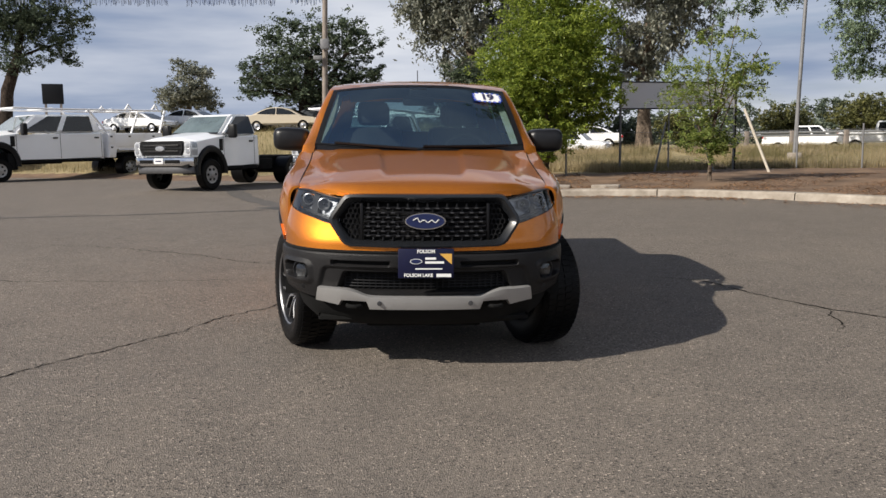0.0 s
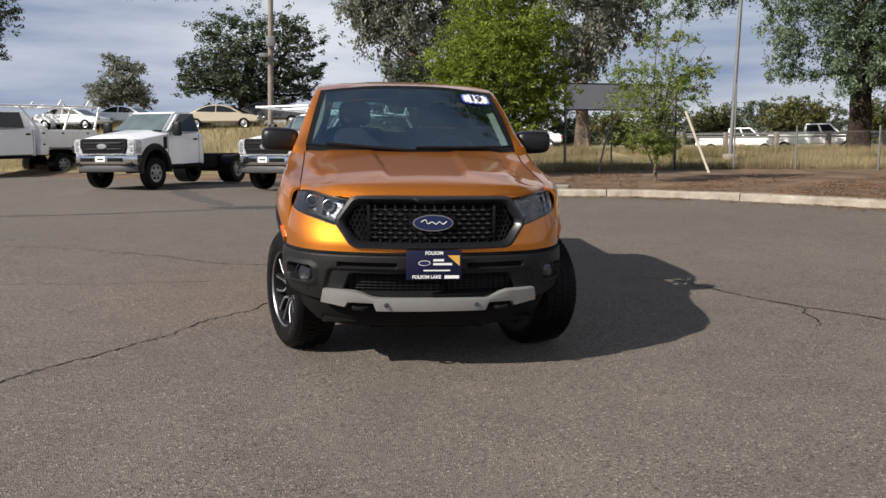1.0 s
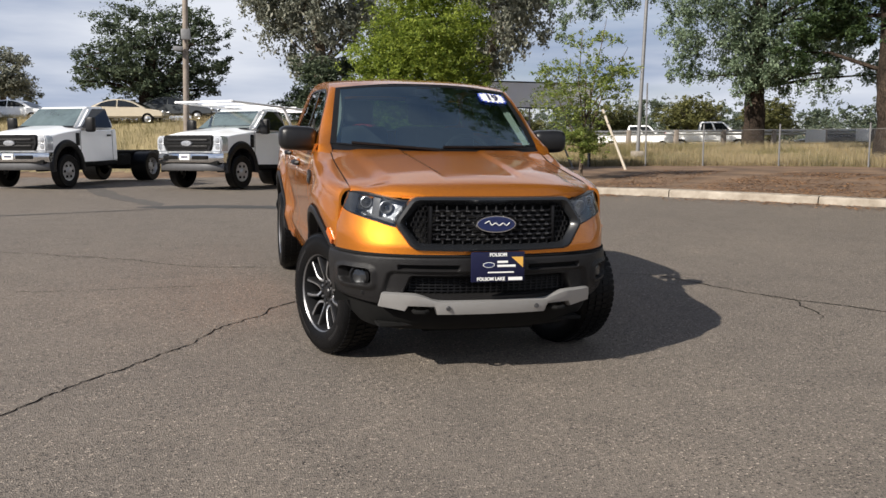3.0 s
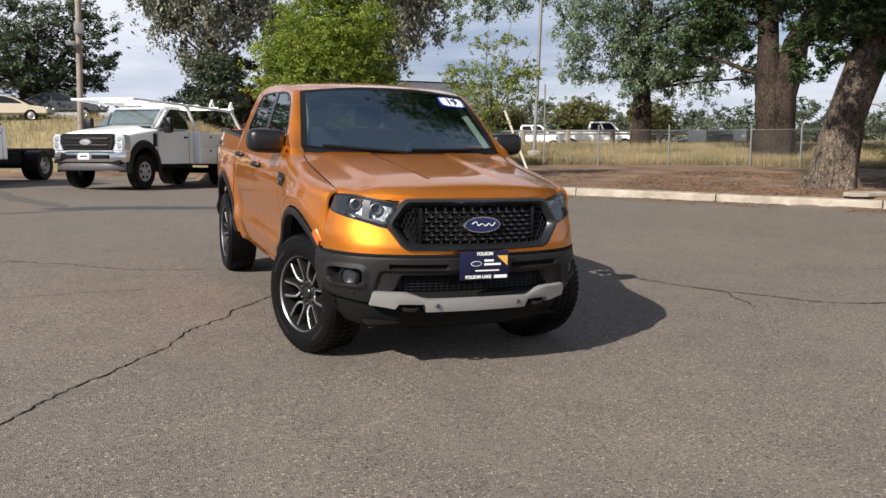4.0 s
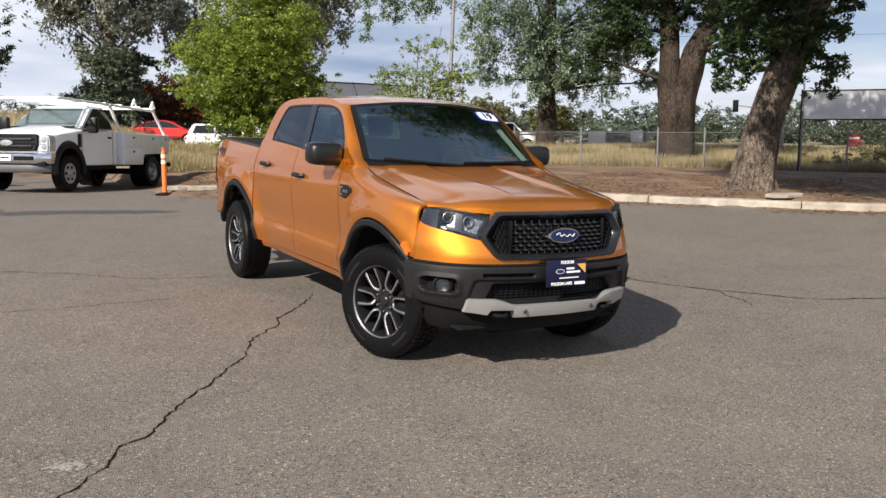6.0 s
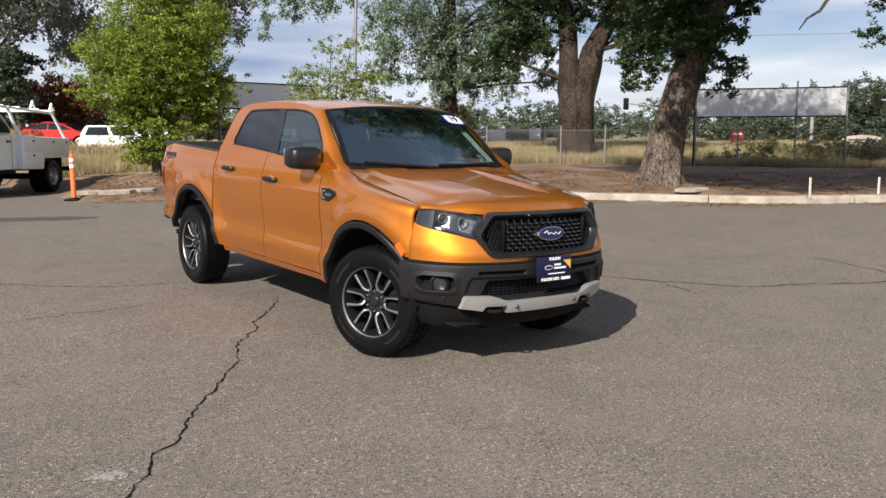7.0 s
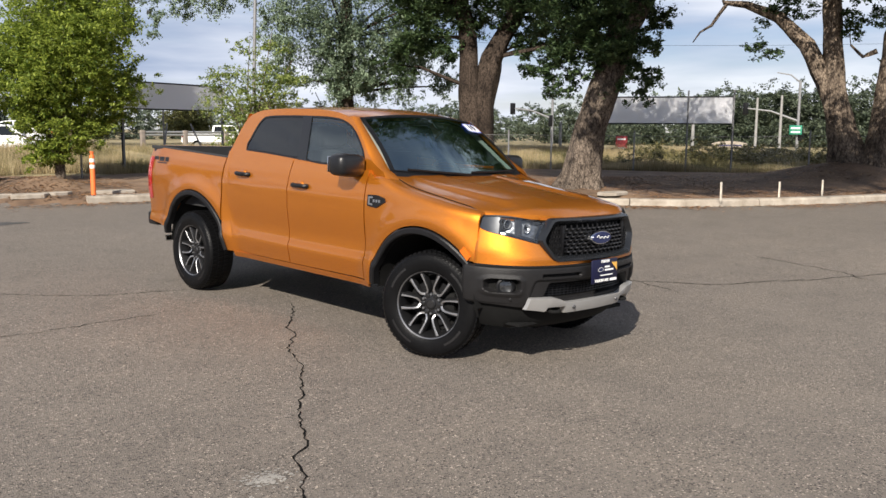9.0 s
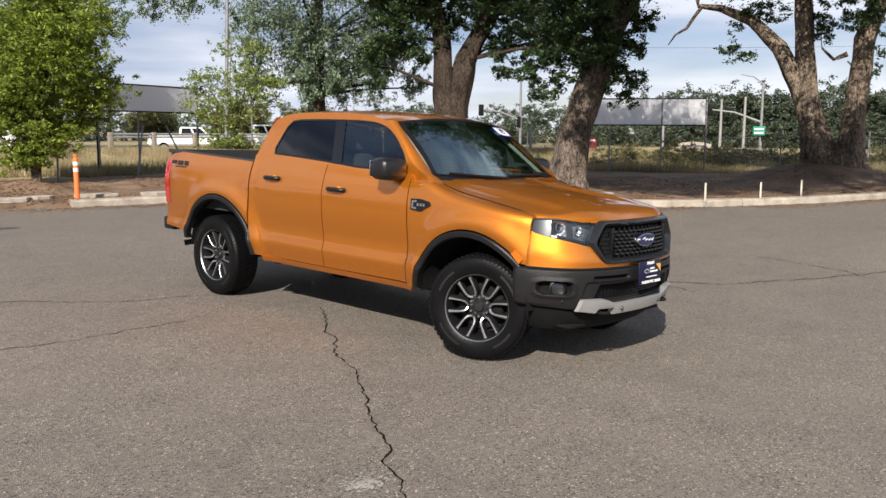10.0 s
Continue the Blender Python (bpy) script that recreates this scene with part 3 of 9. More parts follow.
ribbon("crack", [(5.4, -1.05), (5.9, -0.1), (6.1, 0.9)], 0.012, CRACK, parent=ROAD)
ribbon("seam", [(-13, 10.2), (-7.4, 10.25), (-4.9, 10.4), (-3.6, 10.75), (-2.6, 10.95)], 0.15, SEAM_AND_PATCH, jitter=0.012, parent=ROAD, label="dark sealed seam in the asphalt")
ribbon("tar_patch", [(-3.0, 11.6), (-2.3, 11.3), (-1.5, 11.2), (-0.8, 10.75), (-0.2, 10.4), (0.15, 10.3)], 0.80, SEAM_AND_PATCH, jitter=0.03, step=0.12, parent=ROAD, label="dark patch on the asphalt", vary=0.22)
ribbon("tar_patch", [(-5.7, 20.3), (-4.4, 16.8), (-3.4, 13.9), (-2.6, 11.7)], 0.46, DARK_STRIP, jitter=0.03, step=0.12, lift=0.003, parent=ROAD, label="dark strip on the asphalt", vary=0.2)
ribbon("crack", [(-6.5, 3.2), (-5.0, 2.6), (-3.9, 2.45), (-2.6, 2.3), (-1.4, 2.45)], 0.008, CRACK, parent=ROAD)
verts, faces = [], []
for _ in range(240):
    x, y, k = random.gauss(-2.92, 0.055), random.gauss(-1.12, 0.045), random.uniform(0.003, 0.012)
    a, i = random.uniform(0, 6.28), len(verts)
    for j in range(5):
        verts.append((x + k * math.cos(a + j * 1.2566), y + k * math.sin(a + j * 1.2566) * 0.8, height(x, y) + 0.003))
    faces.append(tuple(range(i, i + 5)))
tagged(raw("spill", verts, faces, PALE, ROAD, "small pale spill speckled over the asphalt"), kind="stuff")

# ---- trees ----
def leaf_cloud(rnd, blobs, count, size, clump, droop=0.0, thin=0.0):
    """Leaves in tufts on boughs spread through ellipsoids, with gaps between. Returns vertices, faces and the boughs' places."""
    vol = [(b[3] * b[3] * b[4]) ** 0.72 for b in blobs]
    total = sum(vol)
    verts, faces, tips = [], [], []
    for b, v in zip(blobs, vol):
        c = Vector(b[:3])
        left = count * v / total
        while left > 0:
            d = Vector((rnd.gauss(0, 1), rnd.gauss(0, 1), rnd.gauss(0, 1))).normalized()
            r = rnd.random() ** 0.35
            q = c + Vector((d.x * b[3], d.y * b[3], d.z * b[4])) * r
            tips.append((q, c))
            br = b[3] * rnd.uniform(0.16, 0.34) + size * 1.5
            for _ in range(rnd.randint(3, 7)):
                t = q + Vector((rnd.gauss(0, 0.55), rnd.gauss(0, 0.55), rnd.gauss(0, 0.38))) * br
                tr = max(size * 1.6, br * rnd.uniform(0.18, 0.36))
                n = int(clump * rnd.uniform(0.35, 0.8))
                left -= n
                for _ in range(n):
                    p = t + Vector((rnd.gauss(0, 0.6), rnd.gauss(0, 0.6), rnd.gauss(0, 0.42) - droop * abs(rnd.gauss(0, 1.2)))) * tr
                    a = Vector((rnd.gauss(0, 1), rnd.gauss(0, 1), rnd.gauss(0, 0.6) - droop)).normalized()
                    w = a.cross(Vector((rnd.gauss(0, 0.6), rnd.gauss(0, 0.6), 1.0))).normalized()
                    k = size * rnd.uniform(0.6, 1.3)
                    i = len(verts)
                    verts += [p - a * k, p + w * k * 0.45, p + a * k, p - w * k * 0.45]
                    faces.append((i, i + 1, i + 2, i + 3))
    return verts, faces, tips


def bark_tube(bm, pts, radii, sides, rnd, rough=0.06, flare=0.0):
    """A trunk or limb along points, with uneven girth."""
    line, rad = [], []
    for i in range(len(pts) - 1):
        a, b = Vector(pts[i]), Vector(pts[i + 1])
        n = max(2, int((b - a).length / 0.35)) if radii[0] > 0.2 else 3
        for k in range(n):
            u = k / n
            line.append(a.lerp(b, u))
            rad.append(radii[i] * (1 - u) + radii[i + 1] * u)
    line.append(Vector(pts[-1]))
    rad.append(radii[-1])
    rings = []
    for i, p in enumerate(line):
        d = (line[min(i + 1, len(line) - 1)] - line[max(0, i - 1)]).normalized()
        s = d.cross(Vector((0.3, 1, 0.1))).normalized()
        u = d.cross(s)
        ring = []
        for k in range(sides):
            a = 2 * math.pi * k / sides
            g = 1 + rough * 2.2 * noise.noise((math.cos(a) * 1.6 + p.x, math.sin(a) * 1.6 + p.y, p.z * 0.9)) + rough * 1.1 * noise.noise((math.cos(a) * 5 + p.x, math.sin(a) * 5 + p.y, p.z * 1.3)) + rough * rnd.uniform(-0.4, 0.4)
            if flare and i < 5:
                g *= 1 + flare * (1 - i / 5) ** 2.5 * (1.0 + 0.7 * math.cos(a * 5 + p.x))
            ring.append(bm.verts.new(p + (s * math.cos(a) + u * math.sin(a)) * rad[i] * g))
        rings.append(ring)
    for a, b in zip(rings, rings[1:]):
        for k in range(sides):
            bm.faces.new((a[k], a[(k + 1) % sides], b[(k + 1) % sides], b[k]))
    bm.faces.new(rings[-1])


def tree(name, seed, trunks, blobs, count, size, leaf, bark, label, category="tree", clump=40, droop=0.0, limbs=26, flare=0.25, sides=14, group=""):
    """A tree of trunks (points, radii), limbs that reach into the crown, and a crown of many leaves."""
    rnd = random.Random(seed)
    base = Vector(trunks[0][0][0])
    t = thing(name, Matrix.Translation(base), label, category, group)
    back = -base
    verts, faces, tips = leaf_cloud(rnd, blobs, count, size, clump, droop)
    bm = bmesh.new()
    nodes = []
    for i, (pts, radii) in enumerate(trunks):
        bark_tube(bm, pts, radii, sides if radii[0] > 0.12 else 7, rnd, 0.10 if radii[0] > 0.2 else 0.05, flare if i == 0 or radii[0] > 0.35 else 0.0)
        nodes += [(Vector(p), r) for p, r in zip(pts, radii)][1:]
    rnd.shuffle(tips)
    for q, _ in tips[:limbs]:
        near = min(nodes, key=lambda n: (n[0] - q).length + (3 if n[0].z > q.z + 0.5 else 0))
        a, r = near
        if not 0.3 < (a - q).length < 5.5:
            continue
        m = a.lerp(q, 0.5) + Vector((rnd.uniform(-1, 1), rnd.uniform(-1, 1), rnd.uniform(0, 1))) * (a - q).length * 0.12
        r0 = min(r * 0.45, 0.03 + 0.03 * (a - q).length, 0.09)
        bark_tube(bm, [a, m, q], [r0, r0 * 0.6, r0 * 0.2], 6, rnd, 0.03)
    bmesh.ops.translate(bm, verts=bm.verts, vec=back)
    part("trunk", bm, bark, t, angle=60)
    raw("crown", [v + back for v in verts], faces, leaf, t)
    return t


tree("oak_tree", 11, [([(11.17, 7.34, 0.12), (11.2, 7.3, 0.6), (11.27, 7.21, 1.64), (11.46, 6.97, 2.5), (11.65, 6.71, 3.46), (11.74, 6.6, 4.28), (11.79, 6.53, 5.6)], [0.40, 0.36, 0.34, 0.33, 0.32, 0.30, 0.25]),
                      ([(11.6, 6.8, 3.2), (12.2, 6.3, 4.6), (12.9, 5.9, 5.8)], [0.2, 0.14, 0.08])],
     # Blobs 5 to 7 m up over kerb and lot: unseen, added for verge shade.
     [(11.36, 7.1, 3.8, 1.05, 1.0), (11.9, 6.35, 2.55, 0.6, 0.42), (10.9, 7.69, 2.75, 0.55, 0.55), (12.0, 6.25, 3.68, 0.59, 0.78), (11.17, 7.34, 6.1, 2.6, 1.5), (13.3, 7.55, 6.6, 2.19, 1.5), (11.62, 8.2, 3.9, 0.68, 0.82), (11.1, 7.4, 3.4, 0.8, 0.6), (11.5, 6.9, 4.7, 1.3, 0.7), (9.4, 3.2, 6.9, 3.4, 1.3), (12.0, 4.2, 7.2, 3.0, 1.2), (10.0, 0.6, 6.7, 2.4, 0.9), (10.75, 6.75, 4.0, 0.95, 0.85), (10.9, 6.5, 3.35, 0.5, 0.4), (11.5, 6.3, 3.2, 0.5, 0.45), (11.6, 1.6, 5.7, 2.0, 0.8), (9.3, 1.9, 5.5, 1.8, 0.7), (14.6, 1.0, 5.9, 1.9, 0.8), (12.6, -0.2, 6.4, 2.2, 0.9), (16.8, -0.8, 6.3, 2.0, 0.9), (8.5, 3.8, 5.7, 1.7, 0.6), (10.3, 2.7, 5.8, 1.6, 0.6), (7.0, 2.4, 5.6, 1.2, 0.5), (6.3, 3.6, 5.6, 1.1, 0.45), (8.2, 5.6, 9.6, 3.8, 1.9), (5.6, 4.6, 10.6, 2.6, 1.3)],
     380000, 0.052, LEAF_OAK, BARK, "leaning old oak with rough bark and dark green foliage", clump=60, flare=0.5, sides=40, limbs=60)
tree("oak_tree", 12, [([(21.2, 19.9, 0.3), (21.07, 20.05, 3.3), (20.98, 20.14, 5.3), (20.80, 20.34, 6.63), (20.24, 20.93, 9.2)], [0.56, 0.44, 0.34, 0.28, 0.2]),
                      ([(21.33, 19.78, 0.3), (21.43, 19.68, 3.0), (21.66, 19.44, 4.5), (22.3, 18.75, 6.3), (23.5, 17.5, 9.0)], [0.56, 0.48, 0.42, 0.35, 0.22])],
     [(22.9, 18.1, 5.9, 1.3, 1.2), (21.9, 19.17, 9.8, 5.6, 2.5), (20.0, 21.2, 8.2, 2.4, 1.9), (23.1, 17.9, 4.0, 0.8, 0.6), (21.32, 22.69, 6.6, 1.3, 1.2), (22.2, 18.9, 6.9, 1.9, 1.3), (20.1, 21.0, 6.4, 1.7, 1.4), (19.4, 21.8, 5.2, 1.0, 0.9), (21.3, 19.8, 5.9, 0.9, 0.8), (24.2, 16.9, 6.4, 1.4, 1.4), (20.2, 20.9, 4.9, 0.9, 0.8), (19.0, 22.1, 4.4, 0.9, 0.8), (22.6, 18.5, 4.9, 0.8, 0.6), (23.6, 17.4, 4.9, 0.7, 0.6), (24.4, 16.6, 5.2, 0.8, 0.7)],
     125000, 0.078, LEAF_OAK, BARK_DARK, "tall old oak with a thick forked trunk behind the fence", clump=55, flare=0.2, sides=26, limbs=50)
tree("oak_tree", 13, [([(21.63, 28.88, 0.4), (21.63, 28.88, 3.34), (21.69, 28.84, 5.91), (21.72, 28.81, 9.0)], [0.45, 0.40, 0.34, 0.2])],
     [(20.0, 30.02, 5.95, 2.1, 2.1), (22.14, 28.52, 4.9, 2.3, 2.0), (24.0, 27.22, 4.9, 1.6, 2.1), (21.19, 29.19, 8.96, 4.2, 2.5), (19.39, 30.44, 4.4, 1.1, 1.2), (24.33, 27.0, 6.85, 2.1, 2.1), (15.0, 33.5, 7.5, 1.3, 1.1), (16.9, 32.2, 7.9, 1.6, 1.0), (14.6, 33.8, 6.5, 0.5, 0.6), (25.4, 25.9, 4.2, 0.9, 0.9), (24.1, 26.9, 3.9, 0.9, 0.9), (20.9, 28.1, 4.0, 1.4, 1.3), (22.5, 27.7, 4.1, 1.3, 1.2), (21.5, 27.9, 5.8, 1.8, 1.4)],
     78000, 0.075, LEAF_GREY, BARK_DARK, "large grey-green tree with drooping foliage by the road", clump=55, droop=0.7, limbs=60)
tree("oak_tree", 14, [([(21.11, 4.98, 0.35), (21.01, 5.26, 1.7), (20.93, 5.5, 2.85), (20.89, 5.63, 4.16), (20.85, 5.73, 5.46), (20.81, 5.84, 7.4)], [0.52, 0.38, 0.31, 0.27, 0.25, 0.2]),
                      ([(21.30, 4.36, 0.35), (21.34, 4.28, 1.86), (21.38, 4.18, 3.16), (21.42, 4.11, 4.27), (21.53, 3.79, 5.35), (21.64, 3.47, 7.0)], [0.46, 0.31, 0.28, 0.27, 0.25, 0.2]),
                      ([(20.97, 5.32, 1.94), (20.85, 5.74, 3.02), (20.66, 6.27, 4.11), (20.39, 7.06, 4.96), (20.09, 7.92, 5.35), (19.87, 8.55, 5.45)], [0.34, 0.28, 0.22, 0.17, 0.11, 0.06]),
                      ([(19.92, 8.39, 5.48), (19.83, 8.64, 5.12), (19.76, 8.84, 4.79), (19.65, 9.15, 4.6), (19.59, 9.35, 4.3)], [0.06, 0.05, 0.045, 0.03, 0.015]),
                      ([(21.27, 4.53, 3.88), (21.15, 4.87, 3.73), (21.04, 5.18, 4.07)], [0.08, 0.05, 0.03])],
     [(20.27, 7.39, 4.05, 0.5, 0.5), (21.13, 4.93, 4.9, 0.75, 0.8), (21.48, 3.91, 4.2, 0.5, 1.0), (20.7, 6.16, 8.1, 4.2, 1.9), (20.64, 6.32, 5.3, 0.6, 0.5), (20.39, 7.05, 4.95, 0.5, 0.42), (21.39, 4.18, 5.2, 0.85, 0.7), (19.0, 3.5, 7.6, 3.0, 1.6)],
     62000, 0.06, LEAF_OAK, BARK_PALE, "pale-barked oak with spreading limbs on a dirt mound", clump=45, flare=0.35, sides=26, limbs=44)
tree("ornamental_tree", 15, [([(3.95, 18.7, 0.1), (3.95, 18.7, 0.9), (4.05, 18.65, 2.2), (4.2, 18.6, 4.2)], [0.13, 0.11, 0.08, 0.04]), ([(3.98, 18.7, 0.5), (3.4, 18.9, 2.6)], [0.08, 0.03]), ([(3.98, 18.7, 0.6), (4.9, 18.4, 2.7)], [0.08, 0.03])],
     [(4.28, 18.61, 4.3, 1.7, 1.15), (3.24, 18.94, 2.75, 1.1, 0.95), (5.11, 18.35, 2.75, 1.05, 1.05), (4.05, 18.68, 1.65, 1.25, 0.8), (4.03, 18.69, 3.2, 1.75, 1.25), (3.6, 18.85, 0.85, 0.7, 0.4), (4.3, 18.6, 5.6, 1.4, 0.8)],
     118000, 0.048, LEAF_LIME, BARK, "bushy bright green tree on the dirt verge", clump=60, limbs=40, flare=0.1)
tree("sapling", 16, [([(7.29, 14.8, 0.22), (7.33, 14.79, 1.0), (7.37, 14.77, 1.69), (7.39, 14.77, 2.75)], [0.05, 0.04, 0.03, 0.012]), ([(7.33, 14.79, 0.9), (7.9, 14.6, 2.6)], [0.025, 0.01]), ([(7.33, 14.79, 0.8), (6.6, 15.0, 2.5)], [0.025, 0.01]),
                     ([(7.37, 14.77, 1.5), (7.56, 14.68, 2.6), (7.82, 14.56, 4.1)], [0.024, 0.016, 0.005]), ([(7.36, 14.77, 1.4), (7.22, 14.84, 2.6), (7.3, 14.8, 3.9)], [0.024, 0.015, 0.005]), ([(7.38, 14.77, 1.7), (7.95, 14.5, 2.7), (8.3, 14.35, 3.4)], [0.02, 0.014, 0.005]), ([(7.3, 14.8, 1.6), (6.8, 15.05, 2.6), (6.35, 15.25, 3.1)], [0.02, 0.014, 0.005])],
     [(7.8, 14.55, 3.7, 0.32, 0.3), (7.28, 14.8, 3.55, 0.4, 0.28), (6.4, 15.2, 2.75, 0.55, 0.32), (8.3, 14.35, 3.0, 0.4, 0.32), (7.22, 14.83, 1.15, 0.66, 0.42), (7.05, 14.85, 1.25, 0.5, 0.35), (7.5, 14.7, 1.2, 0.5, 0.35), (7.27, 14.81, 1.05, 0.55, 0.35), (7.27, 14.81, 2.3, 1.15, 0.8), (7.44, 14.74, 2.95, 0.7, 0.45), (8.0, 14.5, 2.6, 0.55, 0.35)],
     12500, 0.042, LEAF_MID, BARK_PALE, "slender young tree with thin light green foliage", clump=26, limbs=50, flare=0.1, sides=8)
tree("eucalyptus_tree", 17, [([(3.65, 39.9, 0.6), (3.7, 39.9, 4.88), (3.45, 39.91, 7.46), (3.37, 39.91, 11)], [0.4, 0.32, 0.24, 0.12])],
     [(3.45, 39.91, 7.6, 2.7, 2.0), (1.44, 39.98, 8.01, 1.5, 1.4), (5.5, 39.83, 7.6, 1.5, 1.5), (3.42, 39.91, 5.3, 1.4, 0.8), (3.22, 39.92, 10.83, 4.0, 2.4)],
     34000, 0.12, LEAF_EUC, BARK_PALE, "tall eucalyptus with sparse grey-green foliage", clump=40, droop=0.9, limbs=40)
tree("eucalyptus_tree", 18, [([(13.18, 41.33, 0.8), (13.13, 41.34, 5.05), (13.68, 41.22, 10)], [0.4, 0.3, 0.12])],
     [(13.4, 41.28, 7.13, 2.1, 2.1), (15.11, 40.92, 7.95, 1.7, 1.8), (12.55, 41.46, 5.06, 1.2, 1.2), (13.64, 41.23, 10.35, 3.7, 1.95), (8.3, 44.0, 7.2, 1.9, 2.2)],
     32000, 0.12, LEAF_EUC, BARK_PALE, "tall eucalyptus with drooping grey-green foliage", clump=40, droop=0.9, limbs=36)
tree("oak_tree", 19, [([(-4.67, 36.38, 1.2), (-4.56, 36.39, 3.28), (-4.28, 36.42, 5.3)], [0.42, 0.34, 0.2]), ([(-4.6, 36.4, 2.6), (-2.6, 36.5, 5.5)], [0.2, 0.08])],
     [(-4.54, 36.4, 5.2, 2.4, 1.9), (-6.33, 36.24, 4.31, 1.6, 1.15), (-2.71, 36.56, 5.9, 1.6, 1.3), (-1.99, 36.63, 4.08, 1.2, 1.15), (-4.09, 36.44, 3.6, 1.8, 0.85)],
     32000, 0.085, LEAF_FAR, BARK_DARK, "broad dark green oak on the grassy bank", clump=50, limbs=36)
tree("oak_tree", 20, [([(-18.4, 35.6, 1.2), (-18.2, 35.7, 3.9), (-17.7, 35.9, 5.4), (-17.4, 36.0, 7.0)], [0.34, 0.28, 0.19, 0.1])],
     [(-17.2, 36.05, 6.35, 2.0, 1.6), (-18.2, 35.7, 7.45, 2.55, 2.0), (-15.9, 36.5, 5.8, 0.75, 0.8), (-16.9, 36.2, 7.75, 2.25, 1.2)],
     24000, 0.085, LEAF_FAR, BARK_DARK, "dark green oak standing behind the parked trucks", clump=50, limbs=30)
tree("distant_tree", 21, [([(-15.7, 60.1, 1.0), (-15.7, 60.1, 4.5), (-15.6, 60.1, 6)], [0.22, 0.16, 0.08])],
     [(-15.65, 60.08, 5.9, 1.6, 1.6), (-16.49, 59.88, 4.6, 1.45, 0.75), (-14.92, 60.26, 4.7, 1.25, 0.85)], 9000, 0.14, LEAF_EUC, BARK, "small distant tree with thin brownish foliage", clump=30)
tree("dark_tree", 22, [([(3.2, 37.6, 0.6), (3.3, 37.6, 2.4), (3.2, 37.7, 4.2)], [0.26, 0.2, 0.08])],
     [(3.5, 37.7, 3.1, 1.45, 1.3), (3.3, 37.7, 4.3, 1.1, 0.75), (2.3, 37.6, 2.6, 0.9, 0.9)], 15000, 0.10, LEAF_FAR, BARK, "dense dark green tree behind the service truck", clump=45)
tree("dark_tree", 23, [([(5.6, 44.7, 0.6), (5.5, 44.7, 4.0)], [0.3, 0.1])],
     [(5.6, 44.73, 3.4, 0.95, 1.2), (5.9, 44.6, 5.2, 0.8, 0.6)], 5000, 0.12, LEAF_FAR, BARK, "dark green tree with an open crown", clump=40)
tree("russet_shrub", 24, [([(6.2, 39.9, 0.3), (6.25, 39.9, 1.6), (6.2, 39.9, 3.0)], [0.10, 0.07, 0.03])], [(6.3, 39.9, 3.0, 1.5, 0.85), (7.6, 39.6, 2.7, 1.0, 0.7), (5.3, 40.1, 2.5, 0.8, 0.6), (6.6, 39.8, 2.2, 1.3, 0.5)], 16000, 0.10, LEAF_RED, BARK, "dense russet-leaved shrub beyond the parked cars", "shrub", clump=40)
for k, (bx, by, bz, br, bh) in enumerate([(4.4, 48.5, 1.8, 2.2, 1.5), (8.2, 47.5, 2.0, 2.4, 1.4), (12.2, 47.0, 1.6, 2.4, 1.1), (0.6, 49.5, 1.9, 2.4, 1.3)]):
    tree("dark_shrub", 60 + k, [([(bx, by, 0.3), (bx, by, bz)], [0.10, 0.05])], [(bx, by, bz, br, bh), (bx + 0.9, by + 0.3, bz - 0.5, br * 0.8, bh * 0.7)], 8000, 0.13, LEAF_FAR, BARK, "dark green shrub beyond the parked cars", "shrub", clump=40, group="dark shrubs")
for k, (bx, by, bz, br, bh) in enumerate([(25.3, 50.8, 2.3, 1.7, 0.95), (25.7, 41.6, 2.45, 1.75, 0.95), (29.5, 39.0, 2.2, 1.5, 0.8), (18.6, 52.0, 2.0, 1.6, 0.9)]):
    tree("roadside_bush", 30 + k, [([(bx, by, 0.6), (bx, by, bz)], [0.10, 0.05])], [(bx, by, bz, br, bh), (bx + 0.4, by, bz - 0.6, br * 0.8, bh * 0.6)], 12000, 0.09, LEAF_BUSH, BARK, "rounded olive-green bush beside the road", "bush", clump=40, group="roadside bushes")


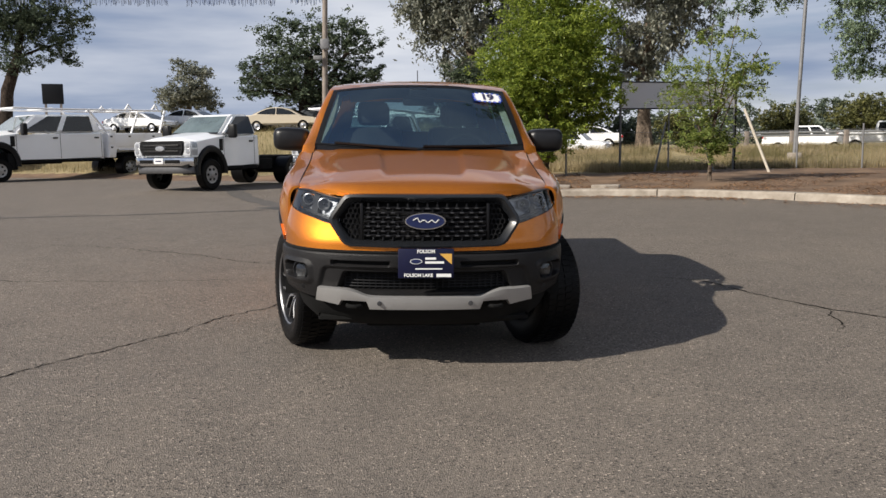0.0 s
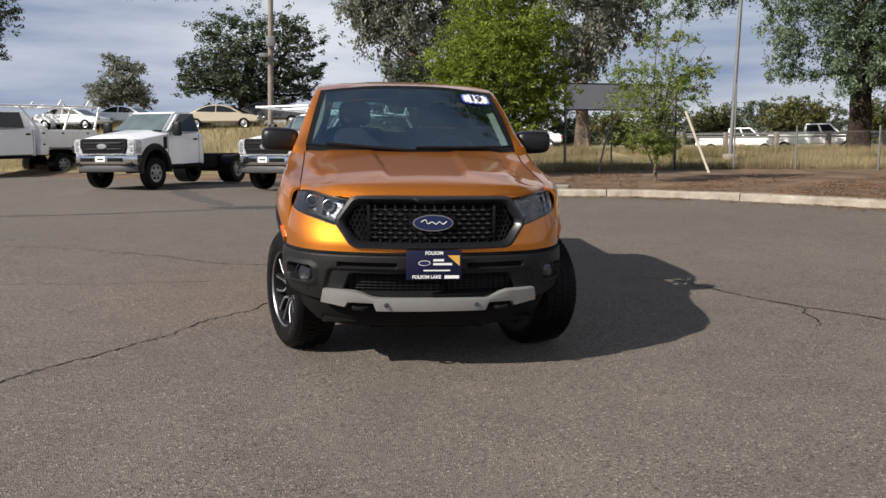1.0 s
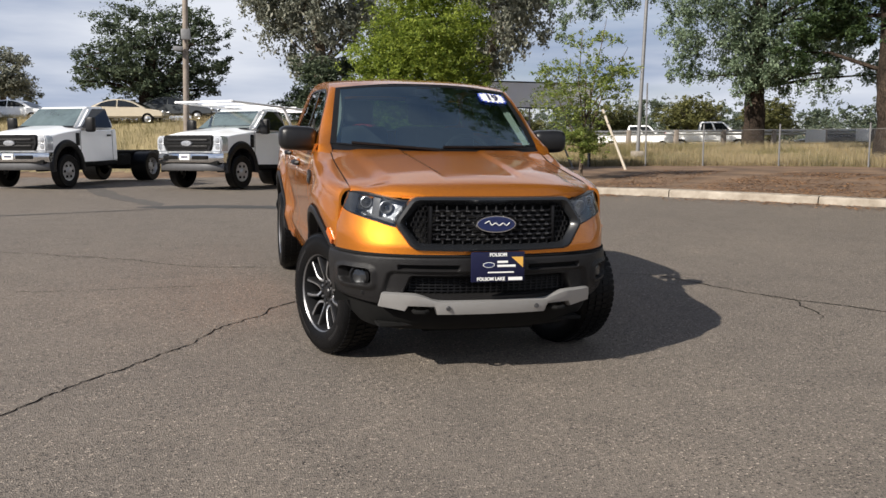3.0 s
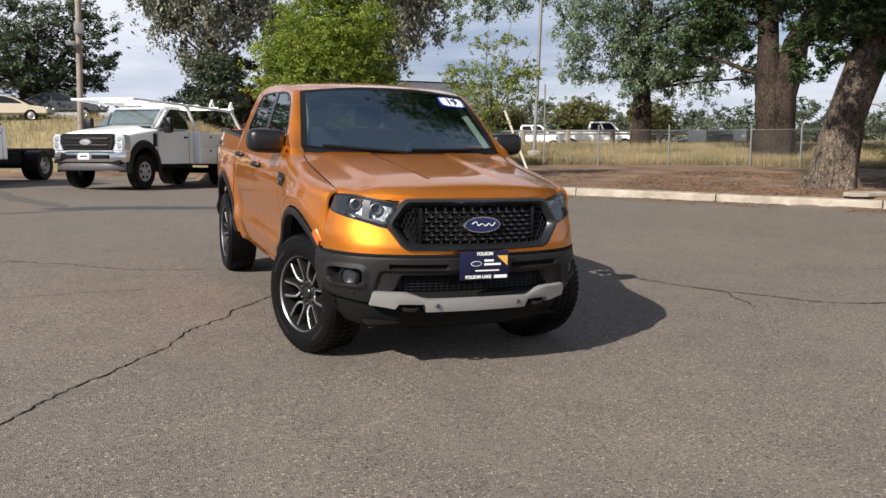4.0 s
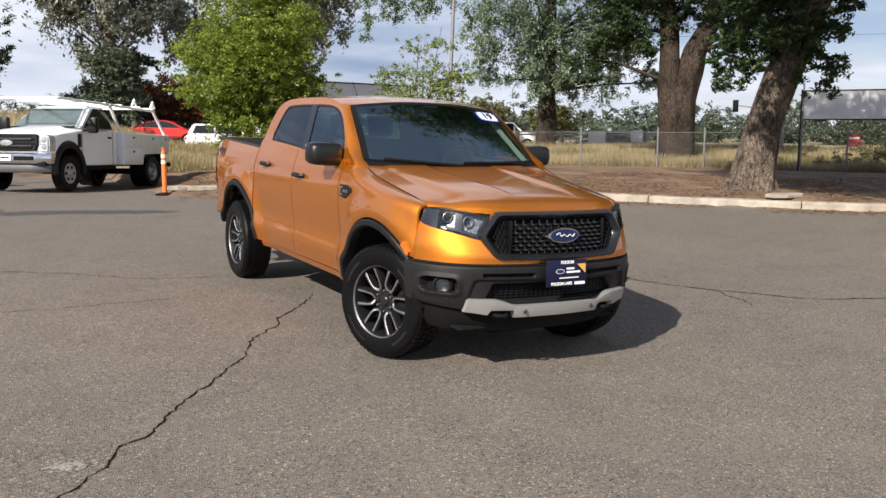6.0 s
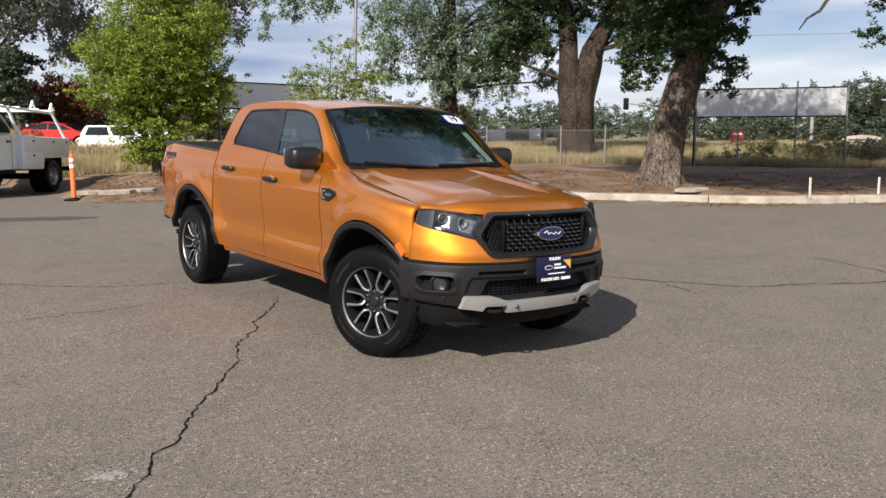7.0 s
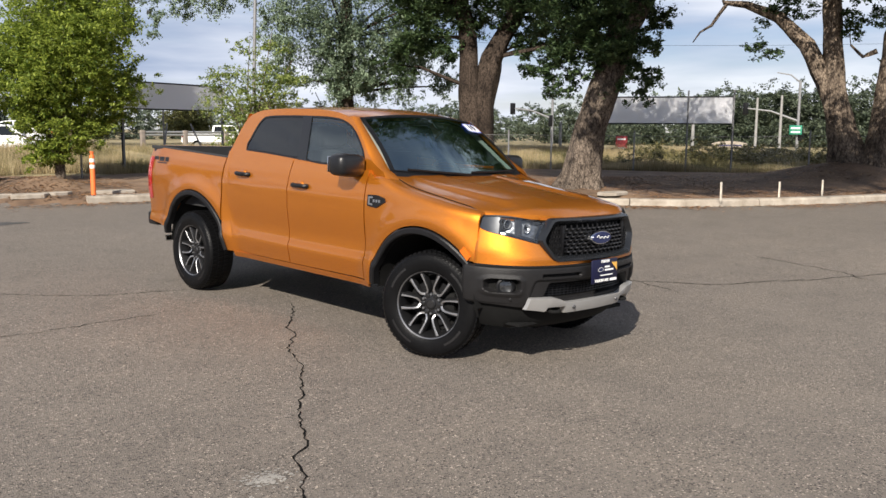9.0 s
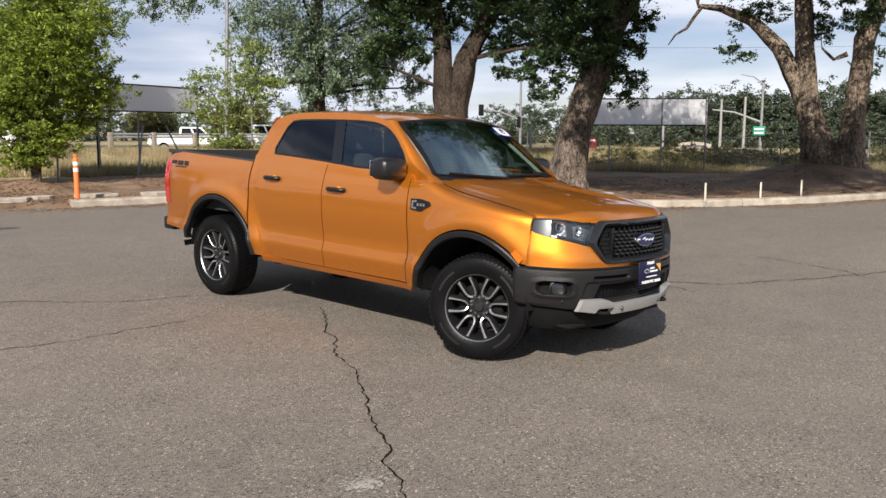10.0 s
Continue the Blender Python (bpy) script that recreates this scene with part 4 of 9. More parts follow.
def far_woods():
    rnd = random.Random(5)
    blobs = []
    for i in range(46):
        u = i / 45
        a = radians(10 + 62 * u)
        r = 88 + rnd.uniform(-6, 10)
        x, y = -4 + r * math.cos(a), -4 + r * math.sin(a)
        h = rnd.uniform(1.4, 2.4) + (1.3 if a < radians(32) else 0.2)
        blobs.append((x, y, h * 0.75 + 0.2, rnd.uniform(2.4, 4.2), h))
    verts, faces, _ = leaf_cloud(rnd, blobs, 120000, 0.19, 50)
    ob = raw("far_woods", verts, faces, LEAF_WOODS)
    tagged(ob, "distant line of grey-green trees beyond the road", "trees", kind="stuff")
    near = [(58.0, 26.6, 2.7, 2.8, 2.3), (60.1, 23.6, 3.3, 2.9, 2.7), (61.3, 20.9, 2.7, 2.8, 2.3), (63.1, 16.7, 2.7, 2.9, 2.6), (57.0, 28.6, 1.7, 2.3, 1.5), (55.4, 34.7, 1.6, 2.8, 1.2), (56.6, 31.8, 1.3, 2.3, 1.1), (62.5, 12.0, 2.8, 3.2, 2.7), (59.3, 25.0, 2.2, 3.0, 2.4), (61.0, 22.4, 2.6, 3.0, 2.9), (62.4, 18.8, 2.6, 3.0, 2.8), (63.0, 14.4, 2.6, 3.0, 2.9), (53.0, 40.4, 1.7, 2.8, 0.9), (65.0, 8.0, 2.4, 3.0, 2.2), (49.0, 46.0, 1.6, 2.8, 0.9), (53.0, 27.5, 1.4, 2.6, 1.3), (55.0, 23.0, 1.4, 2.6, 1.3), (56.0, 19.0, 1.4, 2.8, 1.4), (57.0, 14.5, 1.4, 2.8, 1.4), (58.0, 10.0, 1.4, 2.8, 1.4), (50.0, 33.0, 1.3, 2.6, 1.1)]
    near = [(x, y, z * 0.84, r, h * 0.90) for x, y, z, r, h in near]
    verts, faces, _ = leaf_cloud(rnd, near, 170000, 0.125, 60)
    ob = raw("road_thicket", verts, faces, LEAF_THICKET)
    tagged(ob, "dense green thicket across the road", "trees", kind="stuff")


far_woods()


def weeds():
    """Low olive brush along the far side of the fence and up the berm."""
    rnd = random.Random(41)
    blobs = []
    for _ in range(170):
        u = rnd.random()
        x, y = 21.5 + 9.0 * u + rnd.uniform(0.6, 9.0), 13.5 - 14.0 * u + rnd.uniform(0.4, 5.0)
        r = rnd.uniform(0.4, 0.95)
        blobs.append((x, y, height(x, y) + r * 0.3, r, r * rnd.uniform(0.35, 0.6)))
    verts, faces, _ = leaf_cloud(rnd, blobs, 52000, 0.05, 40)
    ob = raw("olive_weeds", verts, faces, LEAF_WEED)
    tagged(ob, "tall olive-brown weeds behind the fence", "weeds", kind="stuff")


weeds()


# ---- dry grass and litter ----
def grass_field():
    rnd = random.Random(8)
    straw_verts, straw_faces = [], []

    green_verts, green_faces = [], []

    def blade(x, y, h):
        if abs((x - 0.1) * 0.866 - (y - 22.4) * 0.5) < 1.35 and 17 < y < 26.5:      # trodden where the service truck stands
            return
        olive = noise.noise((x * 0.33, y * 0.33, 9)) + rnd.uniform(-0.35, 0.35) > 0.16 - 0.42 * sstep(20.5, 24, x) * sstep(20, 13, y)
        verts, faces = (green_verts, green_faces) if olive else (straw_verts, straw_faces)
        z = height(x, y) - 0.02
        a = rnd.uniform(0, 6.283)
        lean = h * rnd.uniform(0.05, 0.5)
        w = 0.004 + h * 0.008
        cx, sx = math.cos(a), math.sin(a)
        i = len(verts)
        verts.extend([(x - sx * w, y + cx * w, z), (x + sx * w, y - cx * w, z), (x + cx * lean, y + sx * lean, z + h)])
        faces.append((i, i + 1, i + 2))
    fence = [(6.0, 20.0), (10.5, 21.8), (14.2, 20.6), (16.4, 19.6), (18.2, 17.6), (19.7, 14.8), (21.0, 12.0), (22.5, 9.0), (25.0, 4.0), (28.0, -1.0)]
    for (ax, ay), (bx, by) in zip(fence, fence[1:]):
        l = math.hypot(bx - ax, by - ay)
        nx, ny = -(by - ay) / l, (bx - ax) / l
        if nx + ny < 0:
            nx, ny = -nx, -ny
        for _ in range(int(l * 4600)):
            u, d = rnd.random(), 0.1 + 14.0 * rnd.random() ** 1.7
            x, y = ax + (bx - ax) * u + nx * d, ay + (by - ay) * u + ny * d
            if noise.noise((x * 0.5, y * 0.5, 3)) > -0.55:
                blade(x, y, rnd.uniform(0.16, 0.46) * (0.8 + 0.7 * noise.noise((x * 0.45, y * 0.45, 0))))
    for _ in range(60000):
        x, y = rnd.uniform(-18, 6), rnd.uniform(21, 40)
        b = bank_side(x, y)
        if 0.9 < b < 11 and x - 0.2 * (y - 20) < rnd.uniform(-0.5, 2.5):
            blade(x, y, rnd.uniform(0.12, 0.40))
    for _ in range(50000):
        x, y = rnd.uniform(2.0, 12.0), rnd.uniform(21.5, 33.5)
        if x - 0.28 * (y - 20) < rnd.uniform(7.0, 8.5):
            blade(x, y, rnd.uniform(0.2, 0.5))
    for _ in range(90000):
        x, y = rnd.uniform(12.0, 31.0), rnd.uniform(20.5, 34.0)
        if (x - 18.9) * 0.72 + (y - 17.0) * 0.69 > 1.5:
            blade(x, y, rnd.uniform(0.15, 0.42) * (0.8 + 0.7 * noise.noise((x * 0.45, y * 0.45, 0))))
    ob = raw("dry_grass", straw_verts, straw_faces, LEAF_DRY)
    tagged(ob, "tall straw-coloured dry grass on the banks", "grass", kind="stuff")
    ob = raw("olive_grass", green_verts, green_faces, LEAF_OLIVE)
    tagged(ob, "patches of olive-green grass among the straw", "grass", kind="stuff")
    verts, faces = [], []
    for _ in range(70000):
        s = rnd.uniform(0, 40)
        p, d = kerb_point(s)
        nrm = Vector((-d.y, d.x, 0))
        if nrm.x + nrm.y < 0:
            nrm = -nrm
        off = rnd.uniform(0.02, 7.5) if rnd.random() < 0.86 else -abs(rnd.gauss(0, 0.45)) - 0.03
        if -0.02 < off < 0.32 and rnd.random() < 0.6:
            continue
        q = p + nrm * off
        if noise.noise((q.x * 0.7, q.y * 0.7, 5.0)) < rnd.uniform(-0.5, 0.3):
            continue
        z = (height(q.x, q.y) if not 0 < off < 0.3 else 0.156) + 0.012
        a, k = rnd.uniform(0, 6.28), rnd.uniform(0.018, 0.055)
        i = len(verts)
        for u, v in ((-1, 0), (0, 0.5), (1, 0), (0, -0.5)):
            verts.append((q.x + (u * math.cos(a) - v * math.sin(a)) * k, q.y + (u * math.sin(a) + v * math.cos(a)) * k, z + rnd.uniform(0, 0.012)))
        faces.append((i, i + 1, i + 2, i + 3))
    ob = raw("leaf_litter", verts, faces, LITTER)
    tagged(ob, "brown fallen leaves along the kerb and verge", "leaves", kind="stuff")


grass_field()


# ---- fence, banners, poles, signs ----
FENCE = [(4.6, 18.9), (6.6, 20.6), (8.4, 21.6), (10.5, 21.6), (12.4, 21.2), (14.2, 20.6), (16.4, 19.6), (18.2, 17.6), (19.0, 16.2), (19.7, 14.8), (20.35, 13.4), (21.0, 12.2), (21.9, 10.7), (22.6, 9.4), (23.6, 7.2), (24.8, 4.8), (26.2, 2.2), (27.6, -0.4)]


def fence():
    f = thing("chain_link_fence", pose(0, 0, 0), "chain-link fence with galvanised posts along the verge", "fence")
    for i, (x, y) in enumerate(FENCE):
        z = height(x, y)
        tall = i in (1, 2, 3, 4, 10, 12, 13)
        bm = bmesh.new()
        tube(bm, [(x, y, z - 0.2), (x, y, z + (2.75 if tall else 1.38))], 0.028, 8)
        part("post", bm, POLEGREY, f)
    verts, faces = [], []
    for (ax, ay), (bx, by) in zip(FENCE, FENCE[1:]):
        l = math.hypot(bx - ax, by - ay)
        za, zb = height(ax, ay), height(bx, by)
        rail = bmesh.new()
        tube(rail, [(ax, ay, za + 1.2), (bx, by, zb + 1.2)], 0.006, 5)
        part("rail", rail, POLEGREY, f)
        step = 0.11
        n = int(l / step)
        for k in range(-11, n + 1):
            for s in (1, -1):
                u0, u1 = k * step, (k + 11) * step
                a0, a1 = (0.03, 1.2) if s > 0 else (1.2, 0.03)
                c0, c1 = max(u0, 0), min(u1, l)
                if c1 - c0 < 0.02:
                    continue
                h0 = a0 + (a1 - a0) * (c0 - u0) / (u1 - u0)
                h1 = a0 + (a1 - a0) * (c1 - u0) / (u1 - u0)
                p = [(ax + (bx - ax) * c / l, ay + (by - ay) * c / l, za + (zb - za) * c / l + h) for c, h in ((c0, h0), (c1, h1))]
                i = len(verts)
                w = 0.0015
                verts += [(p[0][0], p[0][1], p[0][2] - w), (p[0][0], p[0][1], p[0][2] + w), (p[1][0], p[1][1], p[1][2] + w), (p[1][0], p[1][1], p[1][2] - w)]
                faces.append((i, i + 1, i + 2, i + 3))
    ob = raw("wire_mesh", verts, faces, POLEGREY, f)
    tagged(ob, "thin galvanised wire mesh", kind="stuff")


fence()


def banner(a, b, z0, z1, label):
    t = thing("fence_banner", Matrix.Translation((*a, 0)), label, "banner", "banners above the fence")
    ax, ay = a
    dx, dy = b[0] - ax, b[1] - ay
    bm = bmesh.new()
    n = 24
    rows = []
    for j in range(5):
        rows.append([bm.verts.new((dx * i / n, dy * i / n + 0.012 * noise.noise((i * 0.4, j * 0.7, ax)), z0 + (z1 - z0) * j / 4)) for i in range(n + 1)])
    for r0, r1 in zip(rows, rows[1:]):
        for i in range(n):
            bm.faces.new((r0[i], r0[i + 1], r1[i + 1], r1[i]))
    bmesh.ops.solidify(bm, geom=list(bm.faces), thickness=0.006)
    part("sheet", bm, BANNER, t)
    for z in (z0 - 0.02, z1 + 0.02):
        bm = bmesh.new()
        tube(bm, [(0, 0, z), (dx, dy, z)], 0.022, 8)
        part("frame_rail", bm, BLACKP, t)
    for u in (0.0, 1.0):
        bm = bmesh.new()
        tube(bm, [(dx * u, dy * u, height(ax + dx * u, ay + dy * u) - 0.1), (dx * u, dy * u, z1 + 0.06)], 0.03, 8)
        part("upright", bm, BLACKP, t)


banner((20.34, 13.45), (22.62, 9.42), 1.88, 2.74, "long blank grey banner on a black frame above the fence")
banner((6.62, 20.75), (10.6, 21.72), 2.18, 2.95, "long blank grey banner above the chain-link fence")


def utility_pole(x, y, z0, top, lean, r, material, label, name="utility_pole"):
    t = thing(name, Matrix.Translation((x, y, z0)), label, "pole")
    bm = bmesh.new()
    tube(bm, [(0, 0, -0.2), (lean * 0.5, 0, top * 0.5), (lean, 0, top)], [r, r * 0.9, r * 0.75], 14)
    part("shaft", bm, material, t)
    return t


p1 = utility_pole(-2.42, 20.6, 0.0, 9.3, 0.30, 0.088, WOODPOLE, "tall weathered wooden pole beside the trucks")
bm = bmesh.new()
box(bm, 0.02, 0.28, -0.30, -0.10, 4.0, 4.3, 0.03)
part("equipment_box", bm, POLEGREY, p1, "grey metal box strapped to the pole")
bm = bmesh.new()
box(bm, -0.20, 0.06, -0.25, -0.1, 3.7, 3.82, 0.02)
part("bracket", bm, POLEGREY, p1)
p2 = utility_pole(14.53, 26.0, 0.5, 9.5, 0.40, 0.075, POLEGREY, "tall grey steel light pole near the fence", "light_pole")
bm = bmesh.new()
box(bm, -0.2, 0.2, -0.2, 0.2, -0.1, 0.14, 0.03)
part("base", bm, CONCRETE, p2, "square concrete base")
tb = thing("timber_brace", Matrix.Translation((9.75, 18.9, 0)), "pale timber leaning as a brace in the verge", "brace")
bm = bmesh.new()
tube(bm, [(0.68, -0.26, 0.2), (0, 0, 2.05)], 0.04, 6)
part("plank", bm, WOODSTAKE, tb)
for (ax, ay, dx) in ((9.0, 21.0, 0.5), (8.0, 20.6, -0.5)):
    t = thing("fence_brace", Matrix.Translation((ax, ay, height(ax, ay))), "rusty leaning pipe brace at the fence", "brace")
    bm = bmesh.new()
    tube(bm, [(dx, -0.5, -0.05), (0, 0, 1.5)], 0.028, 8)
    part("pipe", bm, POLEGREY, t)


def delineator(x, y, base):
    z = height(x, y)
    t = thing("delineator_post", Matrix.Translation((x, y, z)), "orange plastic delineator post with white bands" + (" on a black rubber base" if base else " on the verge"), "traffic post", "delineator posts")
    bm = bmesh.new()
    lathe(bm, [(0.052, 0.0), (0.052, 0.94), (0.048, 0.97), (0.03, 0.985), (0.03, 1.02), (0.045, 1.03), (0.045, 1.05), (0.0, 1.055)], 20, "z")
    part("tube", bm, CONE_OR, t)
    for z0 in (0.70, 0.83):
        bm = bmesh.new()
        lathe(bm, [(0.0545, z0), (0.0555, z0 + 0.01), (0.0555, z0 + 0.065), (0.0545, z0 + 0.075)], 20, "z")
        part("reflective_band", bm, REFLECT, t, "white reflective band")
    if base:
        bm = bmesh.new()
        lathe(bm, [(0.0, 0.0), (0.21, 0.0), (0.21, 0.03), (0.17, 0.045), (0.07, 0.06), (0.055, 0.07)], 8, "z")
        part("base", bm, RUBBER, t, "black rubber base")


delineator(0.78, 14.6, True)
delineator(2.68, 13.72, False)

for i, (x, y, h) in enumerate([(12.15, 4.38, 0.52), (13.7, 3.80, 0.48), (14.95, 3.35, 0.46)]):
    z = height(x, y)
    t = thing("survey_stake", Matrix.Translation((x, y, z)), "pale wooden stake driven in behind the kerb", "stake", "survey stakes")
    bm = bmesh.new()
    prism(bm, [(-0.025, -0.1), (0.025, -0.1), (0.027, h - 0.02), (0.018, h), (-0.02, h)], -0.012, 0.012, "y")
    bmesh.ops.rotate(bm, verts=bm.verts, cent=(0, 0, 0), matrix=Matrix.Rotation(radians(random.uniform(-2, 2)), 3, "Y"))
    part("stick", bm, WOODSTAKE, t)

t = thing("flat_slab", Matrix.Translation((10.95, 6.3, height(10.95, 6.3))), "flat broken concrete slab lying by the oak", "slab")
bm = bmesh.new()
prism(bm, [(-0.48, -0.12), (-0.2, -0.24), (0.3, -0.2), (0.5, 0.0), (0.35, 0.2), (-0.15, 0.25), (-0.42, 0.12)], -0.02, 0.05, "z")
bmesh.ops.bevel(bm, geom=list(bm.edges), offset=0.01, segments=1, affect="EDGES")
part("stone", bm, CONCRETE, t, smooth=False)
for i, (x, y, s) in enumerate([(1.6, 14.35, 0.5), (2.2, 14.5, 0.35), (3.4, 14.3, 0.55), (1.1, 14.6, 0.3), (4.6, 14.0, 0.4)]):
    t = thing("concrete_rubble", Matrix.Translation((x, y, height(x, y))), "broken slab of pale concrete lying in the dirt", "rubble", "pieces of rubble")
    bm = bmesh.new()
    n = 7
    prism(bm, [(s * math.cos(6.283 * k / n) * random.uniform(0.7, 1.1), s * 0.55 * math.sin(6.283 * k / n) * random.uniform(0.7, 1.1)) for k in range(n)], -0.03, 0.07, "z")
    bmesh.ops.bevel(bm, geom=list(bm.edges), offset=0.012, segments=1, affect="EDGES")
    part("piece", bm, CONCRETE, t, smooth=False)


def road_sign(x, y, z, w, h, post, material, label, face_to, bars):
    t = thing("road_sign", look((x, y, 0), (*face_to, 0)) @ pose(0, 0, 0, -90, 0, 0), label, "sign")
    bm = bmesh.new()
    box(bm, -w / 2, w / 2, -0.012, 0.012, z - h / 2, z + h / 2, 0.02)
    part("panel", bm, material, t)
    for k in range(bars):
        zz = z + h * (0.28 - 0.56 * k / max(1, bars - 1))
        bm = bmesh.new()
        box(bm, -w * 0.36, w * 0.36, 0.013, 0.017, zz - h * 0.055, zz + h * 0.055)
        part("lettering_bar", bm, INKWHITE, t)
    if post:
        bm = bmesh.new()
        tube(bm, [(0, -0.03, 0.2), (0, -0.03, z + h / 2)], 0.03, 8)
        part("post", bm, GALV, t)
    return t


road_sign(35.0, 21.9, 0.95, 0.62, 0.86, True, SIGNRED, "small red and white road sign on a post", (-4, -4), 2)
road_sign(26.5, 31.0, 1.15, 0.9, 0.62, True, OFFWHITE, "white rectangular sign seen from behind", (-2, -5), 0)
road_sign(28.2, 29.8, 1.2, 0.62, 0.62, True, OFFWHITE, "grey metal sign back on a post", (-2, -5), 0)
ms = thing("monument_sign", pose(0, 0, -0.08) @ look((50.3, 23.4, 0), (-5, -4, 0)) @ pose(0, 0, 0, -90, 0, 0), "low white monument sign with an arched top", "sign")
bm = bmesh.new()
prism(bm, [(-1.15, 0.45), (1.15, 0.45), (1.15, 0.95), (0.7, 1.06), (0, 1.12), (-0.7, 1.06), (-1.15, 0.95)], -0.12, 0.12, "y")
part("board", bm, CONCRETE, ms)
for k, zz in enumerate((0.62, 0.82)):
    bm = bmesh.new()
    box(bm, -0.8, 0.8, 0.122, 0.13, zz - 0.05, zz + 0.05)
    part("lettering_bar", bm, INKDARK, ms)
for s in (-1.05, 1.05):
    bm = bmesh.new()
    box(bm, s - 0.09, s + 0.09, -0.1, 0.1, 0.0, 0.5, 0.01)
    part("leg", bm, CONCRETE, ms)


def traffic_signal(base, top, arm_to, heads, label):
    t = thing("traffic_signal", Matrix.Translation((*base, 0.1)), label, "traffic light", "traffic signals")
    bm = bmesh.new()
    tube(bm, [(0, 0, 0), (0, 0, top)], [0.10, 0.07], 10)
    part("mast", bm, POLEGREY, t)
    d = Vector((arm_to[0] - base[0], arm_to[1] - base[1], 0))
    bm = bmesh.new()
    tube(bm, [(0, 0, arm_to[3]), d * 0.5 + Vector((0, 0, arm_to[3] + (arm_to[2] - arm_to[3]) * 0.75)), d + Vector((0, 0, arm_to[2]))], [0.07, 0.055, 0.04], 8)
    part("arm", bm, POLEGREY, t)
    for u, dz in heads:
        c = d * u + Vector((0, 0, arm_to[3] + (arm_to[2] - arm_to[3]) * min(1, u * 1.25) + dz))
        bm = bmesh.new()
        box(bm, c.x - 0.13, c.x + 0.13, c.y - 0.13, c.y + 0.13, c.z - 0.42, c.z + 0.32, 0.03)
        head = part("signal_head", bm, BLACKP, t, "black signal head")
    return t


traffic_signal((40.65, 31.0), 5.2, (39.0, 33.0, 3.0, 2.3), [(1.0, 0.0), (0.03, -0.1)], "grey traffic signal mast with a long arm")
sg = traffic_signal((47.4, 17.6), 4.6, (46.2, 20.5, 3.0, 2.2), [(0.97, 0.0), (-0.05, -0.7)], "grey traffic signal mast with a street lamp arm")
bm = bmesh.new()
tube(bm, [(0, 0, 4.5), (-0.25, 0.5, 4.95), (-0.6, 1.2, 5.1)], [0.05, 0.04, 0.03], 8)
part("lamp_arm", bm, POLEGREY, sg)
bm = bmesh.new()
box(bm, -0.3, -0.27, -0.38, 0.38, 1.4, 1.95, 0.01)
part("street_name_sign", bm, SIGNGREEN, sg, "green sign plate")
for k in (1.55, 1.78):
    bm = bmesh.new()
    box(bm, -0.31, -0.302, -0.28, 0.28, k - 0.05, k + 0.05)
    part("lettering_bar", bm, INKWHITE, sg)
for x, y, h in ((46.5, 19.8, 3.6), (47.0, 18.5, 3.75), (31.0, 15.5, 1.9), (33.0, 24.5, 2.0)):
    t = utility_pole(x, y, 0.1, h, 0.0, 0.09, POSTGREY, "pale concrete post beyond the fence", "concrete_post")


def wire(a, b, sag, label="thin overhead cable against the sky"):
    t = thing("overhead_cable", Matrix.Translation(a), label, "cable")
    a, b = Vector(a), Vector(b)
    bm = bmesh.new()
    tube(bm, [(b - a) * (k / 12) + Vector((0, 0, -sag * 4 * (k / 12) * (1 - k / 12))) for k in range(13)], 0.008, 5)
    part("strand", bm, BLACKP, t)


def bunting(a, b, sag):
    t = thing("fringe_bunting", Matrix.Translation(a), "string of silver and blue foil fringe over the lot", "bunting")
    a, b = Vector(a), Vector(b)
    at = lambda u: (b - a) * u + Vector((0, 0, -sag * 4 * u * (1 - u)))
    bm = bmesh.new()
    tube(bm, [at(k / 24) for k in range(25)], 0.006, 5)
    part("string", bm, BLACKP, t)
    rnd = random.Random(77)
    verts, faces = [], []
    n = int((b - a).length / 0.035)
    for k in range(n):
        if noise.noise((k * 0.045, 3.1, 0)) < -0.22:
            continue
        p = at((k + rnd.random()) / n)
        d = Vector((rnd.uniform(-0.05, 0.05), rnd.uniform(-0.06, 0.06), -rnd.uniform(0.12, 0.24)))
        w = (b - a).normalized() * 0.010
        i = len(verts)
        verts += [p - w, p + w, p + d + w, p + d - w]
        faces.append((i, i + 1, i + 2, i + 3))
    tagged(raw("fringe", verts, faces, FOIL, t), "strips of foil", kind="stuff")


bunting((-2.25, 20.6, 5.52), (-19.0, 20.4, 5.85), 0.12)
wire((30, 40, 7.4), (62, 6, 7.6), 0.5)
wire((47.0, 18.5, 3.7), (49.5, 14.2, 0.9), 0.02, "guy wire from a concrete post")

# low guard rail of the road behind the berm
gr = thing("guard_rail", pose(0, 0, 0), "grey steel guard rail on short posts beside the road", "guard rail")
line = [(14.0, 34.5), (18.0, 33.8), (22.5, 32.6), (27.0, 31.0), (31.0, 29.0)]
for a, b in zip(line, line[1:]):
    for s in (0.0, 0.14):
        bm = bmesh.new()
        tube(bm, [(a[0], a[1], 1.28 + s), (b[0], b[1], 1.28 + s)], 0.05, 6)
        part("beam", bm, GALV, gr)
for a, b in zip(line, line[1:]):
    for u in (0, 0.5):
        x, y = a[0] + (b[0] - a[0]) * u, a[1] + (b[1] - a[1]) * u
        bm = bmesh.new()
        box(bm, x - 0.1, x + 0.1, y - 0.1, y + 0.1, 0.6, 1.5, 0.02)
        part("post", bm, WOODPOLE, gr)

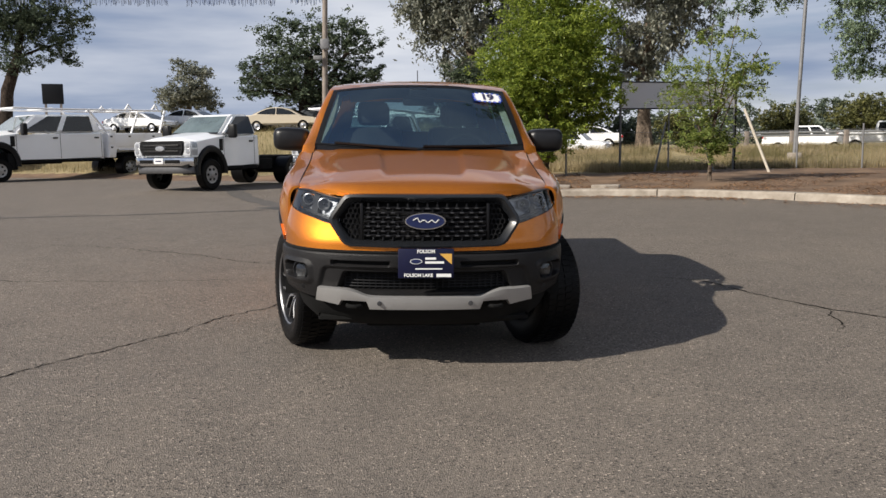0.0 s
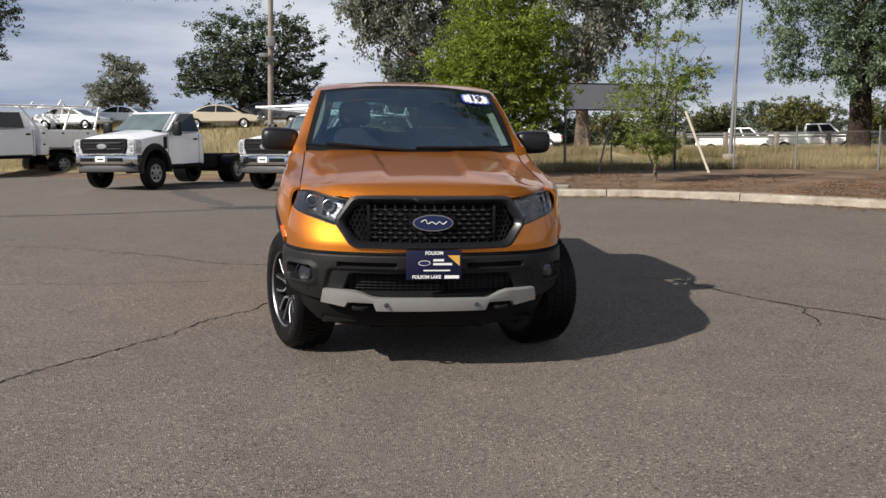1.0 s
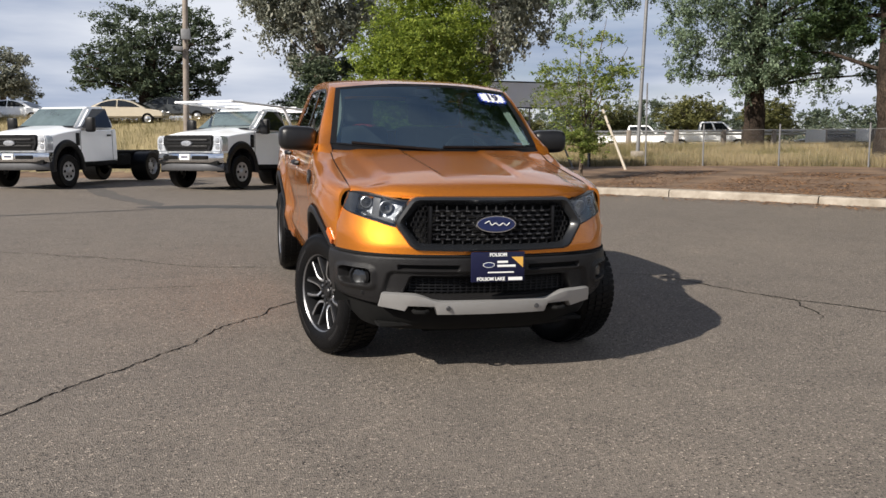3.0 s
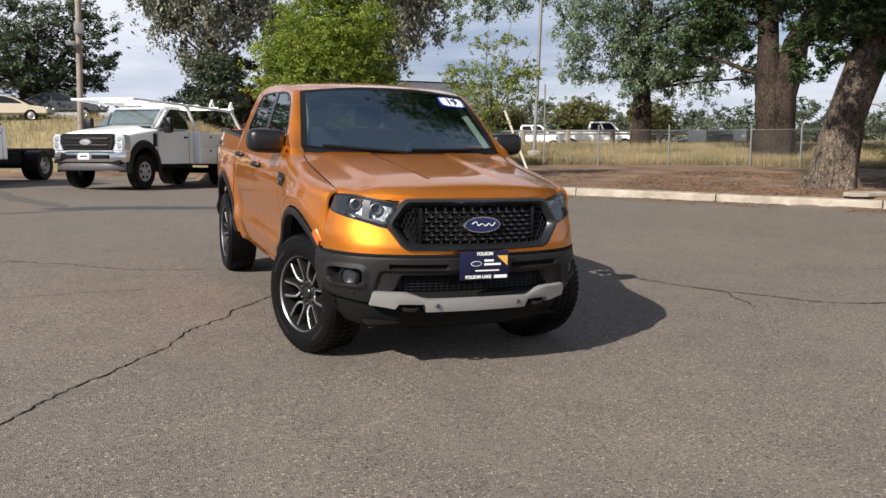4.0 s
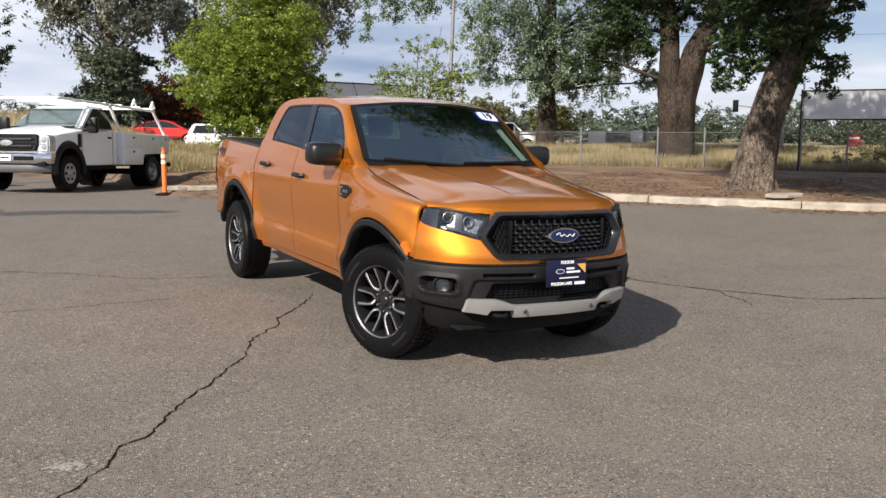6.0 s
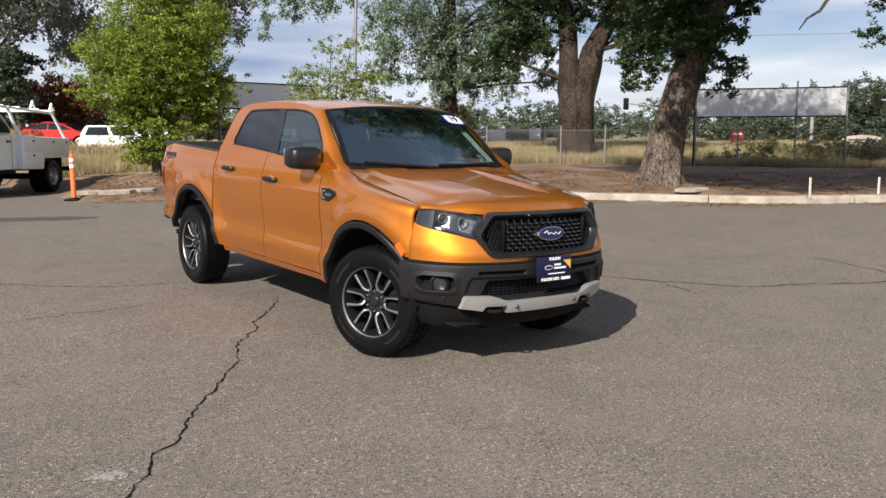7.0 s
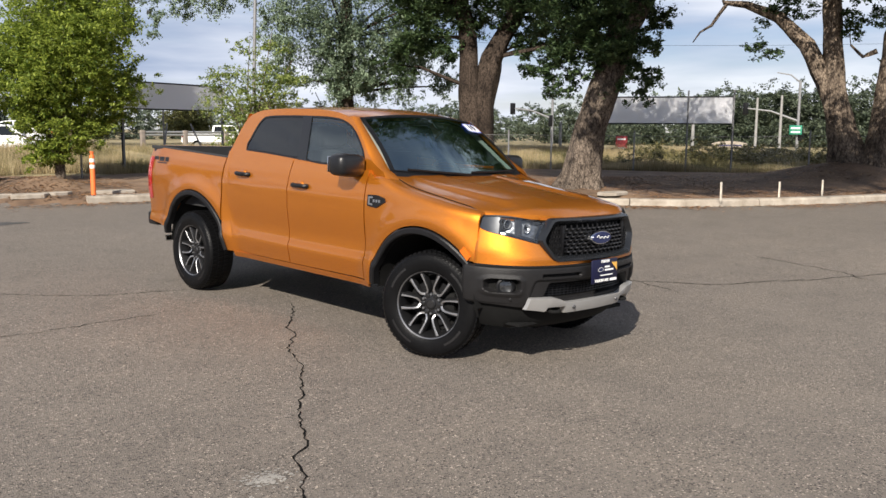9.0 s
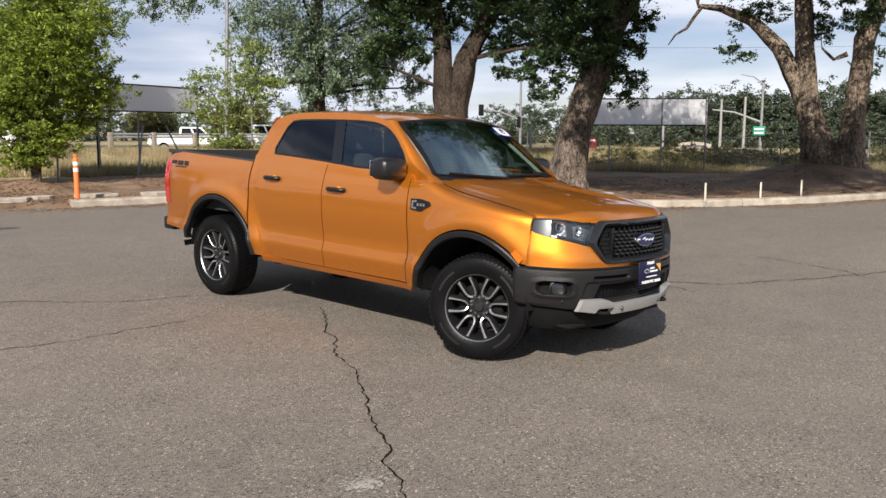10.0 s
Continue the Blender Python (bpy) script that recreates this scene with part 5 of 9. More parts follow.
# ---- the orange pickup truck; its own axes: x across, y back from the front axle, z up ----
TRUCK = thing("pickup_truck", pose(0, 0, -0.068, 1.09, 1.15, 0), "orange metallic crew-cab pickup truck parked on the asphalt", "pickup truck")
BELT_Z = [(0.3, 1.27), (0.75, 1.285), (1.19, 1.285), (1.6, 1.312), (2.36, 1.352), (2.7, 1.36)]
SIDE_Z = [(0.36, 0.795), (0.45, 0.838), (0.54, 0.858), (0.592, 0.869), (0.612, 0.868), (0.66, 0.853), (0.72, 0.853), (0.82, 0.866), (0.95, 0.880), (1.06, 0.882), (1.14, 0.872), (1.22, 0.852), (1.29, 0.826), (1.38, 0.796)]
SIDE_Y = [(-0.60, 0.78), (-0.50, 0.895), (-0.40, 0.945), (-0.2, 0.985), (0.1, 1.0), (3.6, 1.0), (3.95, 0.985), (4.2, 0.945)]


def side_x(y, z):
    """Half width of the lower body at a place on its side."""
    v = curve_at(SIDE_Z, z) * curve_at(SIDE_Y, y)
    for cy, r0, amp in ((0.01, 0.61, 0.034), (3.18, 0.64, 0.036)):
        r = math.hypot(y - cy, (z - 0.38) * 0.98)
        if z > 0.3:
            v += amp * math.exp(-((r - r0 + 0.03) / 0.10) ** 2) * sstep(1.16, 0.98, z)
    v += 0.006 * math.exp(-((z - 1.075) / 0.018) ** 2) * sstep(0.6, 1.0, y) * sstep(2.62, 2.5, y)
    return v


def cab_x(z):
    """Half width of the cab above the beltline."""
    return 0.822 - (z - 1.28) * 0.30 - (z - 1.28) ** 2 * 0.12


def fill_panel(bm, outer, holes, place):
    """A flat outline with holes, filled and carried to its place in space."""
    edges = []
    for loop in [outer] + holes:
        vs = [bm.verts.new(place(*p)) for p in loop]
        edges += [bm.edges.new((vs[i], vs[(i + 1) % len(vs)])) for i in range(len(vs))]
    bmesh.ops.triangle_fill(bm, use_beauty=True, use_dissolve=False, edges=edges)
    return bm


def dense(pts, n, closed=False):
    """Points set evenly along a smooth line through the given ones."""
    src = list(pts) + ([pts[0]] if closed else [])
    length = [0.0]
    for a, b in zip(src, src[1:]):
        length.append(length[-1] + math.dist(a, b))
    dims = len(pts[0])
    out = []
    for i in range(n if not closed else n):
        s = length[-1] * i / (n if closed else n - 1)
        out.append(tuple(curve_at([(length[k], src[k][d]) for k in range(len(src))], s) for d in range(dims)))
    return out


def grid_panel(name, s, y0, y1, zb, zt, ny, nz, material, parent, label="", flange=0.018, xf=side_x, ys=None):
    """A body panel in columns between a lower and an upper line, with its edges turned in."""
    bm = bmesh.new()
    cols = []
    ys = ys or [y0 + (y1 - y0) * i / ny for i in range(ny + 1)]
    for y in ys:
        a, b = zb(y), zt(y)
        cols.append([bm.verts.new((s * xf(y, a + (b - a) * j / nz), y, a + (b - a) * j / nz)) for j in range(nz + 1)])
    for c0, c1 in zip(cols, cols[1:]):
        for j in range(nz):
            bm.faces.new((c0[j], c1[j], c1[j + 1], c0[j + 1]))
    rim = [e for e in bm.edges if e.is_boundary]
    r = bmesh.ops.extrude_edge_only(bm, edges=rim)
    for v in r["geom"]:
        if isinstance(v, bmesh.types.BMVert):
            v.co.x -= s * flange
    return part(name, bm, material, parent, label, angle=38)


def arch(cy, r, base):
    return lambda y: base(y) if abs(y - cy) >= r else max(base(y), 0.38 + math.sqrt(max(0.0, r * r - (y - cy) ** 2)) * 0.985)


def bed_top(y):
    """Height of the load bed's rail."""
    return 1.302 + 0.036 * (y - 2.7)


HOOD_SIDE = [(-0.52, 1.052), (-0.42, 1.078), (-0.1, 1.130), (0.28, 1.195), (0.48, 1.258), (0.66, 1.292)]
AF, AR = arch(0.02, 0.562, lambda y: 0.43), arch(3.175, 0.60, lambda y: 0.47 if y < 3.2 else 0.56 + 0.05 * (y - 3.7))
for s in (-1, 1):
    side = "right" if s < 0 else "left"
    ys = [-0.462 + 0.02 * i for i in range(6)] + [-0.36 + (1.02 / 40) * i for i in range(41)]
    ys = sorted(set([round(v, 4) for v in ys if v <= 0.64] + [0.575, 0.581, 0.6, 0.64]))
    bm = bmesh.new()
    cols = []
    for y in ys:
        zb, zt = (AF(y) if y > -0.40 else max(AF(y), 0.735)), curve_at(HOOD_SIDE, min(y, 0.52)) - 0.002
        zs_ = max(zb + 0.02, zt - 0.075)
        col = [(side_x(y, zb + (zs_ - zb) * j / 14), zb + (zs_ - zb) * j / 14) for j in range(15)]
        x0, x2 = side_x(y, zs_), 0.750 - 0.03 * sstep(0.48, 0.60, y)
        for j in range(1, 8):
            u = j / 7
            col.append((x0 * (1 - u) ** 2 + 2 * (x0 - 0.004) * u * (1 - u) + x2 * u * u, zs_ * (1 - u) ** 2 + 2 * (zt + 0.004) * u * (1 - u) + zt * u * u))
        cols.append([bm.verts.new((s * x, y, z)) for x, z in col])
    for c0, c1 in zip(cols, cols[1:]):
        for j in range(len(c0) - 1):
            bm.faces.new((c0[j], c1[j], c1[j + 1], c0[j + 1]))
    r = bmesh.ops.extrude_edge_only(bm, edges=[e for e in bm.edges if e.is_boundary])
    for v in r["geom"]:
        if isinstance(v, bmesh.types.BMVert):
            v.co.x -= s * 0.012
            v.co.z -= 0.012 if v.co.z > 1.0 else 0.0
    part("front_fender", bm, ORANGE, TRUCK, angle=40)
    grid_panel("fender_tip", s, 0.50, 0.646, lambda y: 1.10, lambda y: 1.180 + (y - 0.50) / 0.146 * 0.108, 8, 8, ORANGE, TRUCK, flange=0.003, xf=lambda y, z: side_x(y, z) - 0.004)
    fd = grid_panel("front_door", s, 0.652, 1.640, lambda y: 0.462 - 0.006 * (y - 0.65), lambda y: curve_at(BELT_Z, y) + 0.004, 24, 22, ORANGE, TRUCK)
    rd = grid_panel("rear_door", s, 1.650, 2.592, lambda y: 0.457 + (0.03 * sstep(2.25, 2.45, y) + 0.45 * max(0, (y - 2.42) / 0.172) ** 2.2), lambda y: curve_at(BELT_Z, y) + 0.004, 30, 22, ORANGE, TRUCK)
    grid_panel("rocker_panel", s, 0.60, 2.50, lambda y: 0.405, lambda y: 0.452, 16, 3, ORANGE, TRUCK)
    grid_panel("cab_corner", s, 2.20, 2.664, lambda y: 0.45 + 0.02 * (y - 2.4), lambda y: 1.36, 8, 20, ORANGE, TRUCK, xf=lambda y, z: side_x(y, z) - (0.006 if y < 2.595 else 0.0), flange=0.03)
    ysb = sorted(set([2.684, 2.70] + [2.58 + 0.025 * i for i in range(6, 66)] + [3.78, 4.0, 4.1, 4.16, 4.195]))
    ysb = [v for v in ysb if 2.684 <= v <= 4.2]
    bed = grid_panel("bed_side", s, 2.684, 4.2, AR, lambda y: bed_top(y) - 0.008, 60, 20, ORANGE, TRUCK, ys=ysb)
    bm = bmesh.new()
    box(bm, min(s * 0.745, s * 0.800), max(s * 0.745, s * 0.800), 2.69, 4.19, -0.03, 0.004, 0.010)
    for v in bm.verts:
        v.co.z += bed_top(v.co.y)
    part("bed_rail_cap", bm, BEDLINER, bed, "black plastic rail cap")
    # decal of unreadable lettering
    bm = bmesh.new()
    for y0, y1, z0, z1 in ((3.72, 3.80, 1.205, 1.25), (3.82, 3.93, 1.205, 1.25), (3.95, 4.07, 1.215, 1.25), (3.74, 3.96, 1.185, 1.197)):
        vs = [bm.verts.new((s * (side_x(y, z) + 0.0025), y, z)) for y, z in ((y0, z0), (y1, z0), (y1 + 0.012, z1), (y0 + 0.012, z1))]
        bm.faces.new(vs)
    part("side_decal", bm, GREYP, bed, "dark grey decal bars")
    # arch mouldings and wheel wells
    for cy, r, a0, a1, nm in ((0.02, 0.548, 7, 146, "front"), (3.175, 0.586, 12, 173, "rear")):
        bm = bmesh.new()
        rings = []
        for k in range(49):
            a = radians(a0 + (a1 - a0) * k / 48)
            ring = []
            for dr, dx in ((-0.048, -0.05), (-0.046, 0.002), (-0.038, 0.012), (-0.008, 0.013), (0.002, 0.005), (0.002, -0.02)):
                y, z = cy + math.cos(a) * (r + dr), 0.38 + math.sin(a) * (r + dr) * 0.985
                zz = max(z, 0.44)
                ring.append(bm.verts.new((s * (side_x(cy + math.cos(a) * (r + 0.02), max(0.44, 0.38 + math.sin(a) * (r + 0.02))) + dx), y, z)))
            rings.append(ring)
        for p, q in zip(rings, rings[1:]):
            for k in range(5):
                bm.faces.new((p[k], q[k], q[k + 1], p[k + 1]))
        part("wheel_arch_moulding", bm, BLACKP, TRUCK, "black plastic arch moulding")
        bm = bmesh.new()
        rings = []
        for k in range(33):
            a = radians(4 + 172 * k / 32)
            rings.append([bm.verts.new((s * x, cy + math.cos(a) * (r - 0.045), 0.38 + math.sin(a) * (r - 0.045))) for x in (0.36, 0.835)])
        for p, q in zip(rings, rings[1:]):
            bm.faces.new((p[0], q[0], q[1], p[1]))
        inner = [rg[0] for rg in rings]
        bm.faces.new(inner)
        part("wheel_well", bm, UNDER, TRUCK)
    # handles
    for door, hy, hz in ((fd, 1.459, 1.118), (rd, 2.326, 1.163)):
        bm = bmesh.new()
        hx = side_x(hy, hz)
        lathe(bm, [(0.0, -0.012), (0.03, -0.010), (0.042, 0.0015), (0.040, 0.003)], 20, "x")
        bmesh.ops.scale(bm, verts=bm.verts, vec=(-s, 1.3, 0.95))
        bmesh.ops.translate(bm, verts=bm.verts, vec=(s * hx, hy + 0.01, hz))
        part("handle_cup", bm, ORANGE, door)
        bm = bmesh.new()
        pts = [(s * (hx + d), hy + y, hz + 0.004) for y, d in ((-0.095, 0.002), (-0.085, 0.026), (-0.04, 0.036), (0.04, 0.036), (0.085, 0.026), (0.098, 0.002))]
        tube(bm, dense(pts, 13), 0.0185, 8)
        part("door_handle", bm, BLACKP, door, "black door handle")
    # mirror
    mir = bmesh.new()
    n, m_ = 20, 12
    rings = []
    for i in range(m_ + 1):
        ph = -math.pi / 2 + math.pi * i / m_
        ring = []
        for k in range(n):
            th = 2 * math.pi * k / n
            def sup(v, e):
                return math.copysign(abs(v) ** e, v)
            ring.append(mir.verts.new((s * (0.935 + 0.135 * sup(math.cos(ph), 0.45) * sup(math.cos(th), 0.5)), 0.792 + 0.100 * sup(math.cos(ph), 0.6) * sup(math.sin(th), 0.7), 1.325 + 0.086 * sup(math.sin(ph), 0.55) - 0.02 * (1.07 - (0.935 + 0.135 * math.cos(th))) )))
        rings.append(ring)
    for p, q in zip(rings, rings[1:]):
        for k in range(n):
            mir.faces.new((p[k], p[(k + 1) % n], q[(k + 1) % n], q[k]))
    bmesh.ops.remove_doubles(mir, verts=mir.verts, dist=0.0005)
    mob = part("door_mirror", mir, SATINBLACK, TRUCK, "black plastic door mirror", angle=50)
    bm = bmesh.new()
    tube(bm, [(s * 0.775, 0.735, 1.262), (s * 0.83, 0.755, 1.272), (s * 0.90, 0.77, 1.285)], [0.045, 0.035, 0.03], 10)
    part("mirror_arm", bm, BLACKP, mob)
    bm = bmesh.new()
    box(bm, s * 0.94 - 0.105, s * 0.94 + 0.105, 0.884, 0.894, 1.265, 1.385, 0.004)
    part("mirror_glass", bm, CHROME, mob)
    # fender vent
    bm = bmesh.new()
    out = [(0.60, 1.112), (0.60, 1.030), (0.50, 1.020), (0.395, 1.075), (0.41, 1.098), (0.50, 1.115)]
    fill_panel(bm, out, [], lambda y, z: (s * (side_x(y, z) + 0.010), y, z))
    r = bmesh.ops.extrude_edge_only(bm, edges=[e for e in bm.edges if e.is_boundary])
    for v in r["geom"]:
        if isinstance(v, bmesh.types.BMVert):
            v.co.x -= s * 0.02
    vent = part("fender_vent", bm, BLACKP, TRUCK, "black fender vent trim")
    bm = bmesh.new()
    c_shape = [(0.585, 1.100), (0.585, 1.040), (0.535, 1.036), (0.535, 1.050), (0.568, 1.053), (0.568, 1.088), (0.535, 1.090), (0.535, 1.103)]
    fill_panel(bm, c_shape, [], lambda y, z: (s * (side_x(y, z) + 0.0135), y, z))
    part("silver_bracket", bm, MACHINED, vent, "silver bracket")
    bm = bmesh.new()
    for y0 in (0.45, 0.48, 0.51):
        fill_panel(bm, [(y0, 1.062), (y0 + 0.02, 1.062), (y0 + 0.02, 1.082), (y0, 1.082)], [], lambda y, z: (s * (side_x(y, z) + 0.0135), y, z))
    part("badge_bar", bm, MACHINED, vent)
    # side marker lamp in the arch
    bm = bmesh.new()
    fill_panel(bm, [(-0.405, 0.735), (-0.352, 0.80), (-0.385, 0.828), (-0.430, 0.765)], [], lambda y, z: (s * (side_x(y, z) + 0.014), y, z))
    r = bmesh.ops.extrude_edge_only(bm, edges=[e for e in bm.edges if e.is_boundary])
    for v in r["geom"]:
        if isinstance(v, bmesh.types.BMVert):
            v.co.x -= s * 0.02
    part("marker_lamp", bm, LENS_AMBER, TRUCK, "amber side marker lamp")

    # cab side: painted frame, black surround, glass
    frame_out = dense([(0.50, 1.283), (0.60, 1.325), (0.70, 1.385), (0.82, 1.502), (0.93, 1.592), (1.02, 1.655), (1.15, 1.705), (1.34, 1.735), (1.65, 1.750), (1.95, 1.750), (2.25, 1.740), (2.42, 1.715), (2.53, 1.66), (2.59, 1.55), (2.63, 1.43), (2.66, 1.355)], 40)
    frame_out += [(y, curve_at(BELT_Z, y)) for y in (2.5, 2.36, 2.1, 1.85, 1.6, 1.35, 1.1, 0.9)] + [(0.72, 1.20), (0.6, 1.15), (0.44, 1.15), (0.45, 1.22)]
    dlo = dense([(0.735, 1.318), (0.762, 1.395), (0.846, 1.488), (0.948, 1.575), (1.070, 1.642), (1.235, 1.680), (1.45, 1.692), (1.8, 1.694), (2.15, 1.688), (2.27, 1.675), (2.325, 1.63), (2.385, 1.50), (2.425, 1.40), (2.405, 1.372)], 30)
    dlo += [(y, curve_at(BELT_Z, y) + 0.018) for y in (2.3, 2.1, 1.9, 1.7, 1.5, 1.3, 1.1, 0.95, 0.82)]
    bm = bmesh.new()
    fill_panel(bm, frame_out, [dlo], lambda y, z: (s * cab_x(max(z, 1.28)), y, z))
    part("cab_frame", bm, ORANGE, TRUCK, angle=50)
    cy_, cz_ = sum(p[0] for p in dlo) / len(dlo), sum(p[1] for p in dlo) / len(dlo)
    small = []
    for i, (y, z) in enumerate(dlo):
        a, b = dlo[i - 1], dlo[(i + 1) % len(dlo)]
        ny, nz = -(b[1] - a[1]), b[0] - a[0]
        l = math.hypot(ny, nz) or 1
        if (cy_ - y) * ny + (cz_ - z) * nz < 0:
            ny, nz = -ny, -nz
        small.append((y + ny / l * 0.016, z + nz / l * 0.016))
    bm = bmesh.new()
    fill_panel(bm, dlo, [small], lambda y, z: (s * (cab_x(z) + 0.001), y, z))
    part("window_seal", bm, BLACKP, TRUCK, "black window surround")
    b0, b1 = (lambda z: 1.475 + (z - 1.30) * 0.26), (lambda z: 1.600 + (z - 1.30) * 0.26)
    bm = bmesh.new()
    fill_panel(bm, [(b0(1.322), 1.322), (b1(1.326), 1.328), (b1(1.692), 1.692), (b0(1.690), 1.690)], [], lambda y, z: (s * (cab_x(z) + 0.002), y, z))
    part("door_pillar", bm, GLOSSBLACK, TRUCK, "gloss black door pillar")
    k0 = next(i for i, p in enumerate(small) if p[0] > b0(p[1]))
    k1 = next(i for i, p in enumerate(small) if p[0] > b1(p[1]))
    k2 = max(i for i, p in enumerate(small) if p[0] > b1(p[1]))
    k3 = max(i for i, p in enumerate(small) if p[0] > b0(p[1]))
    front = small[:k0] + [(b0(1.672) + 0.01, 1.674), (b0(1.32) + 0.01, 1.335)] + small[k3 + 1:]
    rear = small[k1:k2 + 1] + [(b1(1.345) - 0.01, 1.347), (b1(1.672) - 0.01, 1.676)]
    bm = bmesh.new()
    fill_panel(bm, front, [], lambda y, z: (s * (cab_x(z) - 0.004), y, z))
    w = part("front_window", bm, GLASS_SIDE, TRUCK, "front side window of lightly tinted glass")
    w.visible_shadow = False
    bm = bmesh.new()
    fill_panel(bm, rear, [], lambda y, z: (s * (cab_x(z) - 0.004), y, z))
    w = part("rear_window", bm, GLASS_DARK, TRUCK, "rear side window of dark privacy glass")
    # A-pillar between windscreen and door frame
    outer = dense([(0.50, 1.283), (0.60, 1.325), (0.70, 1.385), (0.82, 1.502), (0.93, 1.592), (1.02, 1.655), (1.10, 1.69)], 12)
    bm = bmesh.new()
    rows = []
    for k, (y, z) in enumerate(outer):
        v = k / 11
        a = Vector((s * cab_x(z), y, z))
        b = Vector((s * (0.742 - 0.100 * v), 0.52 + 0.49 * v, 1.296 + 0.390 * v))
        rows.append([bm.verts.new(a), bm.verts.new(a.lerp(b, 0.5) + Vector((s * 0.012, -0.008, 0.008))), bm.verts.new(b), bm.verts.new(b + Vector((0, 0.02, -0.012)))])
    for p, q in zip(rows, rows[1:]):
        for k in range(3):
            bm.faces.new((p[k], q[k], q[k + 1], p[k + 1]))
    # foot of the pillar down to the bonnet's corner
    a0, b0_ = Vector((s * cab_x(1.283), 0.50, 1.283)), Vector((s * 0.742, 0.52, 1.296))
    rows = [[a0, a0.lerp(b0_, 0.5) + Vector((s * 0.012, -0.008, 0.008)), b0_], [Vector((s * 0.832, 0.46, 1.235)), Vector((s * 0.785, 0.450, 1.258)), Vector((s * 0.738, 0.468, 1.272))], [Vector((s * 0.848, 0.42, 1.185)), Vector((s * 0.785, 0.39, 1.222)), Vector((s * 0.742, 0.40, 1.234))]]
    rows = [[bm.verts.new(v) for v in r_] for r_ in rows]
    for p, q in zip(rows, rows[1:]):
        for k in range(2):
            bm.faces.new((p[k], q[k], q[k + 1], p[k + 1]))
    part("windscreen_pillar", bm, ORANGE, TRUCK, angle=60)
    bm = bmesh.new()
    rows = []
    for k in range(9):
        v = k / 8
        c = Vector((s * (0.712 - 0.098 * v), 0.545 + 0.49 * v, 1.300 + 0.380 * v))
        rows.append([bm.verts.new(c + Vector((-s * 0.05, 0.02, -0.006))), bm.verts.new(c + Vector((0, 0.012, -0.004))), bm.verts.new(c + Vector((s * 0.012, 0.07, -0.02)))])
    for p, q in zip(rows, rows[1:]):
        for k in range(2):
            bm.faces.new((p[k], q[k], q[k + 1], p[k + 1]))
    part("pillar_trim", bm, PILLARTRIM, TRUCK, "pale inner pillar trim")

# roof
ZRAIL = [(1.0, 1.652), (1.15, 1.705), (1.34, 1.735), (1.65, 1.750), (1.95, 1.750), (2.25, 1.740), (2.42, 1.715), (2.55, 1.64)]
ZROOF = [(0.95, 1.728), (1.1, 1.752), (1.3, 1.772), (1.6, 1.784), (2.0, 1.784), (2.3, 1.770), (2.45, 1.745), (2.55, 1.70)]


def roof_z(x, y):
    zr = curve_at(ZRAIL, y)
    return zr + (curve_at(ZROOF, y) - zr) * (1 - min(1, abs(x) / cab_x(zr)) ** 2.6)


bm = bmesh.new()
rows = []
for i in range(31):
    v = i / 30
    row = []
    for j in range(33):
        u = -1 + 2 * j / 32
        y0 = 0.955 + 0.055 * u * u + 0.03 * abs(u) ** 8
        y = y0 + (2.55 - y0) * v
        x = u * cab_x(curve_at(ZRAIL, y))
        z = roof_z(x, y)
        if 0.30 < abs(x) < 0.46 and v > 0.12:
            z -= 0.006 * math.sin((abs(x) - 0.30) / 0.16 * math.pi) * sstep(0.12, 0.25, v)
        row.append(bm.verts.new((x, y, z)))
    rows.append(row)
for p, q in zip(rows, rows[1:]):
    for j in range(32):
        bm.faces.new((p[j], p[j + 1], q[j + 1], q[j]))
part("roof", bm, ORANGE, TRUCK, angle=50)
bm = bmesh.new()
tube(bm, [(0.02, 2.35, 1.76), (0.02, 2.38, 1.79), (0.02, 2.42, 1.80)], [0.03, 0.02, 0.004], 8)
tube(bm, [(0.02, 2.36, 1.78), (0.02, 2.48, 1.93)], 0.004, 6)
part("roof_aerial", bm, BLACKP, TRUCK, "thin black roof aerial")


def screen_at(u, v):
    """A place on the windscreen: u across from -1 to 1, v up from 0 to 1."""
    a = Vector((0.742 * u, 0.385 + 0.135 * u * u, 1.262 + 0.034 * u * u))
    b = Vector((0.642 * u, 0.955 + 0.055 * u * u, 1.728 - 0.042 * u * u))
    return a.lerp(b, v) + Vector((0, -0.018, 0.014)) * math.sin(math.pi * v)


def screen_panel(name, material, u0, u1, v0, v1, nu, nv, parent, label="", off=0.0, hole=None):
    bm = bmesh.new()
    rows = []
    nrm = Vector((0, -0.63, 0.77))
    for i in range(nv + 1):
        rows.append([bm.verts.new(screen_at(u0 + (u1 - u0) * j / nu, v0 + (v1 - v0) * i / nv) + nrm * off) for j in range(nu + 1)])
    for p, q in zip(rows, rows[1:]):
        for j in range(nu):
            bm.faces.new((p[j], p[j + 1], q[j + 1], q[j]))
    return part(name, bm, material, parent, label)


WS = screen_panel("windscreen", GLASS_WS, -1, 1, 0, 1, 24, 14, TRUCK, "slightly green windscreen")
WS.visible_shadow = False
for nm, args in (("screen_border", (-1, 1, 0.955, 1.0)), ("screen_border", (-1, 1, 0.0, 0.02)), ("screen_border", (-1, -0.945, 0.02, 0.96)), ("screen_border", (0.945, 1, 0.02, 0.96))):
    screen_panel(nm, BLACKP, *args, 16, 4, WS, off=0.0015)
bm = bmesh.new()
box(bm, -0.07, 0.07, 0.90, 0.98, 1.645, 1.70, 0.015)
part("camera_cover", bm, BLACKP, WS)
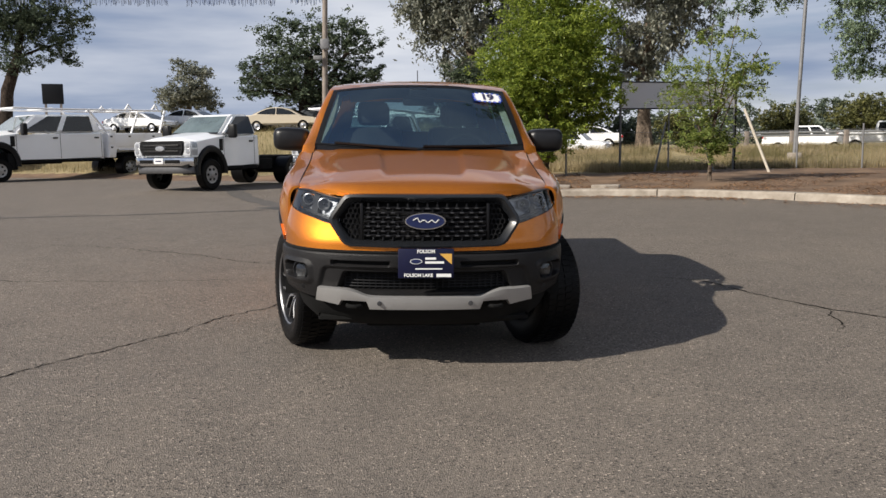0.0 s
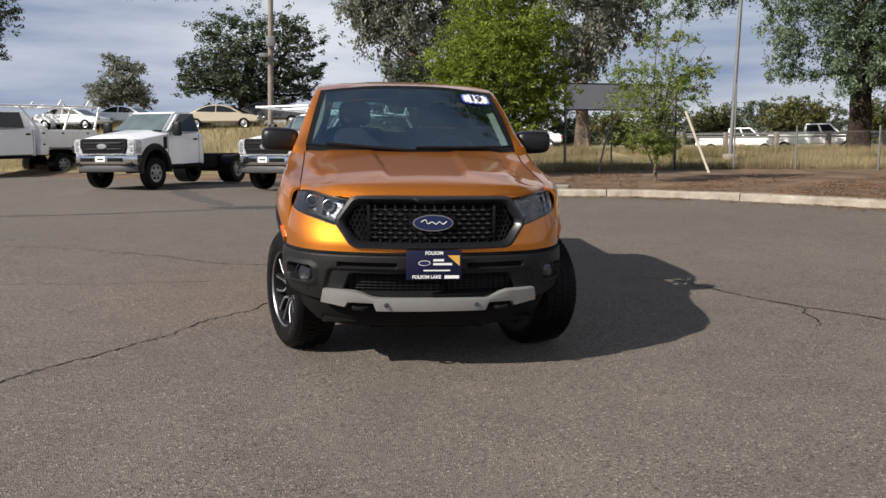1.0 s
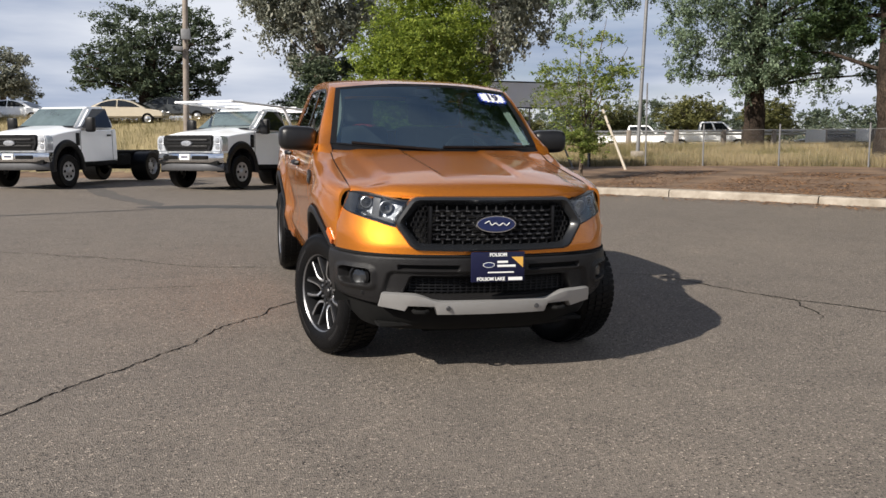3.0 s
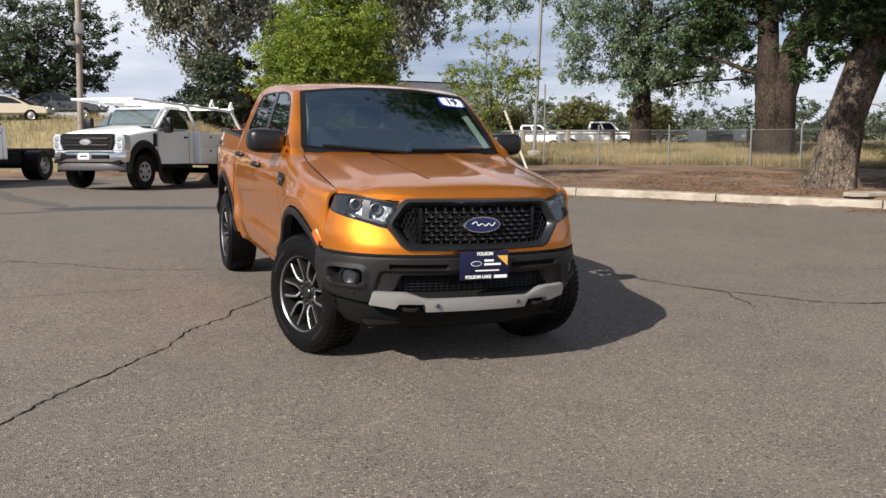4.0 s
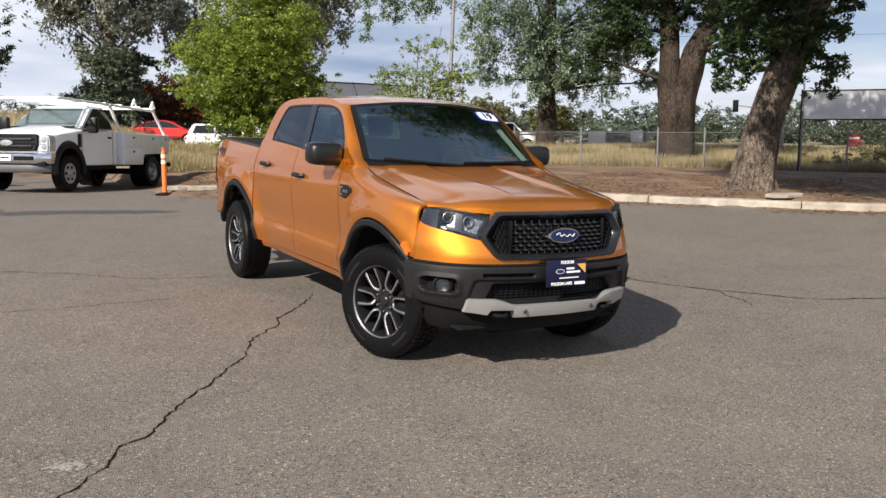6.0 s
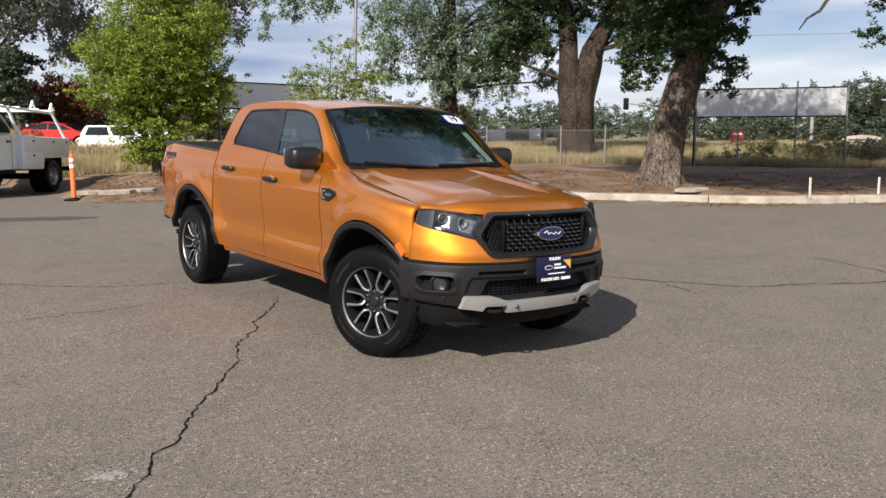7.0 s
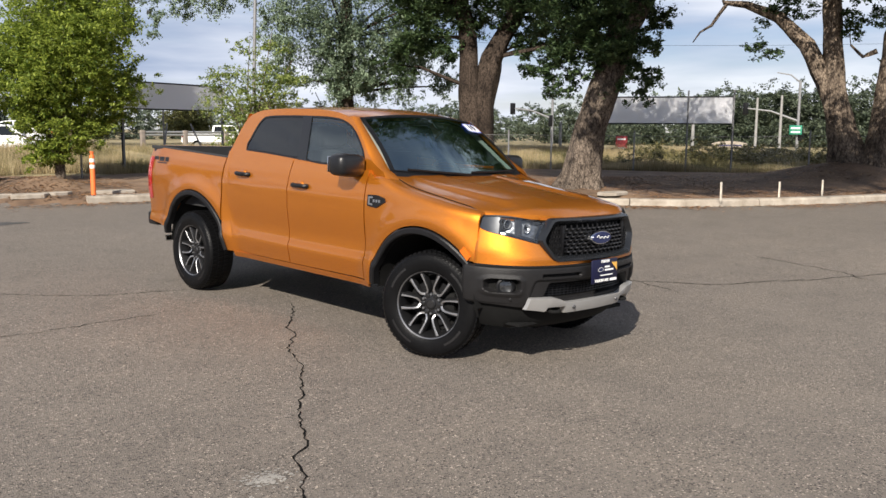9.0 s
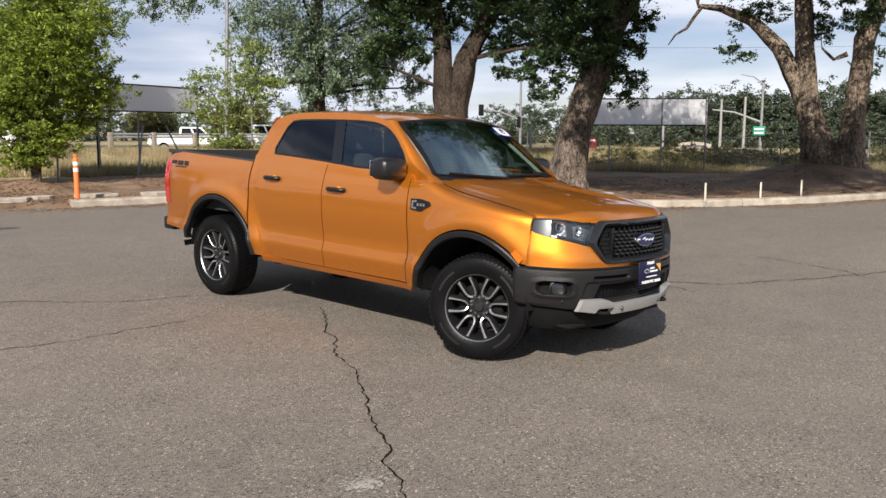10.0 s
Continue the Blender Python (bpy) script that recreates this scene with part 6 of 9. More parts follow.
# wipers
for x0, x1, v1 in ((0.60, 0.02, 0.03), (-0.02, -0.58, 0.03)):
    bm = bmesh.new()
    tube(bm, [screen_at(x0 / 0.715, 0.0) + Vector((0, -0.03, 0.004)), screen_at((x0 + x1) / 1.43, 0.02) + Vector((0, -0.015, 0.006)), screen_at(x1 / 0.715, v1) + Vector((0, -0.012, 0.006))], 0.009, 6)
    part("wiper", bm, BLACKP, TRUCK, "black wiper")
bm = bmesh.new()
rows = []
for j in range(25):
    u = -1 + j / 12
    a = screen_at(u, 0.0)
    rows.append([bm.verts.new(a + Vector((0, 0.01, 0.002))), bm.verts.new(a + Vector((0, -0.02, -0.022))), bm.verts.new(a + Vector((0, -0.09, -0.07)))])
for p, q in zip(rows, rows[1:]):
    for k in range(2):
        bm.faces.new((p[k], p[k + 1], q[k + 1], q[k]))
part("cowl", bm, BLACKP, TRUCK, "black plastic cowl")

# year sticker on the windscreen
n0 = screen_at(0.77, 0.80)
sx = (screen_at(0.80, 0.80) - screen_at(0.78, 0.80)).normalized()
sy = (screen_at(0.79, 0.81) - screen_at(0.79, 0.79)).normalized()
sz = sx.cross(sy).normalized()
STK = Matrix((sx, sy, sz)).transposed().to_4x4()
STK.translation = n0 + sz * 0.009
st = thing("year_sticker", TRUCK.matrix_world @ STK, "white and blue starburst price-year sticker on the windscreen", "sticker")
def burst(hx, hy, spike, n):
    """A rectangle with rounded corners and a spiky edge."""
    out = []
    for k in range(n):
        a = 2 * math.pi * k / n
        c, d = math.cos(a), math.sin(a)
        r = 1.0 / (abs(c) ** 5 + abs(d) ** 5) ** 0.2
        e = spike if k % 2 else -spike
        out.append((c * r * hx + e * c, d * r * hy + e * d))
    return out


bm = bmesh.new()
fill_panel(bm, burst(0.110, 0.062, 0.009, 38), [], lambda x, y: (x, y, 0))
part("blue_burst", bm, STICKBLUE, st, "blue starburst edge", smooth=False)
bm = bmesh.new()
fill_panel(bm, burst(0.096, 0.054, 0.010, 34), [], lambda x, y: (x, y, 0.002))
part("white_burst", bm, INKWHITE, st, smooth=False)
text_mesh("year", "19", 0.102, Matrix.Translation((0, 0, 0.004)), INKDARK, st, "dark year numerals", bold=0.004)

# bonnet
HOOD_C = [(-0.84, 1.052), (-0.80, 1.080), (-0.74, 1.109), (-0.66, 1.133), (-0.56, 1.149), (-0.3, 1.177), (0.0, 1.208), (0.42, 1.258)]
HOOD_F = [(0.0, -0.832), (0.2, -0.822), (0.36, -0.792), (0.46, -0.752), (0.56, -0.688), (0.66, -0.598), (0.745, -0.478)]


def hood_z(x, y):
    ax = abs(x)
    zc, zs = curve_at(HOOD_C, y), curve_at(HOOD_SIDE, y)
    z = zc + (zs - zc) * (ax / 0.745) ** 2.4
    w = 0.045 * (y + 0.7)                              # ridges spread towards the screen
    b = sstep(0.205 + w, 0.250 + w, ax) * (1 - sstep(0.50 + w, 0.60 + w * 0.6, ax))
    return z + 0.017 * b * sstep(-0.70, -0.46, y) * (1 - 0.55 * sstep(0.0, 0.4, y))


bm = bmesh.new()
rows = []
NX, NY = 120, 36
for i in range(NY + 1):
    v = i / NY
    row = []
    for j in range(NX + 1):
        x = -0.745 + 1.49 * j / NX
        yf, yb = curve_at(HOOD_F, abs(x)), 0.40 + 0.115 * (x / 0.745) ** 2
        y = yf + (yb - yf) * v
        z = hood_z(x, y)
        d = y - yf
        z -= 0.028 * max(0, 1 - d / 0.07) ** 2
        row.append(bm.verts.new((x, y, z)))
    rows.append(row)
for p, q in zip(rows, rows[1:]):
    for j in range(NX):
        bm.faces.new((p[j], p[j + 1], q[j + 1], q[j]))
r = bmesh.ops.extrude_edge_only(bm, edges=[e for e in bm.edges if e.is_boundary])
for v in r["geom"]:
    if isinstance(v, bmesh.types.BMVert):
        v.co.z -= 0.03
BONNET = part("bonnet", bm, ORANGE, TRUCK, "orange bonnet with raised ridges", angle=30)
for s in (-1, 1):
    bm = bmesh.new()
    tube(bm, [(s * 0.7485, -0.46 + 0.92 * k / 20, curve_at(HOOD_SIDE, -0.46 + 0.92 * k / 20) + 0.0005 - 0.012 * max(0, 1 - k / 3)) for k in range(21)], 0.0032, 5)
    part("bonnet_gap", bm, UNDER, BONNET, "dark shut line")
bm = bmesh.new()
box(bm, -0.72, 0.72, -0.60, 0.36, 0.95, 1.03, 0.02)
part("engine_bay", bm, UNDER, TRUCK)

# front end: plan curve from the centre line to the arch
NOSE_X = [(0, 0), (0.18, 0.2), (0.36, 0.4), (0.48, 0.52), (0.58, 0.62), (0.70, 0.72), (0.82, 0.790), (0.93, 0.828), (1.0, 0.842), (1.1, 0.853)]
NOSE_Y = [(0, -0.888), (0.18, -0.878), (0.36, -0.845), (0.48, -0.806), (0.58, -0.755), (0.70, -0.668), (0.82, -0.560), (0.93, -0.465), (1.0, -0.405), (1.1, -0.33)]
NOSE_OUT = [(0.40, -0.045), (0.46, -0.012), (0.55, 0.010), (0.66, 0.016), (0.715, 0.010), (0.73, 0.0), (0.80, 0.0), (0.90, -0.018), (1.0, -0.045), (1.06, -0.065)]
NOSE_TILT = [(0.40, -0.045), (0.46, -0.012), (0.55, 0.010), (0.66, 0.016), (0.715, 0.012), (0.73, 0.006), (0.765, 0.006), (0.80, -0.003), (0.85, -0.019), (0.90, -0.032), (1.0, -0.054), (1.06, -0.070)]


def nose(t, z, extra=0.0):
    """A place on the nose, t along its plan curve (negative on the right side)."""
    s, a = (1 if t >= 0 else -1), abs(t)
    x, y = curve_at(NOSE_X, a), curve_at(NOSE_Y, a)
    dx, dy = curve_at(NOSE_X, a + 0.01) - curve_at(NOSE_X, max(0, a - 0.01)), curve_at(NOSE_Y, a + 0.01) - curve_at(NOSE_Y, max(0, a - 0.01))
    l = math.hypot(dx, dy)
    u = sstep(0.55, 0.85, a)
    o = curve_at(NOSE_TILT, z) * (1 - u) + curve_at(NOSE_OUT, z) * u + extra
    return Vector((s * (x + dy / l * o), y - dx / l * o, z))


def nose_t(x):
    """The t at which the plan curve is x from the centre."""
    lo, hi = 0.0, 1.1
    for _ in range(30):
        m = (lo + hi) / 2
        lo, hi = (m, hi) if curve_at(NOSE_X, m) < x else (lo, m)
    return lo


# painted fascia under the lamps and below the grille
LAMP_LOW = [(0.44, 0.868), (0.54, 0.872), (0.66, 0.900), (0.78, 0.935), (0.815, 0.953), (0.84, 0.99)]
LAMP_TOP = [(0.40, 1.018), (0.50, 1.020), (0.64, 1.040), (0.76, 1.054), (0.812, 1.052), (0.84, 1.035)]


def fascia_top(t):
    x = curve_at(NOSE_X, t)
    if x < 0.38:
        return 0.757
    if x < 0.56:
        return 0.757 + (0.872 - 0.757) * sstep(0.38, 0.545, x)
    return curve_at(LAMP_LOW, x)


bm = bmesh.new()
cols = []
NT, NZ = 80, 10
for i in range(NT + 1):
    t = -0.935 + 1.87 * i / NT
    top = fascia_top(abs(t))
    cols.append([bm.verts.new(nose(t, 0.728 + (top - 0.728) * j / NZ)) for j in range(NZ + 1)])
for p, q in zip(cols, cols[1:]):
    for j in range(NZ):
        bm.faces.new((p[j], q[j], q[j + 1], p[j + 1]))
r = bmesh.ops.extrude_edge_only(bm, edges=[e for e in bm.edges if e.is_boundary])
for v in r["geom"]:
    if isinstance(v, bmesh.types.BMVert):
        v.co.y += 0.03
        v.co.x *= 0.985
part("front_fascia", bm, ORANGE, TRUCK, angle=40)
# nose strip between bonnet and grille
bm = bmesh.new()
cols = []
for i in range(41):
    x = -0.50 + i / 40
    yf = curve_at(HOOD_F, abs(x))
    cols.append([bm.verts.new((x, yf + 0.03, 1.052)), bm.verts.new((x, yf + 0.002, 1.046)), bm.verts.new((x, yf - 0.012, 1.030)), bm.verts.new((x, yf + 0.02, 1.012))])
for p, q in zip(cols, cols[1:]):
    for j in range(3):
        bm.faces.new((p[j], q[j], q[j + 1], p[j + 1]))
part("nose_strip", bm, ORANGE, TRUCK, angle=60)

# bumper with recesses
def soft_box(x, z, x0, x1, z0, z1, r=0.02, soft=0.006):
    """1 inside a rounded rectangle, 0 outside, with a short slope between."""
    dx, dz = max(x0 + r - x, x - x1 + r), max(z0 + r - z, z - z1 + r)
    d = math.hypot(max(dx, 0), max(dz, 0)) + min(max(dx, dz), 0) - r
    return 1 - sstep(-soft, soft, d)


def bumper_depth(x, z):
    """How far the bumper's skin is set back, and whether it is black there."""
    inner = soft_box(x, z, -1, 0.610 - 0.30 * (z - 0.5), 0.40, 0.628, 0.02, 0.010)
    intake = soft_box(x, z, -1, 0.505 - 0.42 * (z - 0.5), 0.497, 0.603, 0.012)
    slot = soft_box(x, z, 0.20, 0.525, 0.644, 0.668, 0.010, 0.005)
    fog = soft_box(x, z, 0.664, 0.800, 0.548, 0.634, 0.026)
    pod = soft_box(x, z, 0.640, 0.812, 0.522, 0.652, 0.036, 0.016) - fog
    lip = sstep(0.700, 0.718, z)
    d = 0.020 * inner + 0.055 * intake * inner + 0.03 * slot + 0.052 * fog - 0.013 * max(0.0, pod) + 0.012 * lip * lip
    return d, max(intake, slot, fog) > 0.6


zs = [0.44 + 0.278 * j / 62 for j in range(63)]
tx = [1.02 * j / 150 for j in range(151)]
ts = [-t for t in reversed(tx) if t > 0] + tx
bm = bmesh.new()
cols = []
for t in ts:
    x, col = curve_at(NOSE_X, abs(t)), []
    for z in zs:
        d, black = bumper_depth(x, z)
        v = bm.verts.new(nose(t, z, -d))
        if z < 0.47:
            v.co.z += 0.02 * sstep(0.6, 0.84, x)
        col.append((v, black))
    cols.append(col)
for p, q in zip(cols, cols[1:]):
    for j in range(len(zs) - 1):
        f = bm.faces.new((p[j][0], q[j][0], q[j + 1][0], p[j + 1][0]))
        if p[j][1] and q[j + 1][1]:
            f.material_index = 1
r = bmesh.ops.extrude_edge_only(bm, edges=[e for e in bm.edges if e.is_boundary])
for v in r["geom"]:
    if isinstance(v, bmesh.types.BMVert):
        v.co.y += 0.04
        v.co.x *= 0.97
BUMPER = part("front_bumper", bm, GREYP, TRUCK, "dark grey plastic front bumper", angle=50)
BUMPER.data.materials.append(UNDER)
bm = bmesh.new()
cols = []
for i in range(61):
    t = -0.93 + 1.86 * i / 60
    cols.append([bm.verts.new(nose(t, z, e)) for z, e in ((0.716, -0.02), (0.717, 0.0), (0.730, 0.0), (0.731, -0.02))])
for p, q in zip(cols, cols[1:]):
    for j in range(3):
        bm.faces.new((p[j], q[j], q[j + 1], p[j + 1]))
part("bumper_seam", bm, UNDER, TRUCK)
# lower mesh inside the intake
bm = bmesh.new()
for k in range(27):
    x = -0.455 + 0.035 * k
    y = curve_at(NOSE_Y, nose_t(abs(x))) + 0.058
    box(bm, x - 0.004, x + 0.004, y, y + 0.008, 0.503, 0.586)
for z in (0.515, 0.532, 0.549, 0.566, 0.580):
    pts = [(x, curve_at(NOSE_Y, nose_t(abs(x))) + 0.060, z) for x in [-0.47 + 0.047 * k for k in range(21)]]
    tube(bm, pts, 0.004, 5)
part("intake_mesh", bm, GRILLE, BUMPER, "black plastic intake mesh")
# silver skid strip
bm = bmesh.new()
SK_TOP = [(0.0, 0.468), (0.28, 0.468), (0.33, 0.474), (0.43, 0.508), (0.60, 0.512)]
cols = []
xs_ = sorted({0.0, 0.1, 0.2, 0.28, 0.3, 0.312, 0.33, 0.34, 0.38, 0.43, 0.45, 0.472, 0.49, 0.51, 0.56, 0.60})
for x in [-v for v in reversed(xs_) if v > 0] + xs_:
    a = abs(x)
    lo = 0.387 if a <= 0.312 else (0.436 if 0.33 <= a <= 0.472 else (0.436 if a < 0.33 else 0.405 + 0.02 * (a - 0.49) / 0.11))
    hi = curve_at(SK_TOP, a)
    col = []
    for k, e in ((0, 0.0), (0.06, 0.022), (0.5, 0.028), (0.94, 0.022), (1.0, 0.0)):
        z = lo + (hi - lo) * k
        p = nose(math.copysign(nose_t(a + 0.022 * (1 - k) * (a > 0.59)), x), max(z, 0.46), e)
        p.z = z
        p.y += 0.015 * max(0, (0.46 - z) / 0.07)
        col.append(bm.verts.new(p))
    cols.append(col)
for p, q in zip(cols, cols[1:]):
    for j in range(4):
        bm.faces.new((p[j], q[j], q[j + 1], p[j + 1]))
r = bmesh.ops.extrude_edge_only(bm, edges=[e for e in bm.edges if e.is_boundary])
for v in r["geom"]:
    if isinstance(v, bmesh.types.BMVert):
        v.co.y += 0.03
part("skid_strip", bm, SILVER, BUMPER, "silver bumper skid strip", angle=35)
for x in (-0.70, -0.255, 0.255, 0.70):
    z = 0.43 if abs(x) < 0.5 else 0.50
    bm = bmesh.new()
    lathe(bm, [(0.0, 0.0), (0.012, 0.0), (0.0135, 0.002), (0.014, 0.012)], 14, "y")
    p = nose(math.copysign(nose_t(abs(x)), x), max(z, 0.46), 0.0305 if abs(x) < 0.5 else 0.002)
    bmesh.ops.translate(bm, verts=bm.verts, vec=(p.x, p.y + 0.001, z))
    part("parking_sensor", bm, GREYP if abs(x) > 0.5 else NIB, BUMPER)
for s in (-1, 1):
    # tow hooks
    bm = bmesh.new()
    pts = dense([(s * 0.365, -0.72, 0.41), (s * 0.365, -0.835, 0.408), (s * 0.40, -0.862, 0.408), (s * 0.44, -0.835, 0.408), (s * 0.44, -0.72, 0.41)], 14)
    tube(bm, pts, 0.012, 8)
    part("tow_hook", bm, UNDER, BUMPER, "black tow hook")
    # fog lamps
    c = nose(s * nose_t(0.731), 0.584, -0.038)
    q = Vector((s * 0.62, -0.78, 0)).to_track_quat("Y", "Z").to_matrix().to_4x4()
    q.translation = c
    bm = bmesh.new()
    lathe(bm, [(0.062, 0.0), (0.064, 0.016), (0.052, 0.024), (0.044, 0.014)], 28, "y")
    bmesh.ops.transform(bm, verts=bm.verts, matrix=q)
    fog = part("fog_lamp", bm, BLACKP, TRUCK, "round fog lamp in a black bezel")
    bm = bmesh.new()
    lathe(bm, [(0.0, 0.004), (0.020, 0.006), (0.044, 0.016)], 24, "y")
    bmesh.ops.transform(bm, verts=bm.verts, matrix=q)
    part("reflector", bm, SMOKED, fog)
    bm = bmesh.new()
    lathe(bm, [(0.0, 0.026), (0.03, 0.024), (0.044, 0.017)], 24, "y")
    bmesh.ops.transform(bm, verts=bm.verts, matrix=q)
    o = part("lens", bm, LENS_CLEAR, fog)
    o.visible_shadow = False

    # head lamp: housing, reflectors, clear lens
    def lamp(x, v, e=0.0):
        t = nose_t(x)
        lo, hi = curve_at(LAMP_LOW, x), curve_at(LAMP_TOP, x)
        return nose(s * t, lo + (hi - lo) * v, e)

    def lamp_sheet(name, material, x0, x1, v0, v1, e, parent, label="", n=16, m=6, rim=0.0):
        bm = bmesh.new()
        rows = [[bm.verts.new(lamp(x0 + (x1 - x0) * i / n, v0 + (v1 - v0) * j / m, e)) for j in range(m + 1)] for i in range(n + 1)]
        for p, q in zip(rows, rows[1:]):
            for j in range(m):
                bm.faces.new((p[j], q[j], q[j + 1], p[j + 1]))
        if rim:
            r = bmesh.ops.extrude_edge_only(bm, edges=[ed for ed in bm.edges if ed.is_boundary])
            for vv in r["geom"]:
                if isinstance(vv, bmesh.types.BMVert):
                    vv.co.y += rim * 0.8
                    vv.co.x -= s * rim * 0.6
        return part(name, bm, material, parent, label)
    lampo = lamp_sheet("headlamp", LAMPGREY, 0.492, 0.832, 0.0, 1.0, -0.055, TRUCK, "headlamp with chrome reflectors under a clear lens")
    ln = lamp_sheet("lens", LENS_CLEAR, 0.492, 0.832, 0.0, 1.0, 0.0, lampo, rim=0.0, n=24)
    ln.visible_shadow = False
    for v0, v1 in ((0.0, 0.03), (0.96, 1.0)):
        lamp_sheet("lens_rim", BLACKP, 0.492, 0.832, v0, v1, 0.002, lampo, n=24, m=1, rim=0.05)
    lamp_sheet("chrome_bar", SMOKED, 0.50, 0.74, 0.10, 0.18, -0.022, lampo, "smoked light bar", rim=0.03)
    for x, rad in ((0.735, 0.030), (0.62, 0.033)):
        cc = lamp(x, 0.58, -0.030)
        d = Vector((s * (0.25 if x > 0.7 else 0.15), -1, 0)).normalized()
        qq = d.to_track_quat("Y", "Z").to_matrix().to_4x4()
        qq.translation = cc
        bm = bmesh.new()
        lathe(bm, [(0.0, -0.03), (rad * 0.5, -0.022), (rad * 0.9, -0.004), (rad, 0.006), (rad * 1.12, 0.004)], 26, "y")
        bmesh.ops.transform(bm, verts=bm.verts, matrix=qq)
        part("reflector", bm, SATIN, lampo)
        bm = bmesh.new()
        lathe(bm, [(0.0, 0.002), (rad * 0.25, -0.001), (rad * 0.36, -0.012), (rad * 0.36, -0.025)], 20, "y")
        bmesh.ops.transform(bm, verts=bm.verts, matrix=qq)
        part("projector", bm, CARGLASS, lampo)
    lamp_sheet("inner_bezel", SMOKED, 0.50, 0.80, 0.87, 0.95, -0.02, lampo, rim=0.03)
    lamp_sheet("inner_bezel", SMOKED, 0.768, 0.832, 0.0, 1.0, -0.010, lampo, n=8)
    lamp_sheet("inner_bezel", SMOKED, 0.655, 0.695, 0.1, 0.95, -0.025, lampo, rim=0.03, n=4)


# grille
def grille_y(x, z):
    return -0.897 + 0.155 * (z - 0.75) + 0.31 * x * x


HEX = [(0.0, 1.046), (0.25, 1.046), (0.425, 1.044), (0.452, 1.037), (0.470, 1.022), (0.534, 0.925), (0.545, 0.900), (0.540, 0.876), (0.474, 0.778), (0.452, 0.760), (0.42, 0.751), (0.2, 0.748), (0.0, 0.748)]
HEXI = [(0.0, 0.996), (0.25, 0.996), (0.392, 0.994), (0.412, 0.988), (0.424, 0.976), (0.478, 0.915), (0.484, 0.899), (0.480, 0.880), (0.428, 0.806), (0.412, 0.794), (0.39, 0.788), (0.2, 0.786), (0.0, 0.786)]
GR = None
bm = bmesh.new()
rings = []
loop = HEX + [(-x, z) for x, z in reversed(HEX[1:-1])]
loopi = HEXI + [(-x, z) for x, z in reversed(HEXI[1:-1])]
n = len(loop)
prof = [(0.0, 0.05), (0.0, -0.002), (0.07, -0.022), (0.34, -0.026), (0.42, -0.022), (0.92, 0.008), (1.0, 0.016), (1.0, 0.06)]
for f, d in prof:
    ring = []
    for (x, z), (xi, zi) in zip(loop, loopi):
        px, pz = x + (xi - x) * f, z + (zi - z) * f
        ring.append(bm.verts.new((px, grille_y(px, pz) + d, pz)))
    rings.append(ring)
for p, q in zip(rings, rings[1:]):
    for k in range(n):
        bm.faces.new((p[k], p[(k + 1) % n], q[(k + 1) % n], q[k]))
GR = part("grille", bm, FRAMEGREY, TRUCK, "black honeycomb grille in a dark grey frame", angle=30)
bm = bmesh.new()
fill_panel(bm, loopi, [], lambda x, z: (x, grille_y(x, z) + 0.055, z))
part("grille_backing", bm, UNDER, GR)
bm = bmesh.new()
nr = 8
for k in range(1, nr):
    z = 0.788 + (0.992 - 0.788) * k / nr
    pts = [(-0.345 + 0.69 * i / 24, grille_y(-0.345 + 0.69 * i / 24, z) + 0.006 + 0.004 * (i % 2), z + 0.003 * (1 if (i + k) % 2 else -1)) for i in range(25)]
    tube(bm, pts, 0.0065, 6)
for k in range(nr):
    z0, z1 = 0.788 + 0.204 * k / nr / 0.999, 0.788 + 0.204 * (k + 1) / nr
    for i in range(13):
        x = -0.345 + 0.69 * (i + (0.5 if k % 2 else 0.0)) / 12.5
        if abs(x) < 0.345:
            tube(bm, [(x, grille_y(x, z0) + 0.012, z0), (x, grille_y(x, z1) + 0.012, z1)], 0.006, 5)
part("grille_mesh", bm, GRILLE, GR, "moulded black grille mesh")
# bright nibs of the mesh
bm = bmesh.new()
for k in range(1, nr):
    z = 0.788 + 0.204 * k / nr
    for i in range(13):
        x = -0.345 + 0.69 * (i + (0.5 if k % 2 else 0.0)) / 12.5
        if abs(x) < 0.335 and not (abs(x) < 0.13 and abs(z - 0.898) < 0.05):
            y = grille_y(x, z)
            box(bm, x - 0.011, x + 0.011, y - 0.003, y + 0.004, z - 0.004, z + 0.0035, 0.002, seg=1)
tagged(part("grille_nib", bm, NIB, GR, "small satin nibs on the mesh"), kind="stuff")
for s in (-1, 1):
    bm = bmesh.new()
    box(bm, s * 0.356 - 0.008, s * 0.356 + 0.008, grille_y(0.356, 0.9) - 0.004, grille_y(0.356, 0.9) + 0.03, 0.785, 0.993, 0.004)
    part("grille_divider", bm, GRILLE, GR)
    bm = bmesh.new()
    for r_ in range(7):
        for c_ in range(4):
            x, z = 0.378 + 0.027 * c_ + (0.0135 if r_ % 2 else 0), 0.803 + 0.029 * r_
            if x > 0.462 - abs(z - 0.893) * 0.45:
                continue
            pts = [(s * (x + 0.0135 * math.cos(math.pi / 6 + math.pi * k / 3)), grille_y(x, z) + 0.016, z + 0.0155 * math.sin(math.pi / 6 + math.pi * k / 3)) for k in range(7)]
            tube(bm, pts, 0.0035, 4, cap=False)
    part("honeycomb", bm, BLACKP, GR, "dark grey honeycomb corner")
